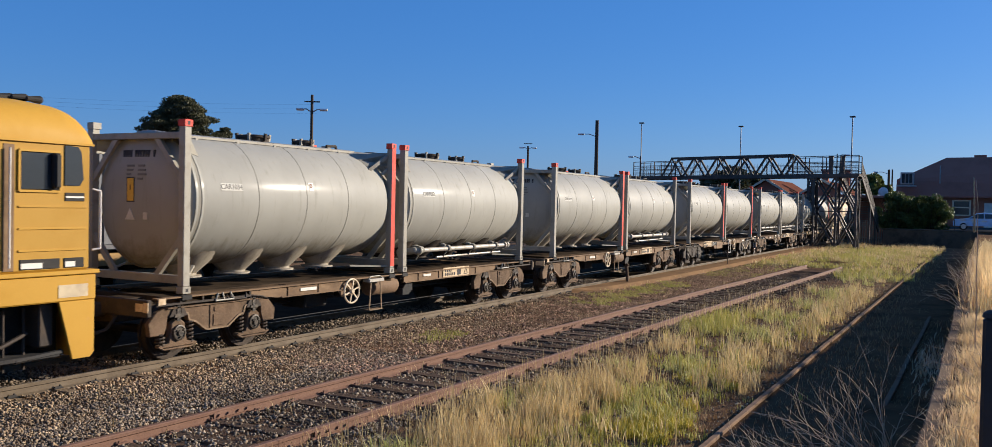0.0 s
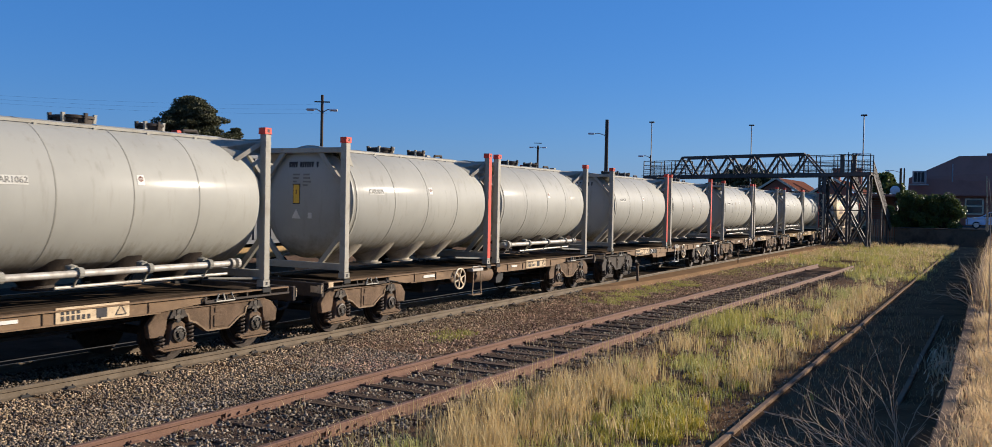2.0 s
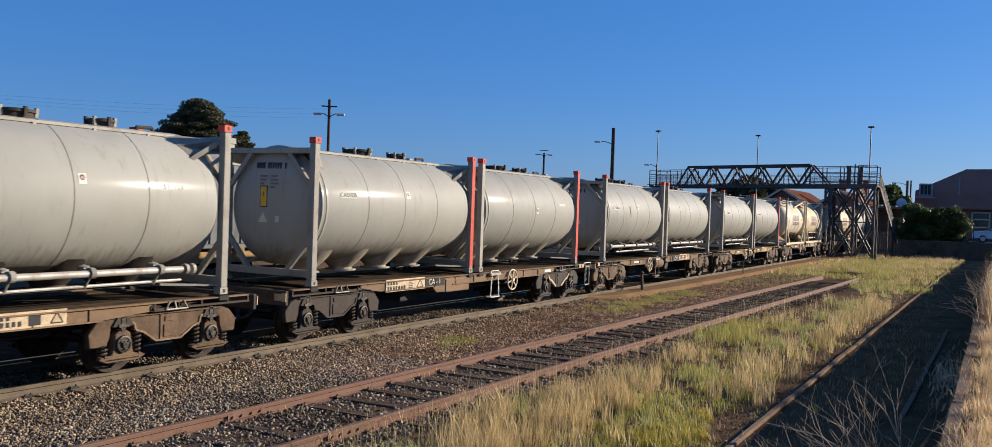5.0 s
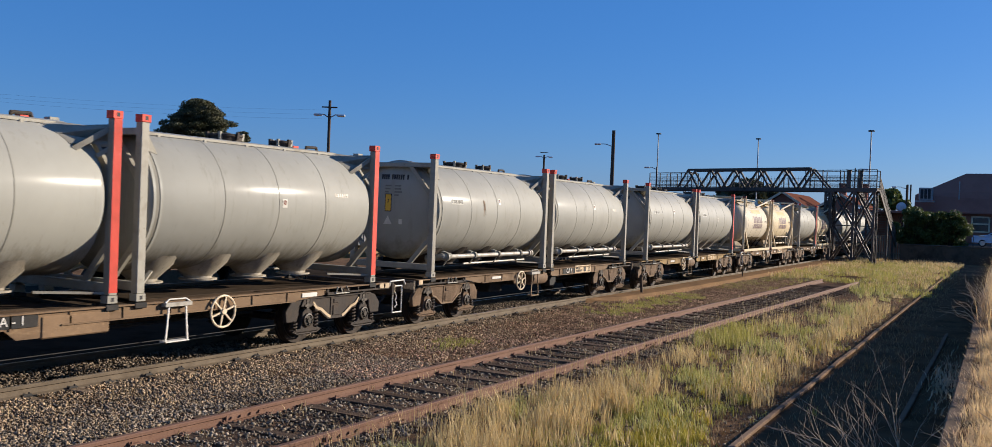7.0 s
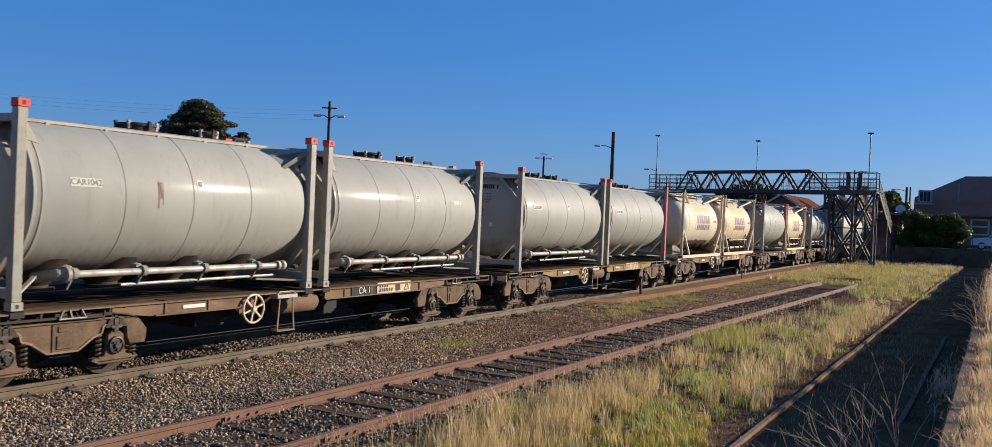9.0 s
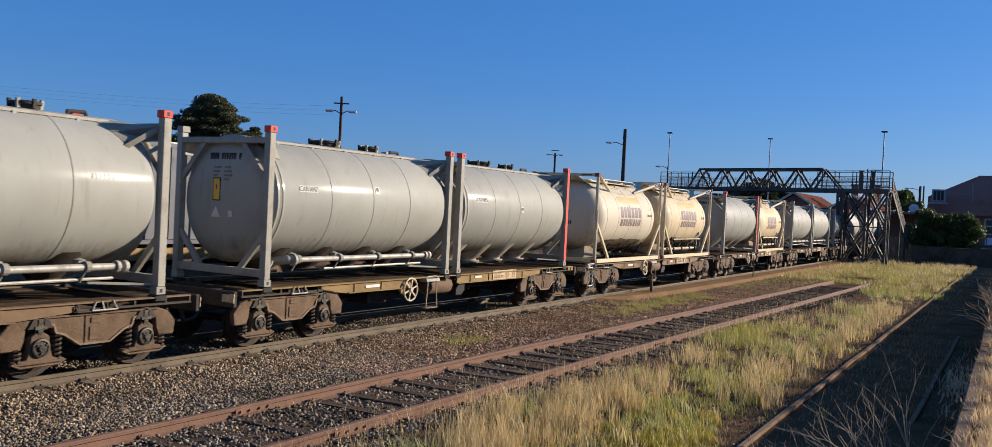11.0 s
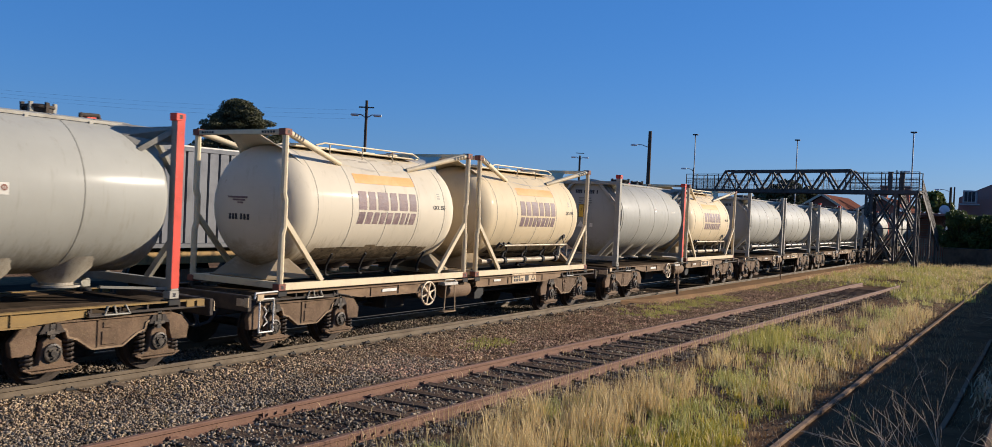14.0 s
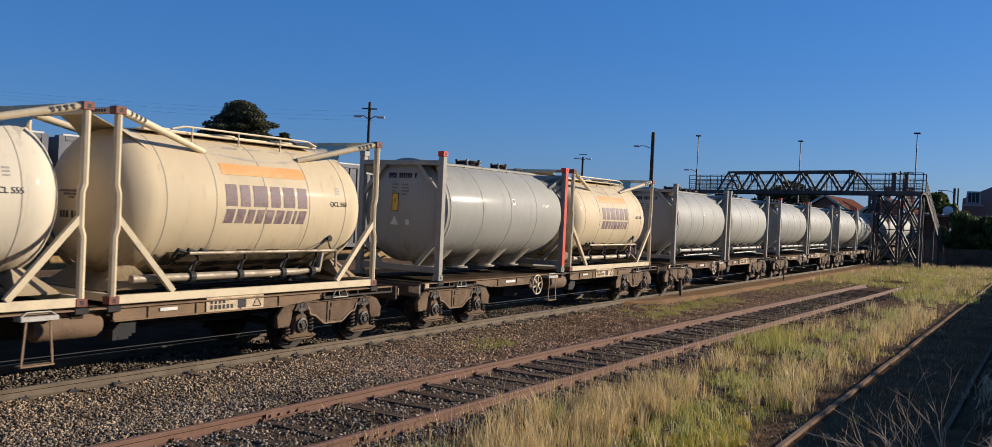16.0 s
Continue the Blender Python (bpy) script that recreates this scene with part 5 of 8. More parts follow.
def step_frame(parent, y, z0, z1, mat=None, w=0.46, x=1.25):
    """A shunter's step: a short platform with a hand loop, two flat hangers and a tread."""
    st = part("step", box(B(), (x - 0.16, y - 0.04, z1 - 0.02), (x + 0.03, y + w + 0.04, z1 + 0.05), 0.008), M["steel_pipe"], parent, "worn grey step platform")
    for q in (y, y + w - 0.02):
        part("hanger", bar(B(), (x, q + (0.05 if q == y else -0.05), z1), (x, q, z0), 0.028, 0.02), mat or M["bogie_rib"], st)
    part("tread", box(B(), (x - 0.12, y - 0.02, z0 - 0.012), (x + 0.03, y + w, z0 + 0.012), 0.004), mat or M["bogie_rib"], st)
    bm = B()
    tube(bm, ((x, y - 0.03, z1 + 0.04), (x - 0.02, y + 0.06, z1 + 0.1), (x - 0.02, y + w - 0.06, z1 + 0.1), (x, y + w + 0.03, z1 + 0.04)), 0.013, 6)
    part("hand_loop", bm, mat or M["frame_grey"], st)


def end_step(parent, y):
    """A white tubular frame hung at the wagon's end, with a hand loop above."""
    bm = B()
    tube(bm, ((1.2, y, 0.4), (1.2, y, 0.98), (1.2, y + 0.33, 0.98), (1.2, y + 0.33, 0.4), (1.2, y, 0.4)), 0.015, 6)
    tube(bm, ((1.2, y - 0.12, 0.99), (1.2, y - 0.1, 1.09), (1.2, y + 0.4, 1.1), (1.2, y + 0.46, 1.0)), 0.016, 6)
    tube(bm, ((1.15, y + 0.15, 0.84), (1.15, y + 0.22, 0.74), (1.15, y + 0.17, 0.66), (1.15, y + 0.24, 0.56), (1.15, y + 0.15, 0.5)), 0.012, 6)
    part("end_step", bm, M["white_paint"], parent, "white tubular end step")


def flat_wagon(variant="a", dark=False, tint=False, front_step=False, coded=False):
    """A skeletal container flat wagon for two 20-foot units; the origin lies at rail height below the first unit's near end."""
    w = thing("flat_wagon", "grimy brown skeletal container flat wagon", "rail wagon", "wagons of the train")
    Y0, Y1 = -0.62, 13.06
    bm = B()
    box(bm, (-0.28, Y0, 0.62), (0.28, Y1, 1.0), 0.02)
    part("centre_sill", bm, M["wagon_deck"], w)
    for s in (-1, 1):
        bm = B()
        x = s * 1.17
        if variant == "a":
            sides = (((1.62, 0.95), (2.3, 0.86), (4.1, 0.86), (4.25, 0.72), (4.62, 0.72), (4.62, 1.06), (1.62, 1.06)),
                     ((6.5, 0.86), (10.0, 0.86), (10.9, 0.93), (10.9, 1.06), (6.5, 1.06)))
        else:
            sides = (((1.62, 0.95), (2.3, 0.86), (4.3, 0.86), (4.5, 0.70), (5.0, 0.70), (5.15, 0.86), (10.0, 0.86), (10.9, 0.93), (10.9, 1.06), (1.62, 1.06)),)
        for side in sides:
            plate(bm, [(x, a, b) for a, b in side], 0.02, (1, 0, 0))
        box(bm, (x - 0.07, Y0 + 0.1, 1.045), (x + 0.05, Y1 - 0.1, 1.07), 0.004)
        bar(bm, (x, 6.5 if variant == "a" else 5.15, 0.86), (x, 10.0, 0.86), 0.1, 0.02)
        bar(bm, (x, 2.4, 0.86), (x, 4.3, 0.86), 0.1, 0.02)
        for k in range(9):
            y = 2.6 + 0.9 * k
            if variant != "a" or not 4.5 < y < 6.5:
                bar(bm, (x + s * 0.02, y, 0.84), (x + s * 0.02, y, 1.04), 0.03, 0.02)
        part("side_sill", bm, M["wagon_ochre"] if tint else M["wagon"], w, "worn ochre side sill" if tint else "rust-brown side sill with worn paint")
        bm = B()
        for a, b in ((-0.52, 1.6), (10.92, 12.98)):
            bm = B()
            box(bm, (x - 0.03, a, 0.935), (x + 0.04, b, 0.97), 0.004)
            for y in (a + 0.03, a + 0.5, a + 0.98, b - 0.5, b - 0.03):
                bar(bm, (x + 0.02, y, 0.96), (x + 0.02, y, 1.05), 0.03)
            part("end_bracket", bm, M["bogie_dark"], w, "open bracket of dark bars over the bogie")
        for y in (0.72, 11.15):
            bm = B()
            pts = [(x + s * 0.06, y + p, q) for p, q in ((0.06, 1.07), (0.0, 0.94), (0.42, 0.94), (0.34, 1.07))]
            tube(bm, pts, 0.014, 6)
            bar(bm, (x + s * 0.06, y + 0.2, 0.94), (x + s * 0.06, y + 0.16, 1.07), 0.02)
            part("lashing_loop", bm, M["frame_grey"], w, "pale steel loop")
        for y in ((12.6, 12.8) if tint or dark else (-0.5,)):
            bm = B()
            box(bm, (x + s * 0.045, y, 0.96), (x + s * 0.06, y + 0.15, 1.065), 0.003)
            part("end_plate", bm, M["wagon_ochre"] if tint else M["board"], w)
    for y in (0.1, 0.8, 1.9, 3.2, 4.6, 5.95, 6.5, 7.9, 9.2, 10.4, 11.6, 12.35):
        bm = B()
        box(bm, (-1.15, y - 0.1, 0.93), (1.15, y + 0.1, 1.03), 0.008)
        part("cross_bearer", bm, M["wagon_deck"], w)
    for y in (1.3, 4.0, 8.5, 11.0):
        bm = B()
        for s in (-1, 1):
            bar(bm, (s * 0.3, y - 0.6, 1.035), (s * 1.1, y + 0.6, 1.035), 0.24, 0.02)
        part("deck_brace", bm, M["wagon_deck"], w)
    bm = B()
    box(bm, (-0.62, 0.6, 1.03), (0.62, 5.5, 1.055), 0.004)
    box(bm, (-0.62, 6.9, 1.03), (0.62, 11.9, 1.055), 0.004)
    part("deck_plate", bm, M["wagon_deck"], w)
    for s in (-1, 1):
        for a, b in ((0.35, 2.7), (2.78, 5.7), (6.75, 9.3), (9.38, 12.1)):
            bm = box(B(), (min(s * 0.72, s * 1.1), a, 1.034), (max(s * 0.72, s * 1.1), b, 1.058), 0.004)
            part("deck_edge", bm, M["deck_edge"], w, "scuffed brown deck edge plate")
    for y in (0.0, BOX_L - 0.178, BOX_L + GAP, 2 * BOX_L + GAP - 0.178):
        for s in (-1, 1):
            bm = B()
            box(bm, (s * 1.138 - 0.11, y - 0.02, 1.0), (s * 1.138 + 0.095, y + 0.2, 1.085), 0.008)
            rod(bm, (s * 1.138, y + 0.089, 1.08), (s * 1.138, y + 0.089, 1.104), 0.05, seg=8)
            part("twist_lock", bm, M["black"], w)
    for y, d in ((Y0, -1), (Y1, 1)):
        bm = B()
        box(bm, (-1.22, min(y, y + d * 0.09), 0.78), (1.22, max(y, y + d * 0.09), 1.06), 0.015)
        part("headstock", bm, M["bogie_dark"], w)
        bm = B()
        box(bm, (-0.13, min(y, y + d * 0.42), 0.72), (0.13, max(y, y + d * 0.42), 0.96), 0.03)
        box(bm, (-0.2, min(y + d * 0.36, y + d * 0.5), 0.68), (0.1, max(y + d * 0.36, y + d * 0.5), 1.0), 0.03)
        part("coupler", bm, M["bogie_dark"], w, "knuckle coupler")
        bm = B()
        tube(bm, ((0.45, y, 0.8), (0.45, y + d * 0.25, 0.55), (0.4, y + d * 0.42, 0.5), (0.36, y + d * 0.5, 0.7)), 0.03, 6)
        part("brake_hose", bm, M["tyre"], w)
        bm = B()
        box(bm, (0.95, y + d * 0.09 - 0.008, 0.87), (1.12, y + d * 0.09 + 0.008, 1.0))
        box(bm, (1.13, y + d * 0.09 - 0.008, 0.86), (1.235, y + d * 0.09 + 0.008, 1.02))
        part("end_plate", bm, M["board"], w)
    bogie(w, 0.85, M["bogie_dark"] if dark else M["bogie"])
    bogie(w, 11.28, M["bogie_dark"] if dark else M["bogie"], dark)
    if front_step:
        end_step(w, -0.42)
    # brake equipment in the middle
    if variant == "a":
        handwheel(w, 4.5, 0.82)
        step_frame(w, 5.1, 0.36, 0.98)
        bm = B()
        lathe(bm, ((5.32, 0.0), (5.34, 0.14), (5.4, 0.19), (6.3, 0.19), (6.38, 0.14), (6.4, 0.0)), 18, "y", (0.99, 0, 0.82))
        part("air_reservoir", bm, M["bogie"], w, "brown cylindrical air reservoir", True)
        for k in range(6):
            bm = box(B(), (0.92 + 0.03 * k, 6.52 + 0.03 * k, 0.56 + 0.04 * (k % 3)), (1.14, 6.62 + 0.06 * k, 0.72 + 0.03 * k), 0.01)
            part("brake_valve", bm, M["black"], w)
        bm = B()
        box(bm, (1.186, 8.18, 0.87), (1.2, 9.42, 1.10), 0.003)
        b = part("data_board", bm, M["board"], w, "cream data board with dark marks")
        ink = M["ink"] if not tint else M["ochre"]
        for z, n in ((1.03, 4), (0.94, 6)):
            for k in range(n):
                bm = B()
                box(bm, (1.199, 8.26 + 0.085 * k, z - 0.035), (1.204, 8.31 + 0.085 * k, z + 0.035))
                part("board_mark", bm, ink, b)
        tri = ((1.202, 9.17, 0.91), (1.202, 9.36, 0.91), (1.202, 9.265, 1.06))
        bm = B()
        for a, q in zip(tri, tri[1:] + tri[:1]):
            bar(bm, a, q, 0.005, 0.016)
        part("board_triangle", bm, ink, b)
        bm = B()
        box(bm, (1.199, 8.84, 0.9), (1.204, 9.02, 1.06))
        part("board_mark", bm, ink, b)
        bm = B()
        box(bm, (1.182, 2.95, 0.93), (1.196, 3.42, 0.99))
        part("label_strip", bm, M["white_paint"], w)
        if coded:
            b = part("code_strip", box(B(), (1.182, 7.32, 0.87), (1.198, 8.15, 1.055)), M["black"], w, "black strip lettered in white")
            words("CA 1", 0.19, M["white_paint"], b, 7.74, 0.963, 1.198, 0.963)
        else:
            part("label_strip", box(B(), (1.182, 7.3, 0.95), (1.196, 7.62, 1.0)), M["white_paint"], w)
    else:
        handwheel(w, 8.16, 0.82, r=0.27)
        step_frame(w, 6.95, 0.42, 1.0, M["white_paint"])
        bm = B()
        box(bm, (0.6, 4.85, 0.68), (1.2, 5.95, 1.0), 0.02)
        part("battery_box", bm, M["wagon"], w, "brown steel equipment box")
        bm = B()
        box(bm, (1.182, 3.97, 0.87), (1.2, 4.8, 1.055))
        b = part("code_strip", bm, M["black"], w, "black strip lettered in white")
        t = words("CA - 1", 0.185, M["white_paint"], b, 4.36, 0.963, 1.2, 0.963)
        t.data.extrude = 0.003
        bm = B()
        box(bm, (1.182, 2.45, 0.83), (1.203, 3.95, 1.1), 0.003)
        b = part("data_board", bm, M["board"], w, "worn cream data board with dark marks")
        for z, k0 in ((1.02, 4), (0.91, 7)):
            for k in range(k0):
                bm = B()
                box(bm, (1.202, 2.5 + 0.1 * k, z - 0.04), (1.207, 2.565 + 0.1 * k, z + 0.04))
                part("board_mark", bm, M["ink"], b)
        for k in range(5):
            bm = B()
            box(bm, (1.202, 3.3, 0.88 + 0.04 * k), (1.207, 3.48 - 0.03 * (k % 2), 0.895 + 0.04 * k))
            part("board_mark", bm, M["ink"], b)
        tri = ((1.205, 3.62, 0.88), (1.205, 3.88, 0.88), (1.205, 3.75, 1.05))
        bm = B()
        for a, q in zip(tri, tri[1:] + tri[:1]):
            bar(bm, a, q, 0.005, 0.018)
        part("board_triangle", bm, M["ink"], b)
        bm = B()
        box(bm, (1.182, 10.2, 0.92), (1.196, 10.62, 1.0))
        part("label_strip", bm, M["white_paint"], w)
        end_step(w, 13.12)
    bm = B()
    tube(bm, ((1.0, 1.2, 0.9), (1.18, 1.5, 0.98), (1.2, 1.9, 0.92), (1.1, 2.2, 0.84)), 0.014, 6)
    tube(bm, ((1.2, 1.0, 1.02), (1.22, 1.02, 0.93), (1.22, 1.45, 0.93), (1.2, 1.47, 1.02)), 0.014, 6)
    tube(bm, ((1.2, 10.9, 1.02), (1.22, 10.92, 0.93), (1.22, 11.4, 0.93), (1.2, 11.42, 1.02)), 0.014, 6)
    part("hand_rail", bm, M["bogie_dark"], w)
    bm = B()
    rod(bm, (0.4, 2.4, 0.62), (0.4, 9.7, 0.62), 0.03, seg=6)
    rod(bm, (1.0, 2.4, 0.42), (1.0, 9.7, 0.42), 0.009, seg=6)
    box(bm, (0.1, 3.6, 0.5), (0.75, 4.3, 0.85), 0.03)
    part("brake_rigging", bm, M["black"], w)
    return w


def locomotive():
    """The trailing cab end and hood of a yellow diesel locomotive. Origin at rail height, at its trailing end; it runs towards -y."""
    lo = thing("locomotive", "yellow diesel locomotive with a boxy cab end", "locomotive")
    H = 1.45
    Z = lambda v: v - RAIL_Z
    bm = B()
    # cab box, and over it a roof whose section sweeps along y and rounds down into a brow
    box(bm, (-H, -2.0, Z(1.82)), (H, -0.04, Z(3.66)), 0.03)
    cab = part("cab", bm, M["yellow"], lo, "yellow cab with panel ribs")
    bm = B()
    half = ((1.47, 3.62), (1.47, 3.72), (1.44, 3.82), (1.36, 3.98), (1.24, 4.09), (1.05, 4.17), (0.7, 4.23), (0.3, 4.26))
    sect = half + tuple((-a, b) for a, b in half[::-1])
    ys = ((-2.0, 0.0), (-1.2, 0.0), (-0.7, 0.01), (-0.42, 0.045), (-0.24, 0.12), (-0.13, 0.25), (-0.05, 0.42), (0.0, 0.66), (0.02, 0.9))
    rings = [[bm.verts.new((a * (1 - 0.05 * k * k), y, Z(3.62 + (b - 3.62) * (1 - k)))) for a, b in sect] for y, k in ys]
    for a, b in zip(rings, rings[1:]):
        for i in range(len(a) - 1):
            bm.faces.new((a[i], a[i + 1], b[i + 1], b[i]))
        bm.faces.new((a[-1], a[0], b[0], b[-1]))
    bm.faces.new(rings[0])
    bm.faces.new(rings[-1][::-1])
    bmesh.ops.recalc_face_normals(bm, faces=bm.faces)
    part("roof", bm, M["yellow"], lo, "yellow roof rounding down into a brow", True)
    for s in (-1, 1):
        x = s * H
        bm = B()
        box(bm, (x - 0.015, -1.12, Z(2.95)), (x + 0.015, -0.55, Z(3.46)), 0.01)
        g = part("side_window", bm, M["glass"], cab, "dark cab side window")
        bm = B()
        for a, b in (((-1.14, 2.93), (-0.53, 2.93)), ((-1.14, 3.48), (-0.53, 3.48)), ((-1.14, 2.93), (-1.14, 3.48)), ((-0.53, 2.93), (-0.53, 3.48))):
            bar(bm, (x + s * 0.012, a[0], Z(a[1])), (x + s * 0.012, b[0], Z(b[1])), 0.03, 0.03)
        part("window_frame", bm, M["yellow"], cab)
        bm = B()
        box(bm, (x + s * 0.02 - 0.02, -0.68, Z(2.97)), (x + s * 0.1 + 0.02, -0.57, Z(3.46)), 0.03)
        part("mirror", bm, M["black"], cab, "black wind deflector")
        bm = B()
        plate(bm, [(x, a, Z(b)) for a, b in ((-0.46, 3.02), (-0.22, 3.02), (-0.16, 3.12), (-0.2, 3.5), (-0.25, 3.57), (-0.46, 3.58))], 0.03, (1, 0, 0))
        part("quarter_window", bm, M["glass"], cab)
        bm = B()
        box(bm, (x - 0.012, -0.45, Z(2.8)), (x + 0.012, -0.14, Z(2.92)), 0.005)
        q = part("vent", bm, M["black"], cab)
        bm = B()
        box(bm, (x + s * 0.004 - 0.012, -0.44, Z(2.845)), (x + s * 0.004 + 0.012, -0.15, Z(2.87)))
        part("vent_bar", bm, M["white_paint"], q)
        for z in (2.12, 2.42, 2.72):
            bm = B()
            bar(bm, (x + s * 0.006, -1.14, Z(z)), (x + s * 0.006, -0.1, Z(z)), 0.02, 0.025)
            part("panel_rib", bm, M["yellow"], cab)
        for a, b in ((-1.12, -0.52), (-0.46, -0.14)):
            bm = B()
            box(bm, (x - 0.012, a, Z(1.86)), (x + 0.012, b, Z(2.0)), 0.005)
            q = part("kick_slot", bm, M["black"], cab)
            bm = B()
            box(bm, (x + s * 0.002 - 0.012, a + 0.02, Z(1.875)), (x + s * 0.002 + 0.012, a + (b - a) * 0.55, Z(1.95)))
            part("slot_plate", bm, M["white_paint"], q)
        bm = B()
        bar(bm, (x + s * 0.03, -2.0, Z(3.61)), (x + s * 0.012, -0.0, Z(3.61)), 0.03, 0.03)
        part("gutter", bm, M["yellow"], cab)
        bm = B()
        tube(bm, ((x, -0.0, Z(2.1)), (x + s * 0.04, 0.1, Z(2.12)), (x + s * 0.04, 0.1, Z(2.95)), (x, 0.0, Z(2.98))), 0.016, 6)
        part("grab_rail", bm, M["white_paint"], lo, "white upright grab rail")
        bm = B()
        rod(bm, (x + s * 0.06, -1.3, Z(1.9)), (x + s * 0.06, -1.3, Z(3.5)), 0.014, seg=6)
        part("door_rail", bm, M["white_paint"], lo)
        bm = B()
        box(bm, (x - 0.05, -1.36, Z(1.85)), (x + 0.008, -1.2, Z(3.55)), 0.005)
        part("door_recess", bm, M["wagon"], lo)
    bm = B()
    box(bm, (-0.7, -0.04, Z(2.9)), (-0.1, -0.02, Z(3.5)), 0.01)
    box(bm, (0.1, -0.04, Z(2.9)), (0.7, -0.02, Z(3.5)), 0.01)
    part("end_window", bm, M["glass"], lo)
    bm = B()
    box(bm, (-H - 0.02, -15.0, Z(1.38)), (H + 0.02, 0.06, Z(1.76)), 0.02)
    box(bm, (-H - 0.05, -15.0, Z(1.76)), (H + 0.05, 0.1, Z(1.82)), 0.01)
    sill = part("sill", bm, M["yellow"], lo)
    for s in (-1, 1):
        bm = B()
        box(bm, (s * (H + 0.02) - 0.006, -0.55, Z(1.44)), (s * (H + 0.02) + 0.006, -0.08, Z(1.62)))
        part("patch", bm, M["frame_cream"], sill, "pale rectangular patch")
    bm = B()
    box(bm, (-1.2, -14.8, Z(1.82)), (1.2, -2.0, Z(3.9)), 0.08)
    hood = part("hood", bm, M["yellow"], lo, "long yellow engine hood")
    for k in range(8):
        for s in (-1, 1):
            bm = B()
            box(bm, (s * 1.2 - 0.015, -3.6 - 1.4 * k, Z(2.0)), (s * 1.2 + 0.015, -2.3 - 1.4 * k, Z(3.5)), 0.01)
            part("hood_door", bm, M["yellow"], hood)
    bm = B()
    box(bm, (0.0, -0.98, Z(4.2)), (0.75, -0.85, Z(4.27)), 0.01)
    bracket = part("horn_bracket", bm, M["black"], lo, "black bracket with air horns")
    for k in range(5):
        bm = B()
        lathe(bm, ((-0.2, 0.0), (-0.2, 0.035), (0.0, 0.06), (0.03, 0.045), (0.03, 0.0)), 12, "y", (0.05 + 0.15 * k, -0.82 + 0.13 * k, Z(4.31 + 0.012 * (k % 2) - 0.012 * k)))
        part("air_horn", bm, M["black"], bracket)
    bm = B()
    box(bm, (0.35, -0.2, Z(4.1)), (0.6, -0.06, Z(4.19)), 0.01)
    part("antenna", bm, M["galv"], lo)
    bm = B()
    for s in (-1, 1):
        plate(bm, [(s * (H - 0.02), a, Z(b)) for a, b in ((-0.52, 1.38), (0.04, 1.38), (0.04, 0.62), (-0.02, 0.55), (-0.3, 0.55))], 0.05, (1, 0, 0))
    plate(bm, ((-H, 0.02, Z(1.38)), (H, 0.02, Z(1.38)), (H, 0.02, Z(0.62)), (H - 0.3, 0.02, Z(0.52)), (-H + 0.3, 0.02, Z(0.52)), (-H, 0.02, Z(0.62))), 0.05, (0, 1, 0))
    part("pilot", bm, M["yellow"], lo, "yellow pilot plate")
    bm = B()
    box(bm, (-1.15, -1.7, Z(0.5)), (0.85, -0.12, Z(1.36)), 0.03)
    part("draft_gear", bm, M["black"], lo, "black steel gear behind the pilot")
    bm = B()
    for a in (-1.5, -1.15, -0.85):
        rod(bm, (1.15, a, Z(0.45)), (1.15, a, Z(1.3)), 0.02, seg=6)
    tube(bm, ((1.1, -1.6, Z(0.9)), (1.18, -1.2, Z(0.8)), (1.15, -0.8, Z(0.95))), 0.03, 6)
    part("air_piping", bm, M["bogie_dark"], lo, "dark pipes and hoses behind the pilot")
    bm = B()
    box(bm, (0.9, -0.72, Z(0.75)), (1.3, -0.5, Z(1.36)), 0.02)
    part("sandbox", bm, M["bogie_dark"], lo)
    bm = B()
    tube(bm, ((1.35, -1.1, Z(0.62)), (1.35, -0.4, Z(0.66))), 0.04, 6)
    box(bm, (0.9, -1.4, Z(0.6)), (1.38, -0.45, Z(0.66)), 0.01)
    part("step", bm, M["black"], lo)
    for y in (-3.2, -11.6):
        bm = B()
        for s in (-1, 1):
            plate(bm, [(s * 1.05, a, b) for a, b in ((-2.0, 0.45), (2.0, 0.45), (2.1, 0.75), (1.7, 0.95), (-1.7, 0.95), (-2.1, 0.75))], 0.14, (1, 0, 0))
            for k in (-1.6, 0, 1.6):
                box(bm, (s * 1.12 - 0.1, k - 0.18, 0.32), (s * 1.12 + 0.1, k + 0.18, 0.68), 0.03)
        box(bm, (-1.0, -0.3, 0.5), (1.0, 0.3, 1.15))
        bg = part("bogie", bm, M["black"], lo, "black three-axle bogie")
        bg.location = (0, y, 0)
        for k in (-1.6, 0, 1.6):
            bm = B()
            for s in (-1, 1):
                x = s * 0.835
                lathe(bm, ((x - s * 0.075, 0.0), (x - s * 0.075, 0.53), (x - s * 0.04, 0.53), (x - s * 0.03, 0.505), (x + s * 0.06, 0.5), (x + s * 0.06, 0.0)), 24, "x")
            rod(bm, (-1.0, 0, 0), (1.0, 0, 0), 0.08, seg=10)
            ws = part("wheelset", bm, M["wheel"], bg, smooth=True)
            ws.location = (0, k, 0.505)
            TURNING.append((ws, (0, k, 0.505)))
    bm = B()
    box(bm, (-1.2, -9.2, 0.35), (1.2, -5.6, 1.15), 0.1)
    part("fuel_tank", bm, M["black"], lo)
    bm = B()
    box(bm, (-0.13, 0.0, 0.72), (0.13, 0.55, 0.96), 0.03)
    part("coupler", bm, M["bogie_dark"], lo)
    return lo


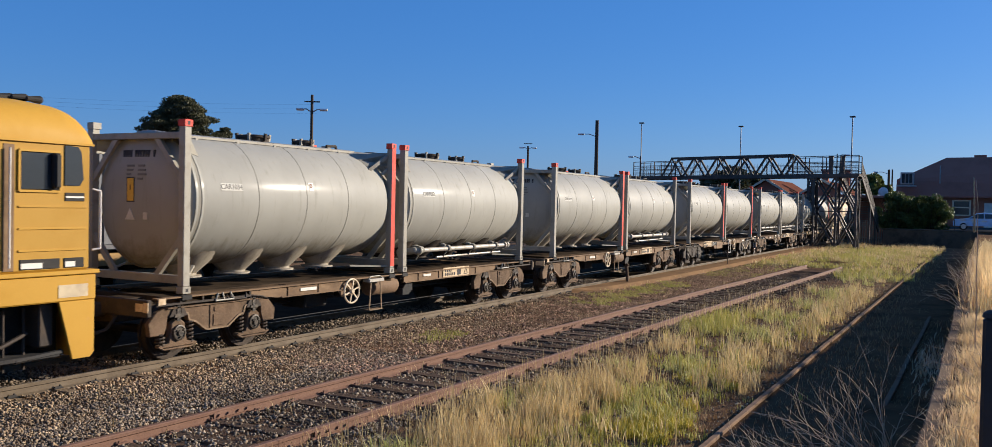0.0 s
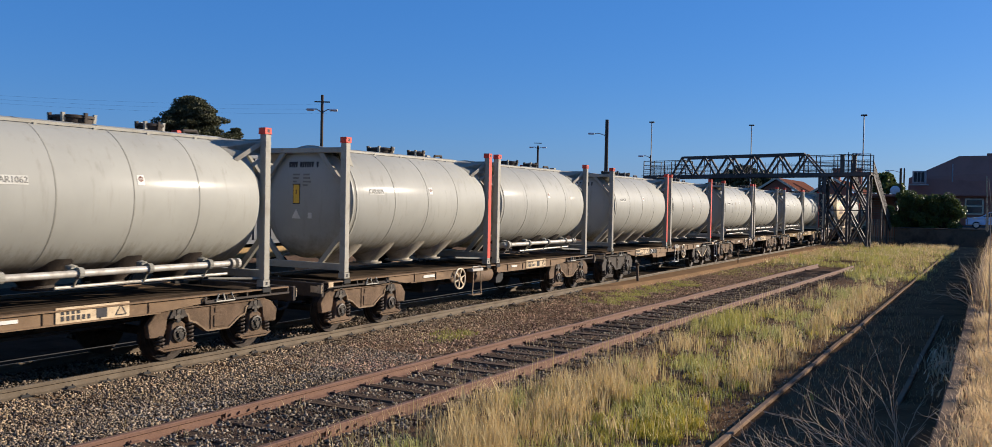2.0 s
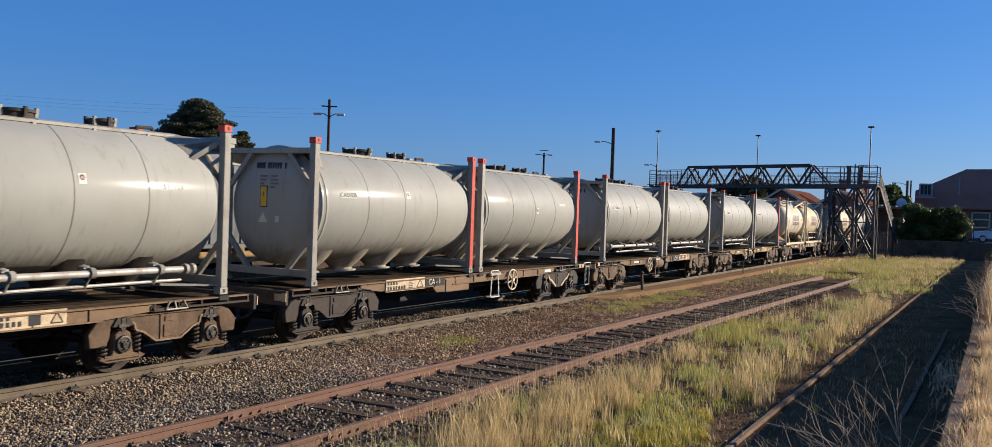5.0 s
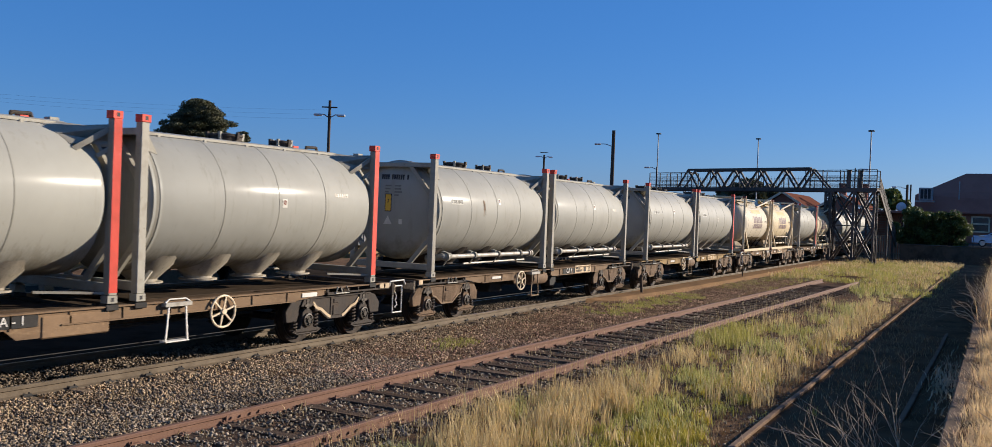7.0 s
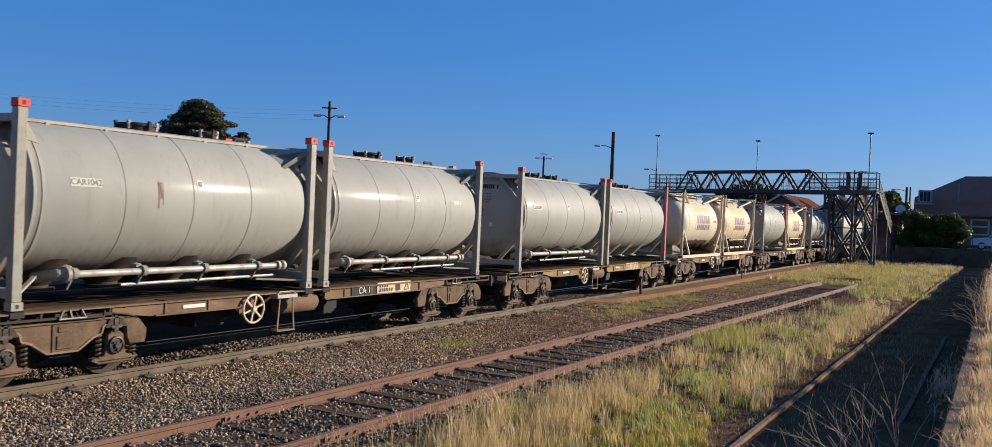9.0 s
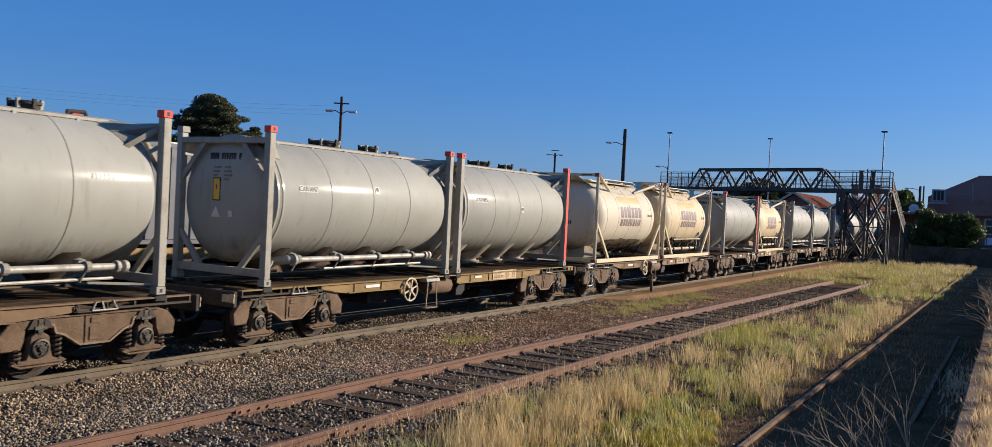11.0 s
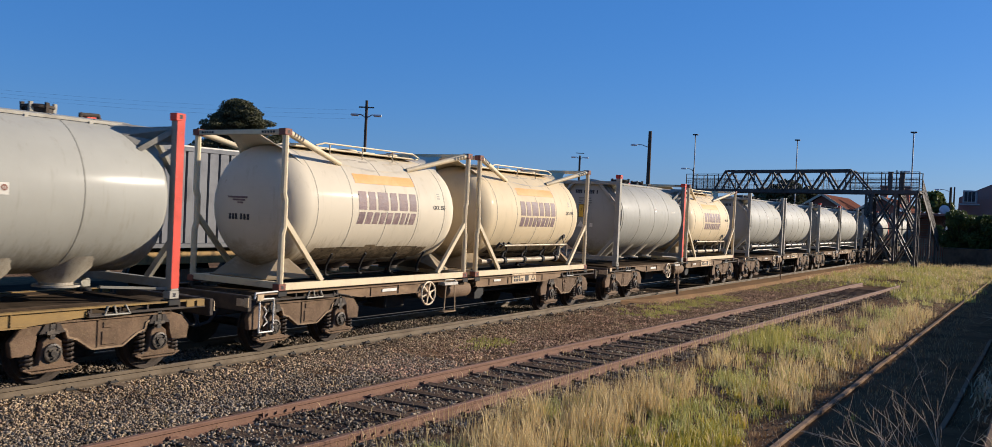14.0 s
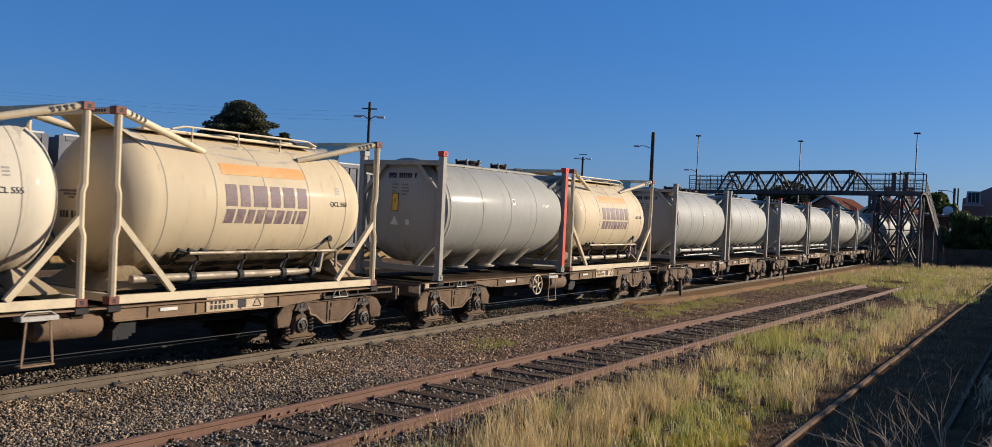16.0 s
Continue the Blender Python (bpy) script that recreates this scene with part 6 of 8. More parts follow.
def put_train():
    """Builds each kind once, copies it along the train, and remembers where each starts."""
    lo = locomotive()
    MOVING.append((lo, (XC, 8.62, RAIL_Z)))
    g = "grey steel tank container, "
    kinds = {
        "cone_red": grey_tank((1, 2), False, label=g + "one corner post painted red"),
        "cone_car": grey_tank((1, 2), False, "CAR1079", label=g + "red post and white number sticker"),
        "pipe_first": grey_tank((1, 1), True, "CAR1062", label=g + "number sticker and discharge pipe"),
        "cone_first": grey_tank((1, 2), False, "CAR1034", label=g + "red post, number sticker and scuffs"),
        "pipe_fifth": grey_tank((1, 1), True, "CAR1047", label=g + "number sticker, red castings and pipe"),
        "cone_fifth": grey_tank((1, 2), False, "CAR1003", low=True, label=g + "red post, number and warning stickers"),
        "cone_low": grey_tank((1, 2), False, low=True, label=g + "red post and a low warning sticker"),
        "cone_third": grey_tank((1, 2), False, "CAR1038", label=g + "red post and number sticker"),
        "pipe": grey_tank((1, 1), True, label=g + "with a discharge pipe and red castings"),
        "pipe_plain": grey_tank((0, 0), True, label=g + "with a discharge pipe along its foot"),
        "pipe_car": grey_tank((1, 1), True, "CAR1042", True, label=g + "white number sticker and rust streak"),
        "cone_plain": grey_tank((0, 1), False, label=g + "dusty, with discharge cones below"),
        "cem_a": cement_tank(False, "white", "QCL 555", "cream powder tank container with purple and orange sign"),
        "cem_b": cement_tank(True, "cream", "QCL 558", "yellowish cream powder tank container with valves and pipes"),
    }
    plan = (("cone_first", "pipe_first", "a", 0), ("cone_car", "pipe", "a", 0), ("cone_third", "cone_low", "b", 1), ("pipe_car", "pipe", "a", 3), ("pipe_fifth", "cone_fifth", "a", 1),
            ("cem_a", "cem_b", "a", 2), ("cone_red", "cem_b", "a", 0), ("pipe_plain", "pipe_plain", "a", 0), ("pipe", "pipe_plain", "a", 0),
            ("cone_plain", "cone_red", "a", 0), ("pipe_plain", "pipe", "a", 0), ("cone_plain", "pipe", "a", 0))
    wagons = {("a", 0): flat_wagon("a"), ("b", 1): flat_wagon("b", True), ("a", 1): flat_wagon("a", False, True), ("a", 2): flat_wagon("a", front_step=True), ("a", 3): flat_wagon("a", coded=True)}
    used = set()

    def take(kind, source, place):
        m = pose(*place)
        if kind in used:
            ob = copy_thing(source, m)
            kids = ob.children_recursive
            TURNING.extend((k, tuple(k.location)) for k in kids if k.name.startswith("wheelset"))
        else:
            ob = source
            used.add(kind)
        MOVING.append((ob, place))

    for i, (a, b, v, d) in enumerate(plan):
        y = FIRST + PITCH * i
        take((v, d), wagons[(v, d)], (XC, y, RAIL_Z))
        take(a, kinds[a], (XC, y, DECK))
        take(b, kinds[b], (XC, y + BOX_L + GAP, DECK))


put_train()


# ---- the footbridge ----
def lattice(bm, a, b, c, d, k, w):
    """Crossed bars in k bays between the lines a-b and c-d."""
    a, b, c, d = map(Vector, (a, b, c, d))
    for i in range(k):
        p, q = a.lerp(b, i / k), a.lerp(b, (i + 1) / k)
        r, s = c.lerp(d, i / k), c.lerp(d, (i + 1) / k)
        bar(bm, p, s, w)
        bar(bm, q, r, w)


def footbridge():
    fb = thing("footbridge", "dark grey riveted steel lattice footbridge over the tracks", "footbridge")
    # deck line from the far side of the tracks to the stair head
    L0, R0 = Vector((-27.9, 77.5, 5.47)), Vector((-8.2, 72.0, 5.58))
    along = (R0 - L0).normalized()
    across = Vector((0, 1, 0))      # away from the camera
    W = 1.9
    bm = B()
    for o in (0.0, W):
        bar(bm, L0 + across * o, R0 + across * o, 0.14, 0.3)
    part("deck_beam", bm, M["bridge"], fb)
    bm = B()
    n = 26
    for i in range(n + 1):
        q = L0.lerp(R0, i / n)
        bar(bm, q, q + across * W, 0.1, 0.12)
    part("deck_joists", bm, M["bridge"], fb)
    bm = B()
    bar(bm, L0 + across * W / 2 + Vector((0, 0, 0.12)), R0 + across * W / 2 + Vector((0, 0, 0.12)), W, 0.06)
    part("deck", bm, M["concrete"], fb)
    t0, t1 = 0.197, 0.746                    # the truss stands between these parts of the deck
    top = Vector((0, 0, 1.66))
    for o in (0.0, W):
        a, b = L0.lerp(R0, t0) + across * o, L0.lerp(R0, t1) + across * o
        bm = B()
        bar(bm, a + top + along * 0.0, b + top, 0.22, 0.17)
        bar(bm, a - along * 1.1, a + top, 0.12)
        bar(bm, b + along * 1.5, b + top, 0.12)
        part("top_chord", bm, M["bridge"], fb)
        k = 5
        for i in range(k):
            p, q = a.lerp(b, i / k), a.lerp(b, (i + 1) / k)
            mid = (p + q) / 2
            bm = B()
            bar(bm, p + top, mid, 0.14)
            bar(bm, mid, q + top, 0.14)
            part("truss_diagonal", bm, M["bridge"], fb)
            bm = B()
            bar(bm, q, q + top, 0.06)
            part("truss_post", bm, M["bridge"], fb)
    for o in (0.0, W):
        for s0, s1, zt in ((0.0, t0 + 0.02, 1.42), (t1 - 0.02, 1.0, 1.5)):
            a, b = L0.lerp(R0, s0) + across * o, L0.lerp(R0, s1) + across * o
            bm = B()
            for z in (0.35, 0.7, 1.05, zt):
                bar(bm, a + Vector((0, 0, z)), b + Vector((0, 0, z)), 0.05)
            k = 4
            for i in range(k + 1):
                q = a.lerp(b, i / k)
                bar(bm, q, q + Vector((0, 0, zt)), 0.07)
            part("handrail", bm, M["bridge"], fb)
    # wire infill of the parapets
    bm = B()
    for o in (0.0, W):
        for i in range(90):
            q = L0.lerp(R0, i / 89) + across * o
            bar(bm, q, q + Vector((0, 0, 1.05)), 0.012)
        for z in (0.2, 0.5, 0.85):
            bar(bm, L0 + across * o + Vector((0, 0, z)), R0 + across * o + Vector((0, 0, z)), 0.02)
    part("parapet_mesh", bm, M["bridge"], fb)
    # trestles beside the main line
    def trestle(t):
        base = L0.lerp(R0, t)
        for o in (0.05, W - 0.05):
            p = base + across * o
            bm = B()
            bar(bm, (p.x, p.y, -0.05), p, 0.16)
            part("trestle_leg", bm, M["bridge"], fb)
        bm = B()
        lattice(bm, (base.x, base.y, 0.1), base, (base + across * W).xy.to_3d() + Vector((0, 0, 0.1)), base + across * W, 2, 0.06)
        part("trestle_brace", bm, M["bridge"], fb)
    ts = (0.808, 0.83, 0.917, 0.993)
    for t in ts:
        trestle(t)
    for s, e, k in ((0.808, 0.83, 8), (0.83, 0.917, 2), (0.917, 0.993, 2)):
        for o in (0.05, W - 0.05):
            a, b = L0.lerp(R0, s) + across * o, L0.lerp(R0, e) + across * o
            for i in range(k):
                z, z2 = 0.1 + (a.z - 0.1) * i / k, 0.1 + (a.z - 0.1) * (i + 1) / k
                part("trestle_brace", bar(B(), (a.x, a.y, z), (b.x, b.y, z2), 0.11), M["bridge"], fb)
                part("trestle_brace", bar(B(), (a.x, a.y, z2), (b.x, b.y, z), 0.11), M["bridge"], fb)
            for i in range(k + 1):
                z = 0.1 + (a.z - 0.1) * i / k
                part("trestle_tie", bar(B(), (a.x, a.y, z), (b.x, b.y, z), 0.07), M["bridge"], fb)
    trestle(0.0)
    # the stair runs away from the camera and down
    head = R0 + across * W
    foot = Vector((-8.0, 85.5, 1.2))
    for o in (0.0, 1.6):
        bm = B()
        d = Vector((-o, 0, 0))
        bar(bm, head + d, foot + d, 0.1, 0.28)
        for z in (0.55, 1.1):
            bar(bm, head + d + Vector((0, 0, z)), foot + d + Vector((0, 0, z)), 0.05)
        for i in range(13):
            q = head.lerp(foot, i / 12) + d
            bar(bm, q, q + Vector((0, 0, 1.1)), 0.05)
        for i in range(170):
            q = head.lerp(foot, i / 169) + d
            bar(bm, q, q + Vector((0, 0, 1.05)), 0.045, 0.02)
        part("stair_string", bm, M["bridge"], fb)
    bm = B()
    for i in range(22):
        q = head.lerp(foot, (i + 0.5) / 22)
        box(bm, (q.x - 1.6, q.y - 0.14, q.z - 0.02), (q.x, q.y + 0.14, q.z + 0.02))
    part("stair_treads", bm, M["concrete"], fb)
    for t in (0.45, 0.8):
        q = head.lerp(foot, t)
        for o in (0.0, -1.6):
            bm = B()
            bar(bm, (q.x + o, q.y, -0.05), (q.x + o, q.y, q.z), 0.14)
            part("stair_leg", bm, M["bridge"], fb)
    bm = B()
    for e in (0.895, 0.932):
        p = L0.lerp(R0, e) + across * (0.1 if e < 0.9 else 1.2)
        box(bm, (p.x - 0.15, p.y - 0.15, 5.5), (p.x + 0.15, p.y + 0.15, 7.02), 0.02)
        box(bm, (p.x - 0.2, p.y - 0.2, 7.02), (p.x + 0.2, p.y + 0.2, 7.1), 0.02)
    part("gate_pier", bm, M["bridge"], fb)
    return fb


footbridge()


# ---- masts, poles and wires ----
def street_mast(x, y, h, label="slender grey light mast with a flat lamp"):
    m = thing("light_mast", label, "light mast", "station light masts")
    bm = B()
    rod(bm, (0, 0, 0), (0, 0, h), 0.09, 0.06, seg=8)
    part("mast", bm, M["galv"], m)
    bm = B()
    box(bm, (-0.3, -0.2, h), (0.3, 0.2, h + 0.14), 0.03)
    part("lamp_head", bm, M["mesh_dark"], m)
    m.location = (x, y, -0.02)


street_mast(-36.5, 103.8, 12.93)
street_mast(-26.5, 112.0, 13.0)
street_mast(-12.05, 99.3, 12.6)


def timber_pole(x, y, h, r, lamps, label, lean=0.0, arm=1.4):
    p = thing("lamp_pole", label, "lamp pole", "timber poles")
    bm = B()
    rod(bm, (0, 0, 0), (lean, 0, h), r, r * 0.75, seg=10)
    part("pole", bm, M["pole_wood"], p)
    for s, z in lamps:
        bm = B()
        tube(bm, ((0, 0, z), (s * arm * 0.5, 0, z + 0.22), (s * arm, 0, z + 0.2)), 0.035, 6)
        part("lamp_arm", bm, M["galv"], p)
        bm = B()
        box(bm, (s * arm - 0.28, -0.14, z + 0.1), (s * arm + 0.28, 0.14, z + 0.26), 0.06)
        part("lamp_head", bm, M["lamp_glass"], p, "pale street lamp head")
    if len(lamps) == 2:
        bm = B()
        bar(bm, (-0.5, 0, lamps[0][1] + 0.7), (0.5, 0, lamps[0][1] + 0.7), 0.08)
        part("cross_arm", bm, M["pole_wood"], p)
    p.location = (x, y, -0.02)
    p.rotation_euler = (0, 0, radians(35))
    return p


timber_pole(-38.7, 45.8, 9.75, 0.12, ((-1, 8.6), (1, 8.6)), "dark timber pole with two lamp heads", arm=0.75)
timber_pole(-30.2, 74.1, 10.45, 0.2, ((-1, 9.0),), "dark timber pole with one lamp arm")
timber_pole(-49.1, 98.4, 10.0, 0.16, ((-1, 9.6), (1, 9.6)), "distant timber pole with two lamp heads", arm=0.8)
timber_pole(-9.9, 116.0, 7.9, 0.12, ((-1, 7.4),), "grey street light behind the footbridge", arm=1.6)
timber_pole(-12.7, 150.0, 9.4, 0.16, (), "distant timber power pole")
timber_pole(-14.3, 175.0, 10.5, 0.16, (), "distant timber power pole")
timber_pole(-31.0, 88.0, 8.1, 0.07, ((-1, 7.8),), "thin grey lamp behind the bridge", arm=1.0)
timber_pole(-12.2, 90.0, 8.3, 0.07, ((1, 8.0),), "thin grey lamp behind the bridge", arm=1.0)


def wire(a, b, sag, name="power_line"):
    cu = bpy.data.curves.new(name, "CURVE")
    cu.dimensions, cu.bevel_depth, cu.bevel_resolution = "3D", 0.003, 1
    sp = cu.splines.new("POLY")
    sp.points.add(12)
    for i in range(13):
        f = i / 12
        q = Vector(a).lerp(Vector(b), f) - Vector((0, 0, sag * 4 * f * (1 - f)))
        sp.points[i].co = (*q, 1)
    cu.materials.append(M["black"])
    tagged(new(name, cu), "thin black overhead power line", "power line", "overhead lines")


for k, z in enumerate((9.4, 9.1, 8.8)):
    wire((-38.7 + 0.2 * k, 45.8, z - 0.3), (-66 + k, 26, z + 0.4), 0.5)
    wire((-66 + k, 26, z + 0.4), (-95 + k, 0, z + 0.8), 0.5)


# ---- containers standing on the line behind ----
def shipping_container(y):
    c = thing("shipping_container", "dark grey corrugated shipping container with worn paint", "shipping container", "containers on the line behind")
    Lc, w, h = 6.058, 1.22, 2.52
    bm = B()
    steps = [(0.12, 0.0)]
    for i in range(16):
        yy = 0.36 + 0.345 * i
        steps += [(yy, 0.0), (yy + 0.012, 0.07), (yy + 0.062, 0.07), (yy + 0.075, 0.0)]
    steps.append((Lc - 0.12, 0.0))
    prev = None
    for yy, deep in steps:
        x = w - 0.02 - deep
        cur = (bm.verts.new((x, yy, 0.12)), bm.verts.new((x, yy, h - 0.08)))
        if prev:
            bm.faces.new((prev[0], cur[0], cur[1], prev[1]))
        prev = cur
    box(bm, (-w + 0.03, 0.05, 0.1), (w - 0.12, Lc - 0.05, h - 0.04))
    part("side_panel", bm, M["container"], c)
    bm = B()
    for yy in (0.0, Lc - 0.16):
        for s in (-1, 1):
            box(bm, (s * (w - 0.08) - 0.08, yy, 0), (s * (w - 0.08) + 0.08, yy + 0.16, h), 0.008)
    for z in (0.0, h - 0.11):
        for s in (-1, 1):
            box(bm, (s * (w - 0.05) - 0.05, 0.16, z), (s * (w - 0.05) + 0.05, Lc - 0.16, z + 0.11), 0.006)
    part("frame", bm, M["container"], c)
    bm = B()
    for i in range(22):
        box(bm, (-w + 0.1, 0.2 + i * 0.26, h - 0.05), (w - 0.1, 0.33 + i * 0.26, h - 0.02))
    part("roof", bm, M["tin"], c)
    # white strip: sunlight along the top edge put in as colour
    part("roof_edge", box(B(), (w - 0.06, 0.1, h - 0.01), (w - 0.005, Lc - 0.1, h + 0.035), 0.004), M["white_sign"], c, "white strip for the sunlit roof edge")
    part("placard", box(B(), (w - 0.022, 0.42, 1.22), (w - 0.012, 0.62, 1.42), 0.002), M["yellow_sign"], c, "square yellow placard")
    for yy in (0.6, 1.0):
        part("lifting_slot", box(B(), (w - 0.022, yy - 0.03, 2.16), (w - 0.012, yy + 0.03, 2.32), 0.002), M["ink"], c)
    c.location = (BACK, y, 1.6)
    return c


START = 5.12          # near end of the container behind the first wagons
first = shipping_container(START)
for k in (-1, 1, 2, 3):
    copy_thing(first, pose(BACK, START + 6.28 * k, 1.6))


def far_wagon(y):
    w = thing("container_wagon", "ochre and brown flat wagon under standing containers", "rail wagon", "wagons on the line behind")
    bm = B()
    for s in (-1, 1):
        box(bm, (s * 1.1 - 0.08, 0, 1.2), (s * 1.1 + 0.08, 12.6, 1.5), 0.01)
    box(bm, (-1.1, 0.0, 1.3), (1.1, 12.6, 1.45))
    for q in (0.2, 5.9, 6.5, 12.1):
        box(bm, (-1.25, q, 1.48), (1.25, q + 0.3, 1.62))
    part("underframe", bm, M["ochre"], w)
    for q in (1.6, 11.0):
        bg = part("bogie", box(B(), (-0.95, q - 0.2, 0.72), (0.95, q + 0.2, 1.0), 0.02), M["bogie_dark"], w)
        for s in (-1, 1):
            bm = B()
            plate(bm, [(s * 1.0, q + a, b) for a, b in ((-1.4, 0.75), (-0.5, 0.7), (-0.3, 0.5), (0.3, 0.5), (0.5, 0.7), (1.4, 0.75), (1.2, 1.05), (-1.2, 1.05))], 0.12, (1, 0, 0))
            part("side_frame", bm, M["bogie"], bg)
            for o in (-0.87, 0.87):
                bm = B()
                lathe(bm, ((s * 0.8, 0.0), (s * 0.8, 0.46), (s * 0.9, 0.46), (s * 0.9, 0.0)), 20, "x", (0, q + o, 0.76))
                part("wheel", bm, M["wheel"], bg)
    w.location = (BACK, y, 0.0)


for y in (-7.4, 5.15, 17.7):
    far_wagon(y)


# ---- buildings ----
def gable_roof(bm, x0, x1, y0, y1, z0, z1, over=0.4):
    """A gable roof whose ridge runs along y."""
    xm = (x0 + x1) / 2
    for s in (-1, 1):
        xe = x1 + over if s > 0 else x0 - over
        plate(bm, ((xm, y0 - over, z1), (xm, y1 + over, z1), (xe, y1 + over, z0 - 0.2), (xe, y0 - over, z0 - 0.2)), 0.12, (s * (z1 - z0), 0, abs(x1 - xm)))
    return bm


def station_building():
    b = thing("station_building", "red brick station building with terracotta gable roofs", "building")
    bm = B()
    box(bm, (-24.0, 96, -0.1), (-12.2, 112, 4.2))
    part("wall", bm, M["brick"], b)
    for x0, x1, y0, z in ((-22.6, -17.0, 95.2, 6.0), (-17.2, -11.6, 97.0, 5.95)):
        bm = B()
        gable_roof(bm, x0, x1, y0, y0 + 14, 4.2, z)
        part("roof", bm, M["terracotta"], b, "weathered terracotta tiled roof")
        bm = B()
        xm = (x0 + x1) / 2
        plate(bm, ((x0 + 0.2, y0, 4.0), (x1 - 0.2, y0, 4.0), (xm, y0, z - 0.15)), 0.1, (0, 1, 0))
        g = part("gable", bm, M["brick"], b)
        bm = B()
        for s in (-1, 1):
            bar(bm, (xm, y0 - 0.42, z + 0.02), (xm + s * ((x1 - x0) / 2 + 0.4), y0 - 0.42, 3.98), 0.06, 0.22)
        part("barge_board", bm, M["trim"], g)
    for x in (-15.3, -13.1):
        bm = B()
        box(bm, (x - 0.35, 104, 4), (x + 0.35, 104.7, 7.4), 0.02)
        box(bm, (x - 0.42, 103.9, 7.2), (x + 0.42, 104.8, 7.4), 0.02)
        part("chimney", bm, M["brick"], b)
    for k in range(3):
        bm = B()
        box(bm, (-22.5 + 3.4 * k, 95.9, 1.0), (-21.2 + 3.4 * k, 96.02, 2.9), 0.02)
        w = part("window", bm, M["glass"], b)
        bm = B()
        for e in (-0.06, 1.36):
            box(bm, (-22.5 + 3.4 * k + e - 0.06, 95.85, 0.95), (-22.5 + 3.4 * k + e + 0.06, 95.95, 2.95))
        part("frame", bm, M["trim"], w)
    return b


station_building()


def hall():
    b = thing("brick_hall", "long brick hall with a dark maroon hipped roof", "building")
    bm = B()
    box(bm, (-7.6, 106.0, 1.2), (32.0, 124.0, 4.9))
    part("wall", bm, M["brick"], b)
    bm = B()
    x0, x1, y0, y1 = -8.2, 33.0, 105.4, 125.0
    lo_, hi_ = 4.65, 8.85
    front = ((x0, y0, lo_), (x1, y0, lo_), (x1, y0 + 0.6, 6.4), (27.0, y0 + 2.6, hi_ + 0.3), (-3.5, y0 + 2.6, hi_), (x0, y0 + 0.6, 6.4))
    f = [bm.verts.new(q) for q in front]
    r_ = [bm.verts.new((q[0], y1 - (q[1] - y0), q[2])) for q in front]
    bm.faces.new(f)
    bm.faces.new(r_[::-1])
    for i in range(6):
        bm.faces.new((f[i], r_[i], r_[(i + 1) % 6], f[(i + 1) % 6]))
    bmesh.ops.recalc_face_normals(bm, faces=bm.faces)
    r = part("roof", bm, M["maroon"], b, "dark maroon steep roof")
    bm = B()
    box(bm, (x0, y0 - 0.1, lo_ - 0.12), (x1, y0 + 0.05, lo_ + 0.06))
    part("gutter", bm, M["maroon"], r)
    bm = B()
    box(bm, (-0.9, 108.5, 8.7), (0.3, 109.6, 9.15), 0.05)
    part("roof_vent", bm, M["maroon"], r)
    bm = B()
    rod(bm, (-4.0, 105.8, 6.0), (-4.0, 105.8, 7.9), 0.06, seg=8)
    part("flue", bm, M["galv"], r)
    bm = B()
    box(bm, (-7.7, 103.8, 5.8), (-6.4, 104.9, 7.1), 0.05)
    a = part("air_unit", bm, M["galv"], b, "grey boxy air-conditioning unit")
    bm = B()
    for x in (-7.4, -7.05, -6.7):
        box(bm, (x - 0.13, 103.74, 5.95), (x + 0.13, 103.8, 6.95), 0.02)
    part("air_grille", bm, M["mesh_dark"], a)
    bm = B()
    box(bm, (-8.0, 103.7, 5.6), (-6.2, 105.2, 5.75))
    part("unit_stand", bm, M["galv"], a)
    for x, w in ((-3.8, 0.9), (-1.9, 1.6), (4.0, 1.6)):
        bm = B()
        box(bm, (x - w / 2, 105.93, 2.75), (x + w / 2, 106.02, 4.2))
        g = part("window", bm, M["glass"], b)
        bm = B()
        for e in (-1, 1):
            box(bm, (x + e * w / 2 - 0.08, 105.86, 2.68), (x + e * w / 2 + 0.08, 105.95, 4.28), 0.01)
        for z in (2.68, 3.5, 4.22):
            box(bm, (x - w / 2, 105.86, z - 0.07), (x + w / 2, 105.95, z + 0.07), 0.01)
        part("frame", bm, M["trim"], g)
    bm = B()
    box(bm, (0.2, 105.9, 1.4), (2.9, 106.02, 4.0), 0.02)
    part("roller_door", bm, M["white_paint"], b)
    bm = B()
    box(bm, (-13.5, 100.0, 4.3), (-7.0, 106.0, 4.55), 0.03)
    part("verandah_roof", bm, M["maroon"], b)
    for x in (-13.2, -10.2, -7.3):
        bm = B()
        box(bm, (x - 0.08, 100.1, 0.0), (x + 0.08, 100.26, 4.3))
        part("verandah_post", bm, M["trim"], b)
    bm = B()
    box(bm, (-12.4, 103.0, -0.1), (-9.3, 106.0, 4.3))
    part("annexe", bm, M["brick"], b)
    bm = B()
    lathe(bm, ((0.0, 0.0), (0.02, 0.3), (0.1, 0.5), (0.12, 0.5), (0.04, 0.0)), 16, "y", (-9.3, 103.4, 5.0))
    part("satellite_dish", bm, M["lamp_glass"], b)
    return b


hall()


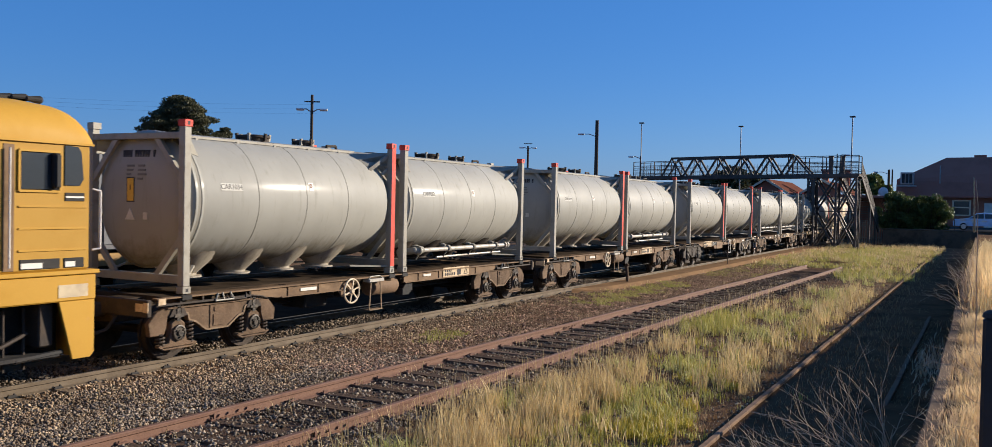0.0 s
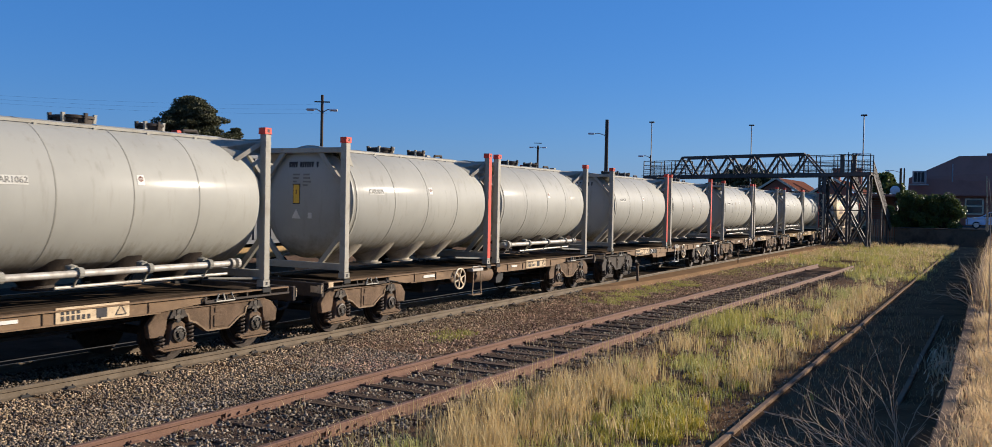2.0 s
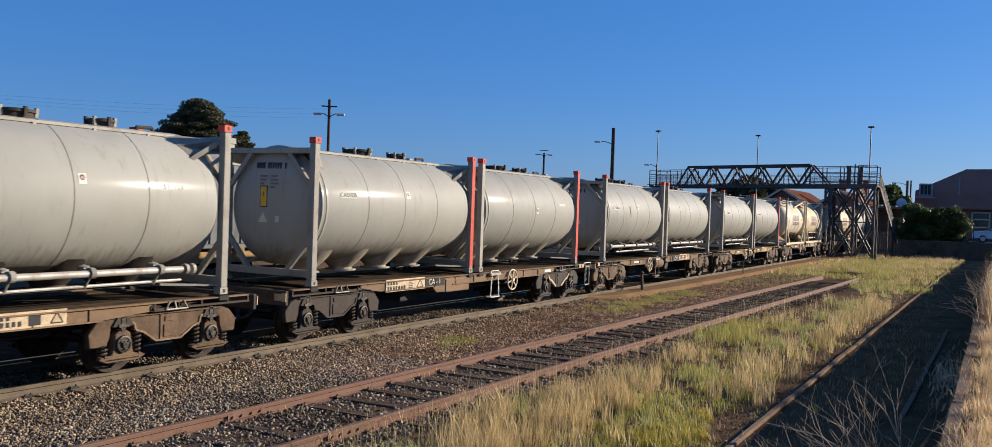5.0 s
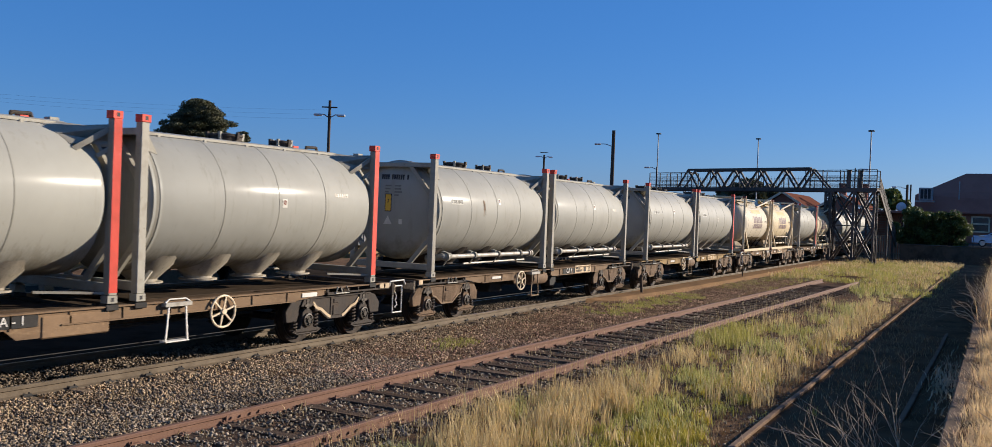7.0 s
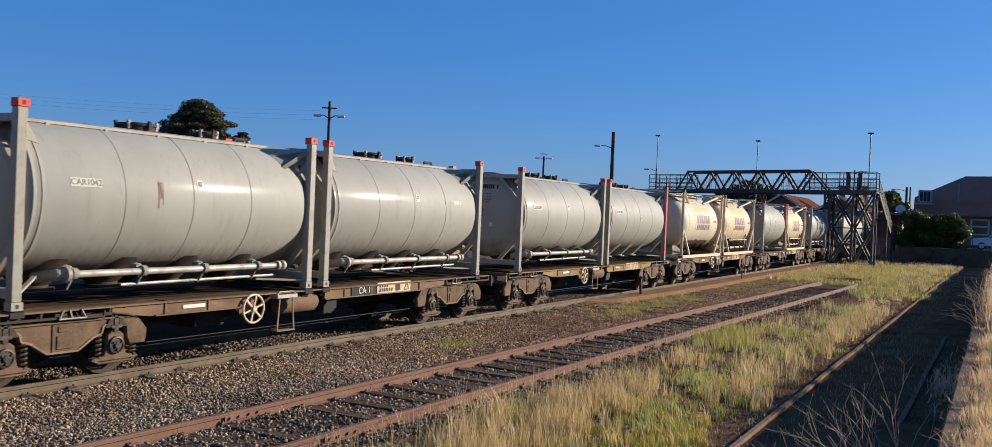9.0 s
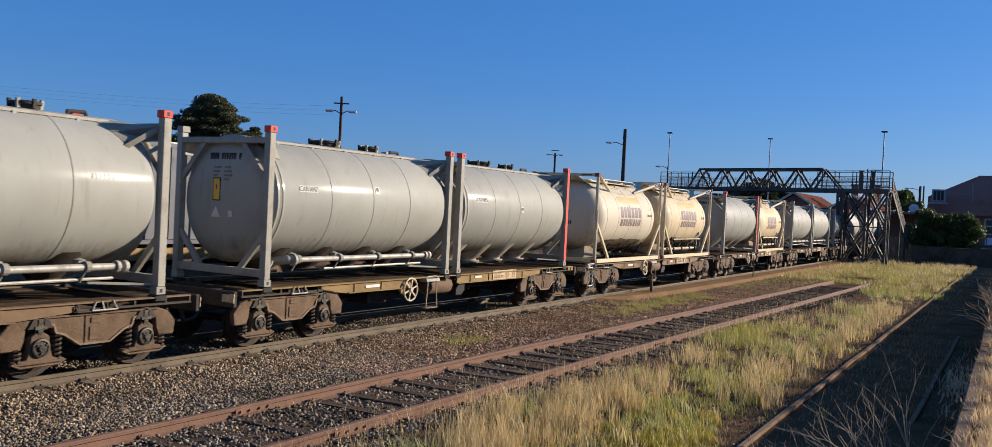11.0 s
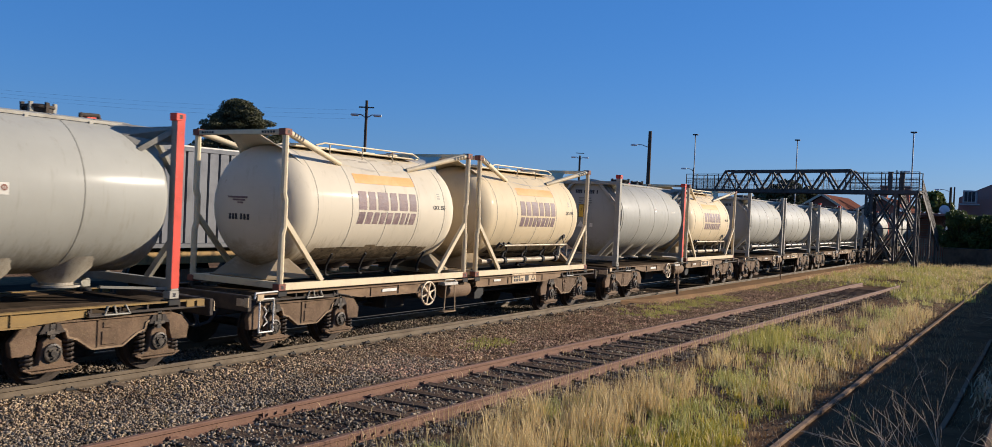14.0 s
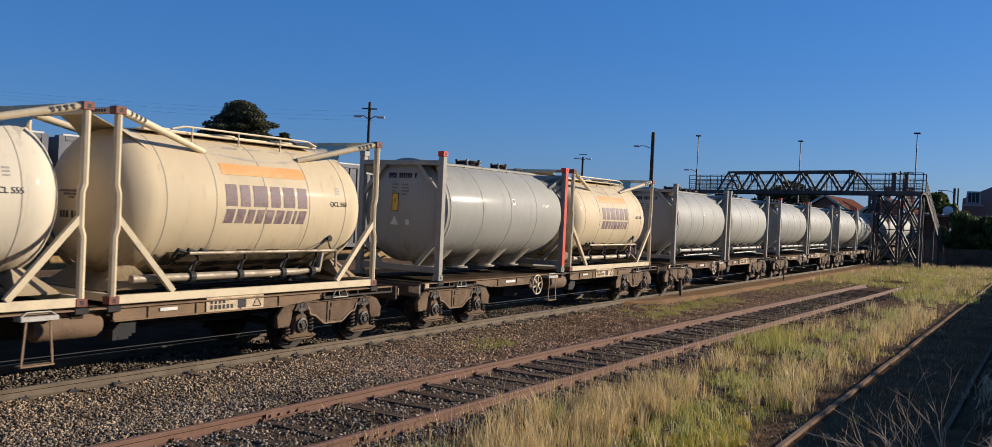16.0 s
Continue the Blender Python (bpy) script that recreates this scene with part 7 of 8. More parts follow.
def picket_fence():
    f = thing("picket_fence", "pale weathered picket fence beyond the stair", "fence")
    for k in range(14):
        bm = B()
        x = -10.2 + 0.2 * k
        box(bm, (x, 88.0, -0.05), (x + 0.1, 88.04, 2.1))
        part("picket", bm, M["concrete"], f)
    bm = B()
    bar(bm, (-10.3, 88.06, 0.5), (-7.4, 88.06, 0.5), 0.05, 0.08)
    bar(bm, (-10.3, 88.06, 1.6), (-7.4, 88.06, 1.6), 0.05, 0.08)
    part("rail", bm, M["concrete"], f)


picket_fence()


def car():
    c = thing("car", "pale blue hatchback parked on the street", "car")
    bm = B()
    side = ((0.0, 0.35), (0.0, 0.75), (0.35, 0.9), (1.1, 1.0), (1.75, 1.42), (2.3, 1.5), (3.2, 1.46), (3.9, 1.05), (4.1, 0.95), (4.15, 0.4))
    a = [bm.verts.new((x, -0.02 + (0.1 if z > 1.02 else 0), z)) for x, z in side]
    m = [bm.verts.new((x, 0.84, z + 0.03)) for x, z in side]
    b = [bm.verts.new((x, 1.7 - (0.1 if z > 1.02 else 0), z)) for x, z in side]
    for p, q in ((a, m), (m, b)):
        for i in range(len(side) - 1):
            bm.faces.new((p[i], p[i + 1], q[i + 1], q[i]))
        bm.faces.new((p[-1], p[0], q[0], q[-1]))
    bm.faces.new(a[::-1])
    bm.faces.new(b)
    bmesh.ops.recalc_face_normals(bm, faces=bm.faces)
    part("body", bm, M["car_blue"], c, smooth=True)
    for pts in (((1.2, 1.02), (1.78, 1.38), (2.3, 1.42), (2.3, 1.02)), ((2.4, 1.02), (2.4, 1.42), (3.1, 1.38), (3.6, 1.06))):
        bm = B()
        plate(bm, [(x, 0.03 + (z - 1.0) * 0.12, z) for x, z in pts], 0.06, (0, 1, 0))
        part("side_window", bm, M["glass"], c)
    bm = B()
    plate(bm, ((1.12, 0.15, 1.03), (1.12, 1.55, 1.03), (1.72, 1.45, 1.42), (1.72, 0.22, 1.42)), 0.03, (-0.55, 0, 0.8))
    part("windscreen", bm, M["glass"], c)
    for x in (0.8, 3.35):
        for y in (0.08, 1.6):
            bm = B()
            lathe(bm, ((-0.1, 0.2), (-0.1, 0.31), (0.1, 0.31), (0.1, 0.2)), 20, "y", (x, y, 0.31))
            t = part("tyre", bm, M["tyre"], c)
            bm = B()
            lathe(bm, ((-0.105, 0.0), (-0.105, 0.2), (0.1, 0.2), (0.1, 0.0)), 12, "y", (x, y, 0.31))
            part("rim", bm, M["alloy"], t)
    bm = B()
    box(bm, (-0.02, 0.15, 0.62), (0.2, 0.45, 0.76), 0.03)
    part("headlight", bm, M["lamp_glass"], c)
    c.location = (-2.15, 86.2, 1.46)


car()


def tape():
    t = thing("barrier_tape", "blue and white barrier tape strung across the street end", "tape")
    for k in range(16):
        bm = B()
        x = -2.0 + 0.4 * k
        box(bm, (x, 84.6, 2.3 - 0.02 * k), (x + 0.4, 84.62, 2.42 - 0.02 * k))
        part("tape_piece", bm, M["white_sign"] if k % 2 else M["car_blue"], t)
    for x in (-2.0, 1.2, 4.4):
        bm = B()
        rod(bm, (x, 84.64, 1.44), (x, 84.64, 2.5), 0.03, seg=8)
        part("tape_stake", bm, M["pole_wood"], t)


tape()


# ---- plants ----
def leaf_cloud(name, centres, radii, k, size, material, parent, squash=0.8):
    """A crown of many small leaves set about the given clumps."""
    cs = np.array(centres)
    pick = RNG.integers(0, len(cs), k)
    v = RNG.normal(size=(k, 3))
    v /= np.linalg.norm(v, axis=1)[:, None]
    r = np.array(radii)[pick] * RNG.uniform(0.55, 1.08, k)
    p = cs[pick] + v * r[:, None] * np.array((1, 1, squash))
    a = RNG.normal(size=(k, 3))
    a /= np.linalg.norm(a, axis=1)[:, None]
    b = np.cross(a, RNG.normal(size=(k, 3)))
    b /= np.linalg.norm(b, axis=1)[:, None]
    s = size * RNG.uniform(0.6, 1.5, k)[:, None]
    pts = np.stack((p - a * s * 0.5, p + b * s * 0.4, p + a * s * 0.6, p - b * s * 0.4), 1)
    faces = np.array(((0, 1, 2), (0, 2, 3)))[None] + (np.arange(k) * 4)[:, None, None]
    ob = new(name, quick_mesh(name, pts.reshape(-1, 3), faces.reshape(-1, 3), material))
    ob.parent = parent
    return ob


def tree(x, y, h, w, material, label, base=0.3, clumps=60, leaves=9000, leaf=0.35, shape=1.0, flat=0.8):
    t = thing("tree", label, "tree", "trees round the yard")
    bm = B()
    rod(bm, (0, 0, 0), (0.1, 0.05, h * 0.55), w * 0.06, w * 0.04, seg=10)
    rod(bm, (0.1, 0.05, h * 0.55), (0, 0, h * 0.92), w * 0.04, w * 0.01, seg=8)
    cs, rs = [], []
    for k in range(clumps):
        f = (k + 0.5) / clumps
        z = h * (base + (0.97 - base) * f)
        reach = w / 2 * math.sin(math.pi * min(1.0, (0.25 + 0.75 * f) ** shape)) ** 0.6
        a = k * 2.399 + random.uniform(-0.4, 0.4)
        d = reach * random.uniform(0.35, 0.95)
        q = Vector((d * math.cos(a), d * math.sin(a), z))
        cs.append(q)
        rs.append(w * random.uniform(0.055, 0.12))
        if k % 2 == 0:
            rod(bm, (0.05, 0, z - h * 0.08), q, w * 0.012, w * 0.004, seg=5)
    part("trunk", bm, M["bark"], t)
    leaf_cloud("crown", cs, rs, leaves, leaf, material, t, flat)
    t.location = (x, y, -0.02)
    return t


tree(-62.9, 56.6, 12.05, 8.4, M["pine"], "dark dense pine tree with a rounded layered crown", 0.3, 210, 100000, 0.14, flat=0.35)
tree(-61.3, 60.4, 9.5, 3.8, M["pine"], "small dark conifer beside the large pine", 0.3, 80, 26000, 0.14, flat=0.35)
tree(-48.0, 22.5, 11.0, 8.0, M["pine"], "dark conifer behind the yard", 0.3, 50, 14000, 0.35)
tree(-33.0, 135.0, 8.6, 12.0, M["pine"], "spreading dark tree behind the footbridge", 0.3, 60, 14000, 0.45)
tree(-14.0, 140.0, 8.2, 7.0, M["hedge"], "light green street tree", 0.3, 40, 9000, 0.4)
tree(-8.6, 132.0, 6.8, 5.0, M["hedge"], "light green street tree", 0.3, 40, 7000, 0.35)


def hedge(x, y, z, w, h, d, label):
    b = thing("hedge", label, "bush", "bushes on the terrace")
    bm = B()
    for k in range(14):
        a = k * 2.4
        rod(bm, (0.1 * math.cos(a), 0.1 * math.sin(a), 0), (w * 0.4 * math.cos(a), d * 0.4 * math.sin(a), h * 0.7), 0.05, 0.015, seg=5)
    part("dry_branch", bm, M["bark"], b)
    cs, rs = [], []
    for k in range(70):
        u, v = random.uniform(-1, 1), random.uniform(-1, 1)
        top = 1 - 0.35 * abs(u) ** 2.5
        cs.append(Vector((u * w / 2 * 0.88, v * d / 2 * 0.8, h * random.uniform(0.12, 0.86) * top)))
        rs.append(random.uniform(0.3, 0.5))
    leaf_cloud("leaves", cs, rs, 16000, 0.13, M["hedge"], b)
    b.location = (x, y, z)


hedge(-6.6, 86.0, 1.2, 3.4, 3.75, 2.4, "dense dark green clipped bush")
hedge(-3.9, 86.4, 1.2, 3.4, 3.55, 2.4, "rounded green bush with sunlit edge")
hedge(-5.3, 86.8, 1.2, 2.6, 3.4, 2.0, "dense dark green clipped bush")


def fence_post(x, y, h, wide):
    p = thing("fence_post", "dark steel fence post with a rounded cap", "fence post", "posts along the platform")
    bm = B()
    box(bm, (-wide / 2, -0.05, 0), (wide / 2, 0.05, h), 0.02)
    part("post", bm, M["mesh_dark"], p)
    bm = B()
    lathe(bm, ((h, wide * 0.55), (h + 0.03, wide * 0.5), (h + 0.05, wide * 0.25), (h + 0.055, 0.0)), 14, "z")
    part("cap", bm, M["mesh_dark"], p)
    p.location = (x, y, 1.2)


fence_post(0.087, 6.6, 1.03, 0.12)
fence_post(0.35, 15.0, 1.4, 0.08)
fence_post(0.55, 26.0, 1.4, 0.08)


# ---- stakes ----
def stake(x, y, h, r, tilt, label):
    s = thing("marker_stake", label, "stake", "stakes beside the line")
    bm = B()
    bar(bm, (0, 0, -0.1), (tilt, 0, h), r, r * 0.8)
    part("shaft", bm, M["pole_wood"], s)
    bm = B()
    bar(bm, (tilt - 0.03, 0, h - 0.04), (tilt + 0.05, 0, h + 0.05), r * 1.2, r)
    part("top", bm, M["pole_wood"], s)
    s.location = (x, y, 0.0)


stake(-11.35, 31.2, 0.72, 0.1, -0.06, "short dark leaning timber stake")
stake(-11.1, 44.8, 0.75, 0.05, 0.0, "thin rusty iron stake")


# ---- loose cover: stones and grass ----
def near_rail(xy, pad):
    """Places that lie on a rail are dropped."""
    x, y = xy[:, 0], xy[:, 1]
    s = -7.705 + 0.0266 * (y - 14.3)
    bad = (np.abs(x + 11.944) < pad) | (np.abs(x - s - 0.835) < pad) | (np.abs(x - s + 0.835) < pad)
    return ~bad


def off_sleepers(xy, name, pad, share):
    """Most places on top of a track's sleepers are dropped."""
    ys = np.array(SLEEPERS[name])
    gap = np.abs(xy[:, 1][:, None] - ys[None]).min(1)
    return (gap > pad) | (RNG.uniform(0, 1, len(xy)) > share)


xy = scatter(64000, -11.88, -8.9, 3.0, 44.0, 1.7)
xy = xy[near_rail(xy, 0.09)]
xy = xy[RNG.uniform(0, 1, len(xy)) < np.clip(1.25 - (xy[:, 0] + 11.9) / 3.0 - np.clip(xy[:, 1] - 13, 0, 30) / 16.0 + 0.9 * (lumpy(xy, 0.8, 8.0) - 0.5), 0.12, 1)]
xy = xy[(xy[:, 0] > -11.52) | off_sleepers(xy, "main_line", 0.1, 0.9)]
stones("ballast", xy, 0.0 + 0.02 * np.clip(-9.6 - xy[:, 0], 0, 1.4), 0.0145 + 0.007 * lumpy(xy, 0.7, 9.0), M["stone"], "brown broken ballast stones beside the main line")
# stones toned darker than the ballast for the shade below the wagons
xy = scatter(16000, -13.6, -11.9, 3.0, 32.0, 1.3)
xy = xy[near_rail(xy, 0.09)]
stones("ballast", xy, np.full(len(xy), 0.04), np.full(len(xy), 0.026), M["stone_shade"], "ballast stones between the main rails, darkened for the shade there")
xy = scatter(46000, -11.5, -6.0, 3.0, 14.0, 1.2)
xy = xy[near_rail(xy, 0.09)]
mid = np.abs(xy[:, 0] + 7.705 - 0.0266 * (xy[:, 1] - 14.3)) < 1.35
xy = xy[~mid & ((xy[:, 0] < -8.9) & (lumpy(xy, 0.6, 4.0) > 0.4) | (xy[:, 1] < 9.5 + 3.0 * (lumpy(xy, 1.1) - 0.5)))]
stones("ballast", xy, np.full(len(xy), 0.004), np.full(len(xy), 0.019), M["stone_dark"], "grey basalt stones about the siding")
xy = scatter(24000, -9.2, -6.0, 3.5, 40.0, 1.9)
mid = np.abs(xy[:, 0] + 7.705 - 0.0266 * (xy[:, 1] - 14.3)) < 1.4
xy = xy[near_rail(xy, 0.09) & mid & ((xy[:, 1] < 9.0 + 2.5 * lumpy(xy, 1.3, 6.0)) | off_sleepers(xy, "siding", 0.12, 0.85))]
stones("ballast", xy, np.where(xy[:, 1] < 10.0, 0.012, -0.004), np.full(len(xy), 0.022), M["stone_dark"], "grey stones between the siding sleepers")
xy = scatter(34000, -11.5, -8.7, 12.0, 46.0, 1.5)
xy = xy[near_rail(xy, 0.09)]
xy = xy[RNG.uniform(0, 1, len(xy)) < 0.35 + 0.9 * (lumpy(xy, 0.9, 5.5) - 0.3)]
stones("gravel", xy, np.full(len(xy), 0.004), 0.014 + 0.012 * lumpy(xy, 1.4, 2.2), M["stone_red"], "loose reddish-brown stones on the cinders")
xy = scatter(9000, -6.7, -2.95, 5.0, 44.0, 1.3)
stones("gravel", xy, np.full(len(xy), 0.004), np.full(len(xy), 0.017), M["stone_dark"], "loose dark stones among the grass")
xy = scatter(16000, -11.5, -6.2, 11.0, 60.0, 1.0)
inside = np.abs(xy[:, 0] + 7.705 - 0.0266 * (xy[:, 1] - 14.3)) < 1.4
xy = xy[near_rail(xy, 0.09) & ~inside]
stones("gravel", xy, np.full(len(xy), 0.0), np.full(len(xy), 0.016), M["stone"], "fine brown gravel of the yard")

# grass between the siding and the platform track: tufts with bare dirt between them
def tufts(name, places, per, radius, height, width, lean, material, label):
    xy = np.repeat(places, per, 0) + RNG.normal(size=(len(places) * per, 2)) * np.repeat(radius * RNG.uniform(0.5, 1.5, len(places)), per)[:, None]
    h = np.repeat(height * RNG.uniform(0.6, 1.4, len(places)), per)
    ok = (np.abs(xy[:, 0] + 2.84) > 0.07) & ((xy[:, 0] > -6.55 + 0.0266 * (xy[:, 1] - 14.3)) | (xy[:, 1] > 47.2))
    xy, h = xy[ok], h[ok]
    return blades(name, xy, np.zeros(len(xy)), h, width, lean, material, label)


def field(k, x0, x1, y0, y1, near, low, seed, scale=0.55):
    xy = scatter(k, x0, x1, y0, y1, near)
    edge = np.clip((xy[:, 0] + 6.55 - 0.0266 * (xy[:, 1] - 14)) / 0.8, 0.0, 1.0) if x0 < -5 and y0 < 30 else 1.0
    return xy[(lumpy(xy, scale, seed) * edge + RNG.uniform(-0.12, 0.12, k)) > low]


# dark bare spots in the grass: middle and half sizes
BARE = ((-5.2, 19.4, 0.55, 0.6), (-5.8, 31.0, 0.8, 2.2), (-6.3, 26.5, 0.4, 2.0), (-4.7, 14.8, 0.4, 0.5), (-3.15, 16.0, 0.45, 0.9), (-3.1, 12.2, 0.3, 0.8), (-6.2, 39.0, 1.3, 5.0),
        (-4.9, 36.0, 0.9, 2.4), (-4.2, 24.2, 0.4, 0.7), (-5.9, 16.4, 0.35, 0.9), (-3.4, 20.0, 0.3, 0.8), (-5.0, 11.6, 0.3, 0.35), (-7.2, 52.0, 1.6, 3.0))


def clear_of_bare(xy):
    f = np.ones(len(xy))
    for x, y, a, b in BARE:
        f = np.minimum(f, np.hypot((xy[:, 0] - x) / a, (xy[:, 1] - y) / b))
    return xy[f + RNG.uniform(-0.35, 0.25, len(xy)) > 0.8]


def gaps(xy, seed, low=0.4):
    """Bare places: between clumps, and along the near rail of the platform track."""
    xy = clear_of_bare(xy)
    bare = lumpy(xy, 1.7, seed) + RNG.uniform(-0.1, 0.1, len(xy))
    strip = (xy[:, 0] > -3.25 - 0.25 * lumpy(xy, 1.2, 2.0)) & (RNG.uniform(0, 1, len(xy)) < 0.85)
    return xy[(bare > low) & ~strip]


tufts("dry_grass", gaps(field(2000, -6.6, -4.6, 4.5, 15.0, 1.1, 0.36, 0.0), 0.4, 0.46), 13, 0.045, 0.34, 0.010, 0.42, M["dry"], "tall straw-coloured dry grass beside the siding")
tufts("dry_grass", gaps(field(1500, -6.5, -3.0, 9.0, 46.0, 1.2, 0.5, 1.3), 1.4, 0.46), 12, 0.05, 0.26, 0.013, 0.5, M["dry"], "straw-coloured dry grass between the tracks")
tufts("dry_grass", clear_of_bare(scatter(230, -4.1, -3.15, 14.0, 34.0, 1.2)), 16, 0.055, 0.3, 0.013, 0.45, M["dry"], "golden dry grass along the platform track")
tufts("grass", gaps(field(4200, -6.2, -3.1, 5.0, 46.0, 1.25, 0.4, 2.1), 2.4, 0.46), 15, 0.05, 0.19, 0.011, 0.6, M["green"], "patchy green grass between the tracks")
tufts("grass", np.array((-5.75, 22.2)) + RNG.normal(size=(120, 2)) * np.array((0.35, 1.1)), 16, 0.055, 0.26, 0.011, 0.4, M["fresh"], "tall fresh green grass patch between the tracks")
tufts("grass", clear_of_bare(np.array((-4.4, 10.6)) + RNG.normal(size=(230, 2)) * np.array((0.75, 2.2))), 18, 0.065, 0.11, 0.011, 0.7, M["fresh"], "low yellow-green grass near the platform track")
tufts("weeds", gaps(field(1000, -5.6, -3.0, 5.0, 30.0, 1.3, 0.5, 3.7, 0.8), 3.4), 26, 0.1, 0.11, 0.014, 0.8, M["weed"], "yellow-green weeds among the grass")
tufts("weeds", np.array((-3.7, 11.5)) + RNG.normal(size=(60, 2)) * np.array((0.22, 0.9)), 30, 0.07, 0.12, 0.014, 0.8, M["yellow_weed"], "bright yellow flowering weed among the grass")
tufts("weeds", np.array((-4.25, 15.3)) + RNG.normal(size=(24, 2)) * np.array((0.2, 0.5)), 30, 0.07, 0.1, 0.014, 0.8, M["yellow_weed"], "bright yellow flowering weed among the grass")
# brown withered clumps on the dirt beside the rail
tufts("dry_grass", np.array((-3.2, 15.0)) + RNG.normal(size=(46, 2)) * np.array((0.1, 3.6)), 26, 0.06, 0.09, 0.010, 1.0, M["litter"], "brown withered clumps beside the platform track")
# single taller stalks standing out of the grass
xy = clear_of_bare(scatter(2600, -6.6, -3.1, 5.0, 34.0, 1.3))
blades("dry_grass", xy, np.zeros(len(xy)), np.full(len(xy), 0.42), 0.006, 0.35, M["dry"], "thin tall straw stalks among the grass")
# a few stray stalks at the siding's edge
xy = scatter(260, -7.0, -6.4, 8.0, 30.0, 1.2)
blades("dry_grass", xy, np.zeros(len(xy)), np.full(len(xy), 0.4), 0.006, 0.6, M["dry"], "stray straw stalks leaning by the siding")
xy = clear_of_bare(field(15000, -6.9, -2.9, 3.5, 46.0, 1.3, 0.3, 5.0))
blades("low_cover", xy, np.zeros(len(xy)), np.full(len(xy), 0.05), 0.01, 1.5, M["low"], "low dry litter and clover between the tracks")
# the field before the bridge
far_field = lambda q: clear_of_bare(q[(q[:, 0] > -6.0) | (q[:, 1] > 47.0)])
tufts("grass", far_field(field(2300, -10.3, -2.5, 40.0, 74.0, 1.1, 0.46, 4.0, 0.5)), 15, 0.14, 0.24, 0.02, 0.5, M["fresh"], "green grass before the footbridge")
tufts("dry_grass", far_field(field(1700, -10.3, -2.5, 42.0, 82.0, 0.7, 0.47, 6.0, 0.5)), 15, 0.14, 0.26, 0.02, 0.6, M["dry"], "dry grass before the footbridge")
xy = far_field(field(16000, -10.3, -2.5, 40.0, 82.0, 1.1, 0.3, 7.0))
blades("low_cover", xy, np.zeros(len(xy)), np.full(len(xy), 0.1), 0.03, 1.1, M["low"], "low litter before the footbridge")
# low bright weeds beside the main line
xy = np.concatenate((scatter(6500, -11.3, -9.3, 24.3, 33.5), scatter(4500, -10.7, -8.4, 38.0, 60.0), scatter(500, -10.75, -9.8, 15.3, 17.2)))
f = lumpy(xy, 1.5, 1.0) + RNG.uniform(-0.12, 0.12, len(xy))
keep = (f > 0.56) & (xy[:, 1] > 20) | (f > 0.45) & (xy[:, 1] < 18)
xy = xy[keep]
blades("weeds", xy, np.zeros(len(xy)), np.full(len(xy), 0.07), 0.018, 1.0, M["fresh"], "low yellow-green weeds beside the line", "weeds")
# sparse dry tufts along the siding
xy = scatter(5000, -11.2, -5.9, 4.0, 40.0)
xy = xy[lumpy(xy, 1.3, 3.0) > 0.72]
blades("dry_grass", xy, np.zeros(len(xy)), np.full(len(xy), 0.13), 0.008, 0.8, M["dry"], "sparse dry tufts in the gravel")
# dark ground cover in the shaded platform track
xy = scatter(9000, -2.7, -0.4, 4.0, 60.0, 1.3)
blades("dry_grass", xy, np.full(len(xy), 0.0), 0.04 + 0.1 * lumpy(xy, 0.8), 0.012, 1.2, M["litter"], "thin litter and grass in the platform track")
# dry growth on the platform
def platform_tufts(places, per, radius, height, width, lean, material, label):
    xy = np.repeat(places, per, 0) + RNG.normal(size=(len(places) * per, 2)) * radius
    xy = xy[xy[:, 0] > -0.3 - 0.06 * RNG.uniform(0, 1, len(xy))]
    return blades("dry_grass", xy, np.full(len(xy), 1.19), height, width, lean, material, label)


clumps = np.array(((0.12, 17.6), (0.1, 18.6), (0.24, 19.4), (0.22, 20.6), (0.12, 22.2), (0.05, 27.0), (0.3, 30.0)))
platform_tufts(clumps, 170, 0.13, 0.9, 0.009, 0.4, M["gold"], "tall golden tussocks on the platform")
platform_tufts(scatter(60, 0.05, 0.45, 14.0, 50.0, 1.2), 50, 0.08, 0.5, 0.009, 0.45, M["dry"], "tall golden dry grass on the platform")
platform_tufts(scatter(460, -0.1, 0.6, 4.5, 16.0, 1.2), 36, 0.06, 0.17, 0.007, 0.9, M["gold"], "dense orange-tan dry grass on the platform edge")
platform_tufts(scatter(900, -0.26, 0.8, 4.0, 40.0, 1.7), 30, 0.1, 0.1, 0.008, 1.4, M["matted"], "low brown matted growth on the platform")
xy = np.array((-0.72, 19.0)) + RNG.normal(size=(240, 2)) * np.array((0.16, 1.8))
blades("weeds", xy, np.full(len(xy), 0.02), 0.1 + 0.1 * lumpy(xy, 2.0), 0.03, 1.1, M["pale_leaf"], "pale-leaved weed below the platform edge", "weeds")


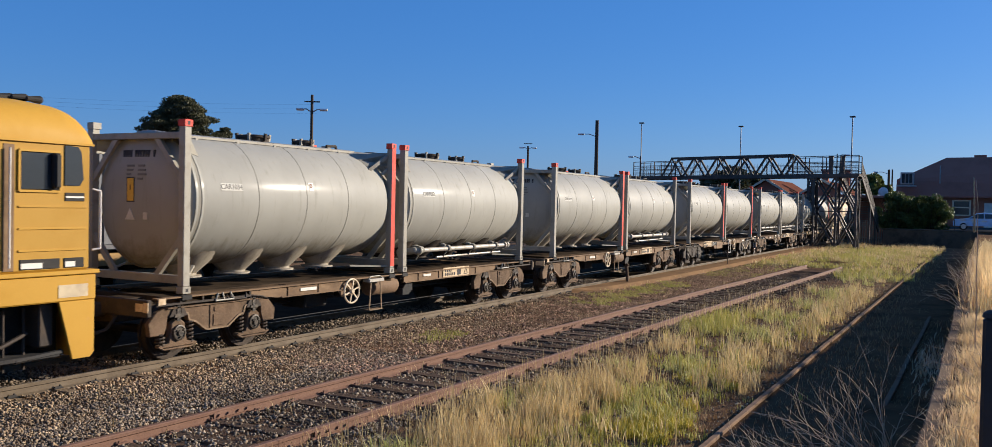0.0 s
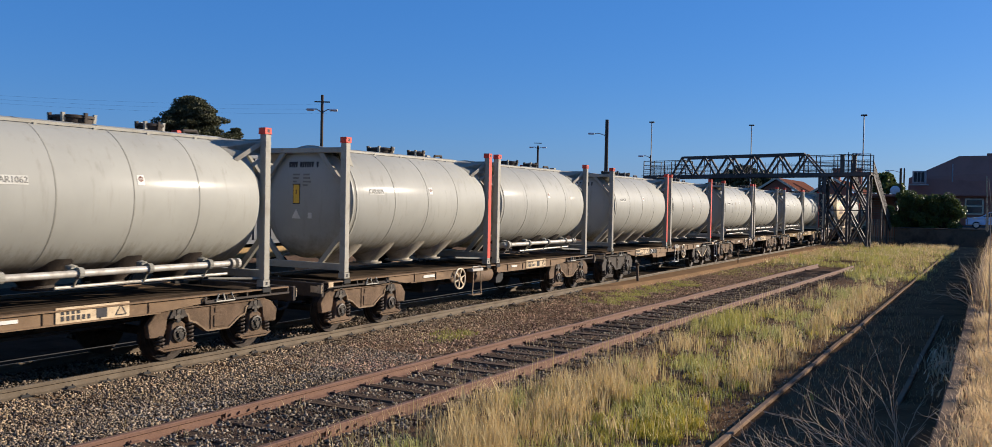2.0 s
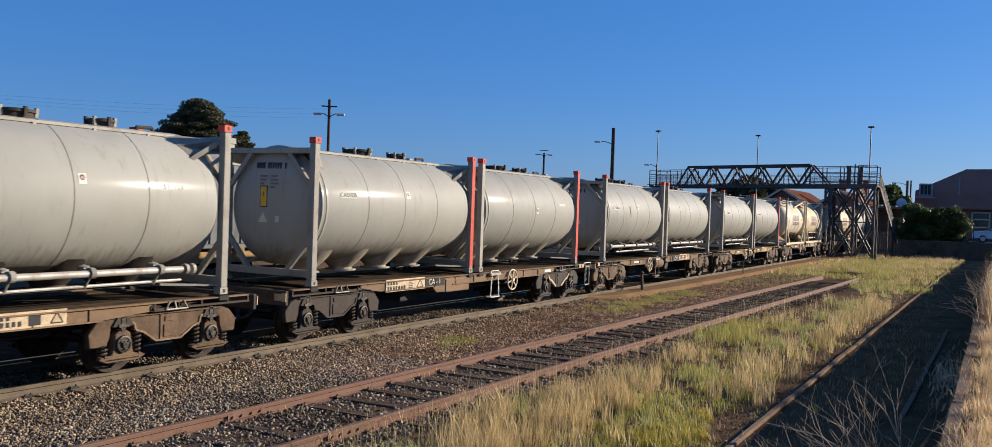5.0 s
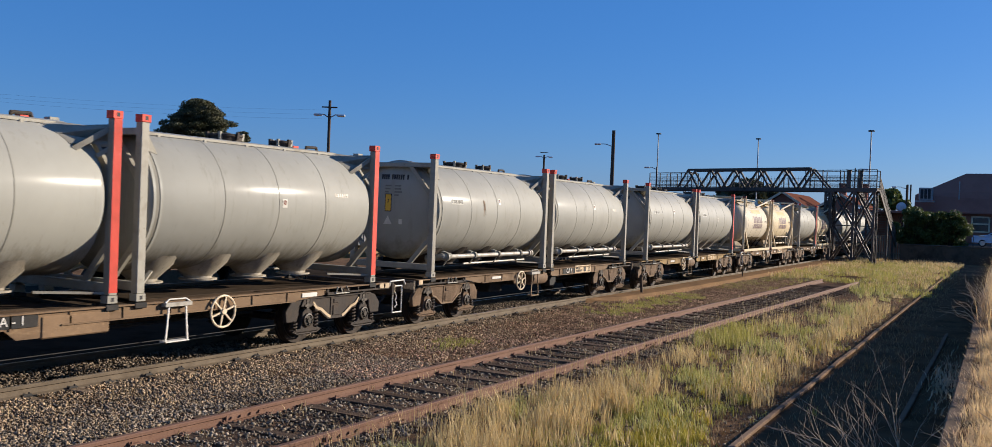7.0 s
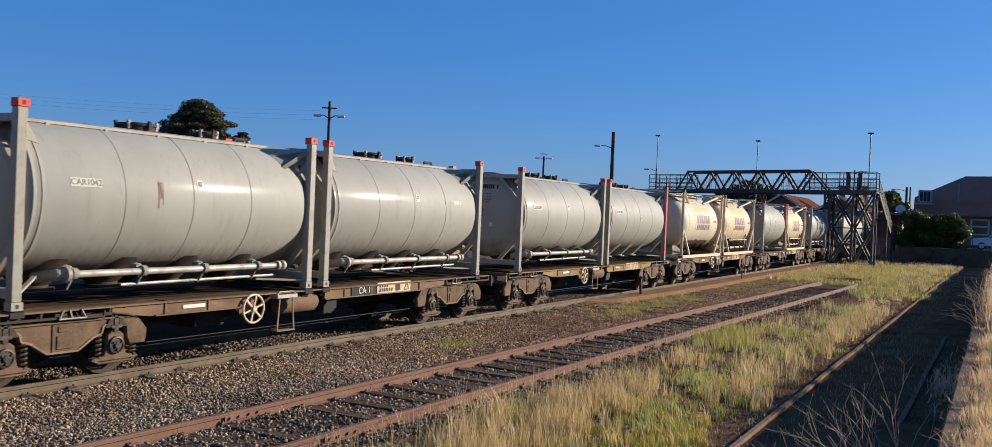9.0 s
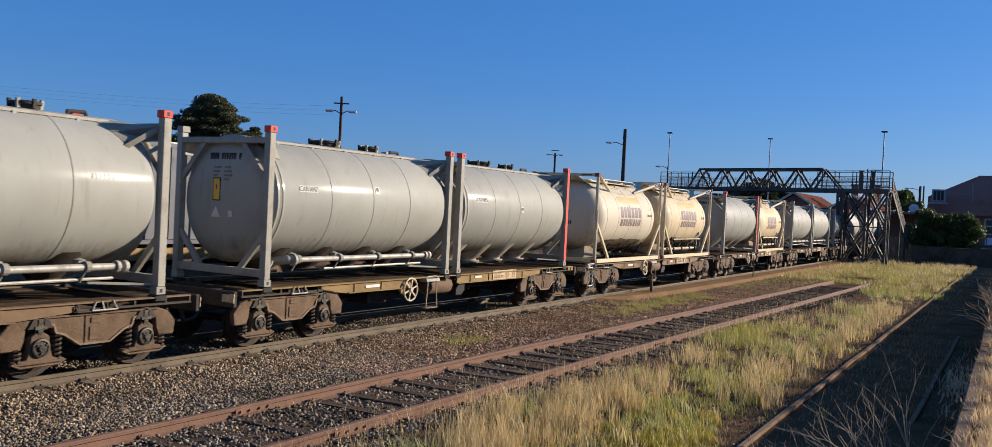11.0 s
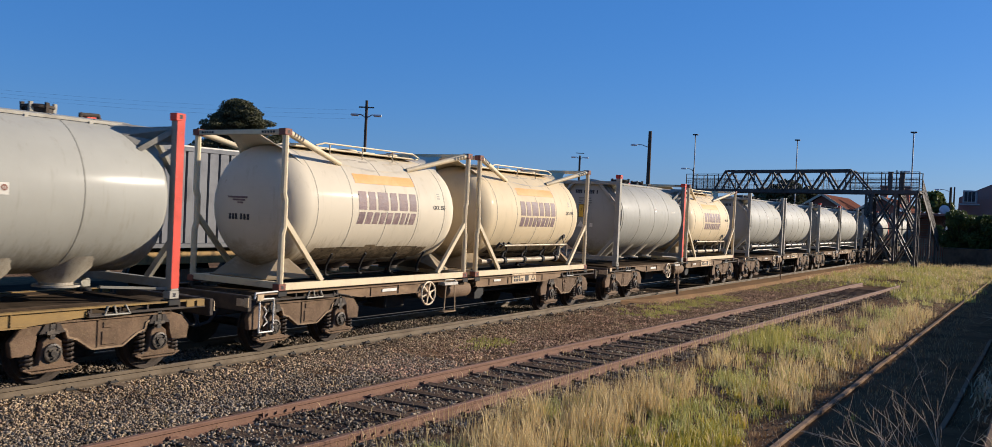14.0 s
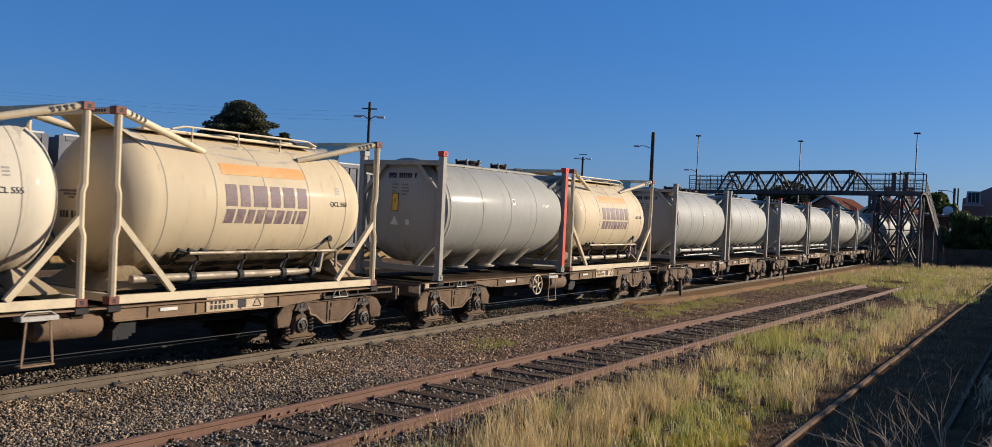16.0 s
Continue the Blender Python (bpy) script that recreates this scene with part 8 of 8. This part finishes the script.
def dead_bush(x, y, z, h, k, label, lean=(-0.5, 0.0)):
    """A clump of dead branching stems."""
    b = thing("dead_weed", label, "dry weed", "dead weeds on the platform edge")
    bm = B()
    for i in range(k):
        p = Vector((random.uniform(-0.06, 0.06), random.uniform(-0.06, 0.06), 0))
        d = Vector((lean[0] + random.uniform(-0.6, 0.6), lean[1] + random.uniform(-0.6, 0.6), random.uniform(0.25, 0.9))).normalized()
        r = 0.0095
        for j in range(6):
            q = p + d * h * random.uniform(0.14, 0.24)
            rod(bm, p, q, r, r * 0.75, seg=4, caps=False)
            for twig in range(random.randint(0, 2)):
                e = (d + Vector((random.uniform(-0.9, 0.9), random.uniform(-0.9, 0.9), random.uniform(-0.2, 0.6)))).normalized()
                rod(bm, q, q + e * h * random.uniform(0.08, 0.2), r * 0.6, r * 0.3, seg=3, caps=False)
            d = (d + Vector((random.uniform(-0.4, 0.4), random.uniform(-0.4, 0.4), random.uniform(-0.42, 0.3)))).normalized()
            p, r = q, r * 0.8
    tagged(part("dry_branch", bm, M["twig"], b), kind="stuff")
    b.location = (x, y, z)


for k in range(9):
    dead_bush(-0.62 + random.uniform(-0.2, 0.15), 6.2 + 0.5 * k + random.uniform(-0.2, 0.2), 0.0, 1.2 + random.uniform(-0.2, 0.3), 13, "pale dead branching weed growing beside the platform")
def seed_stalk(x, y, h, label):
    s = thing("seed_stalk", label, "dry weed", "dead weeds on the platform edge")
    bm = B()
    p, r = Vector((0, 0, 0)), 0.008
    for i in range(7):
        q = p + Vector((random.uniform(-0.03, 0.03), random.uniform(-0.03, 0.03), h / 7))
        rod(bm, p, q, r, r * 0.88, seg=5, caps=False)
        p, r = q, r * 0.88
    part("stem", bm, M["twig"], s)
    bm = B()
    for i in range(150):
        f = random.uniform(0.0, 1.0)
        z = h * (0.7 + 0.3 * f)
        a = random.uniform(0, math.tau)
        w = 0.017 * (1 - f) + 0.005
        rod(bm, (0, 0, z), (w * math.cos(a), w * math.sin(a), z + 0.03), 0.006, 0.002, seg=4, caps=False)
    part("seed_head", bm, M["pale_leaf"], s)
    s.location = (x, y, 1.2)
    s.rotation_euler = (0, radians(-2), 0)


seed_stalk(-0.02, 12.0, 2.1, "tall dry seed stalk on the platform edge")
seed_stalk(0.3, 10.5, 0.9, "dry seed stalk on the platform edge")
for k in range(4):
    dead_bush(0.1 + random.uniform(-0.1, 0.25), 7.5 + 2.6 * k, 1.2, 0.5 + random.uniform(-0.1, 0.2), 7, "pale dead branching weed on the platform edge", (-0.1, 0.0))


for k in range(4):
    dead_bush(-0.2 + random.uniform(-0.08, 0.08), 18.3 + 1.7 * k, 1.2, 0.6 + random.uniform(-0.1, 0.2), 12, "brown twiggy weed on the platform edge", (-0.25, 0.0))


# ---- what moves ----
def motions():
    for ob, (x, y, z) in MOVING:
        walk(ob, [(t, pose(x, y - s, z)) for t, s in RUN])
    times = [k / 10 for k in range(161)]
    run = np.interp(times, [t for t, s in RUN], [s for t, s in RUN])
    for ws, (x, y, z) in TURNING:
        r = z
        walk(ws, [(t, pose(x, y, z, math.degrees(s / r) % 360.0)) for t, s in zip(times, run)])


motions()
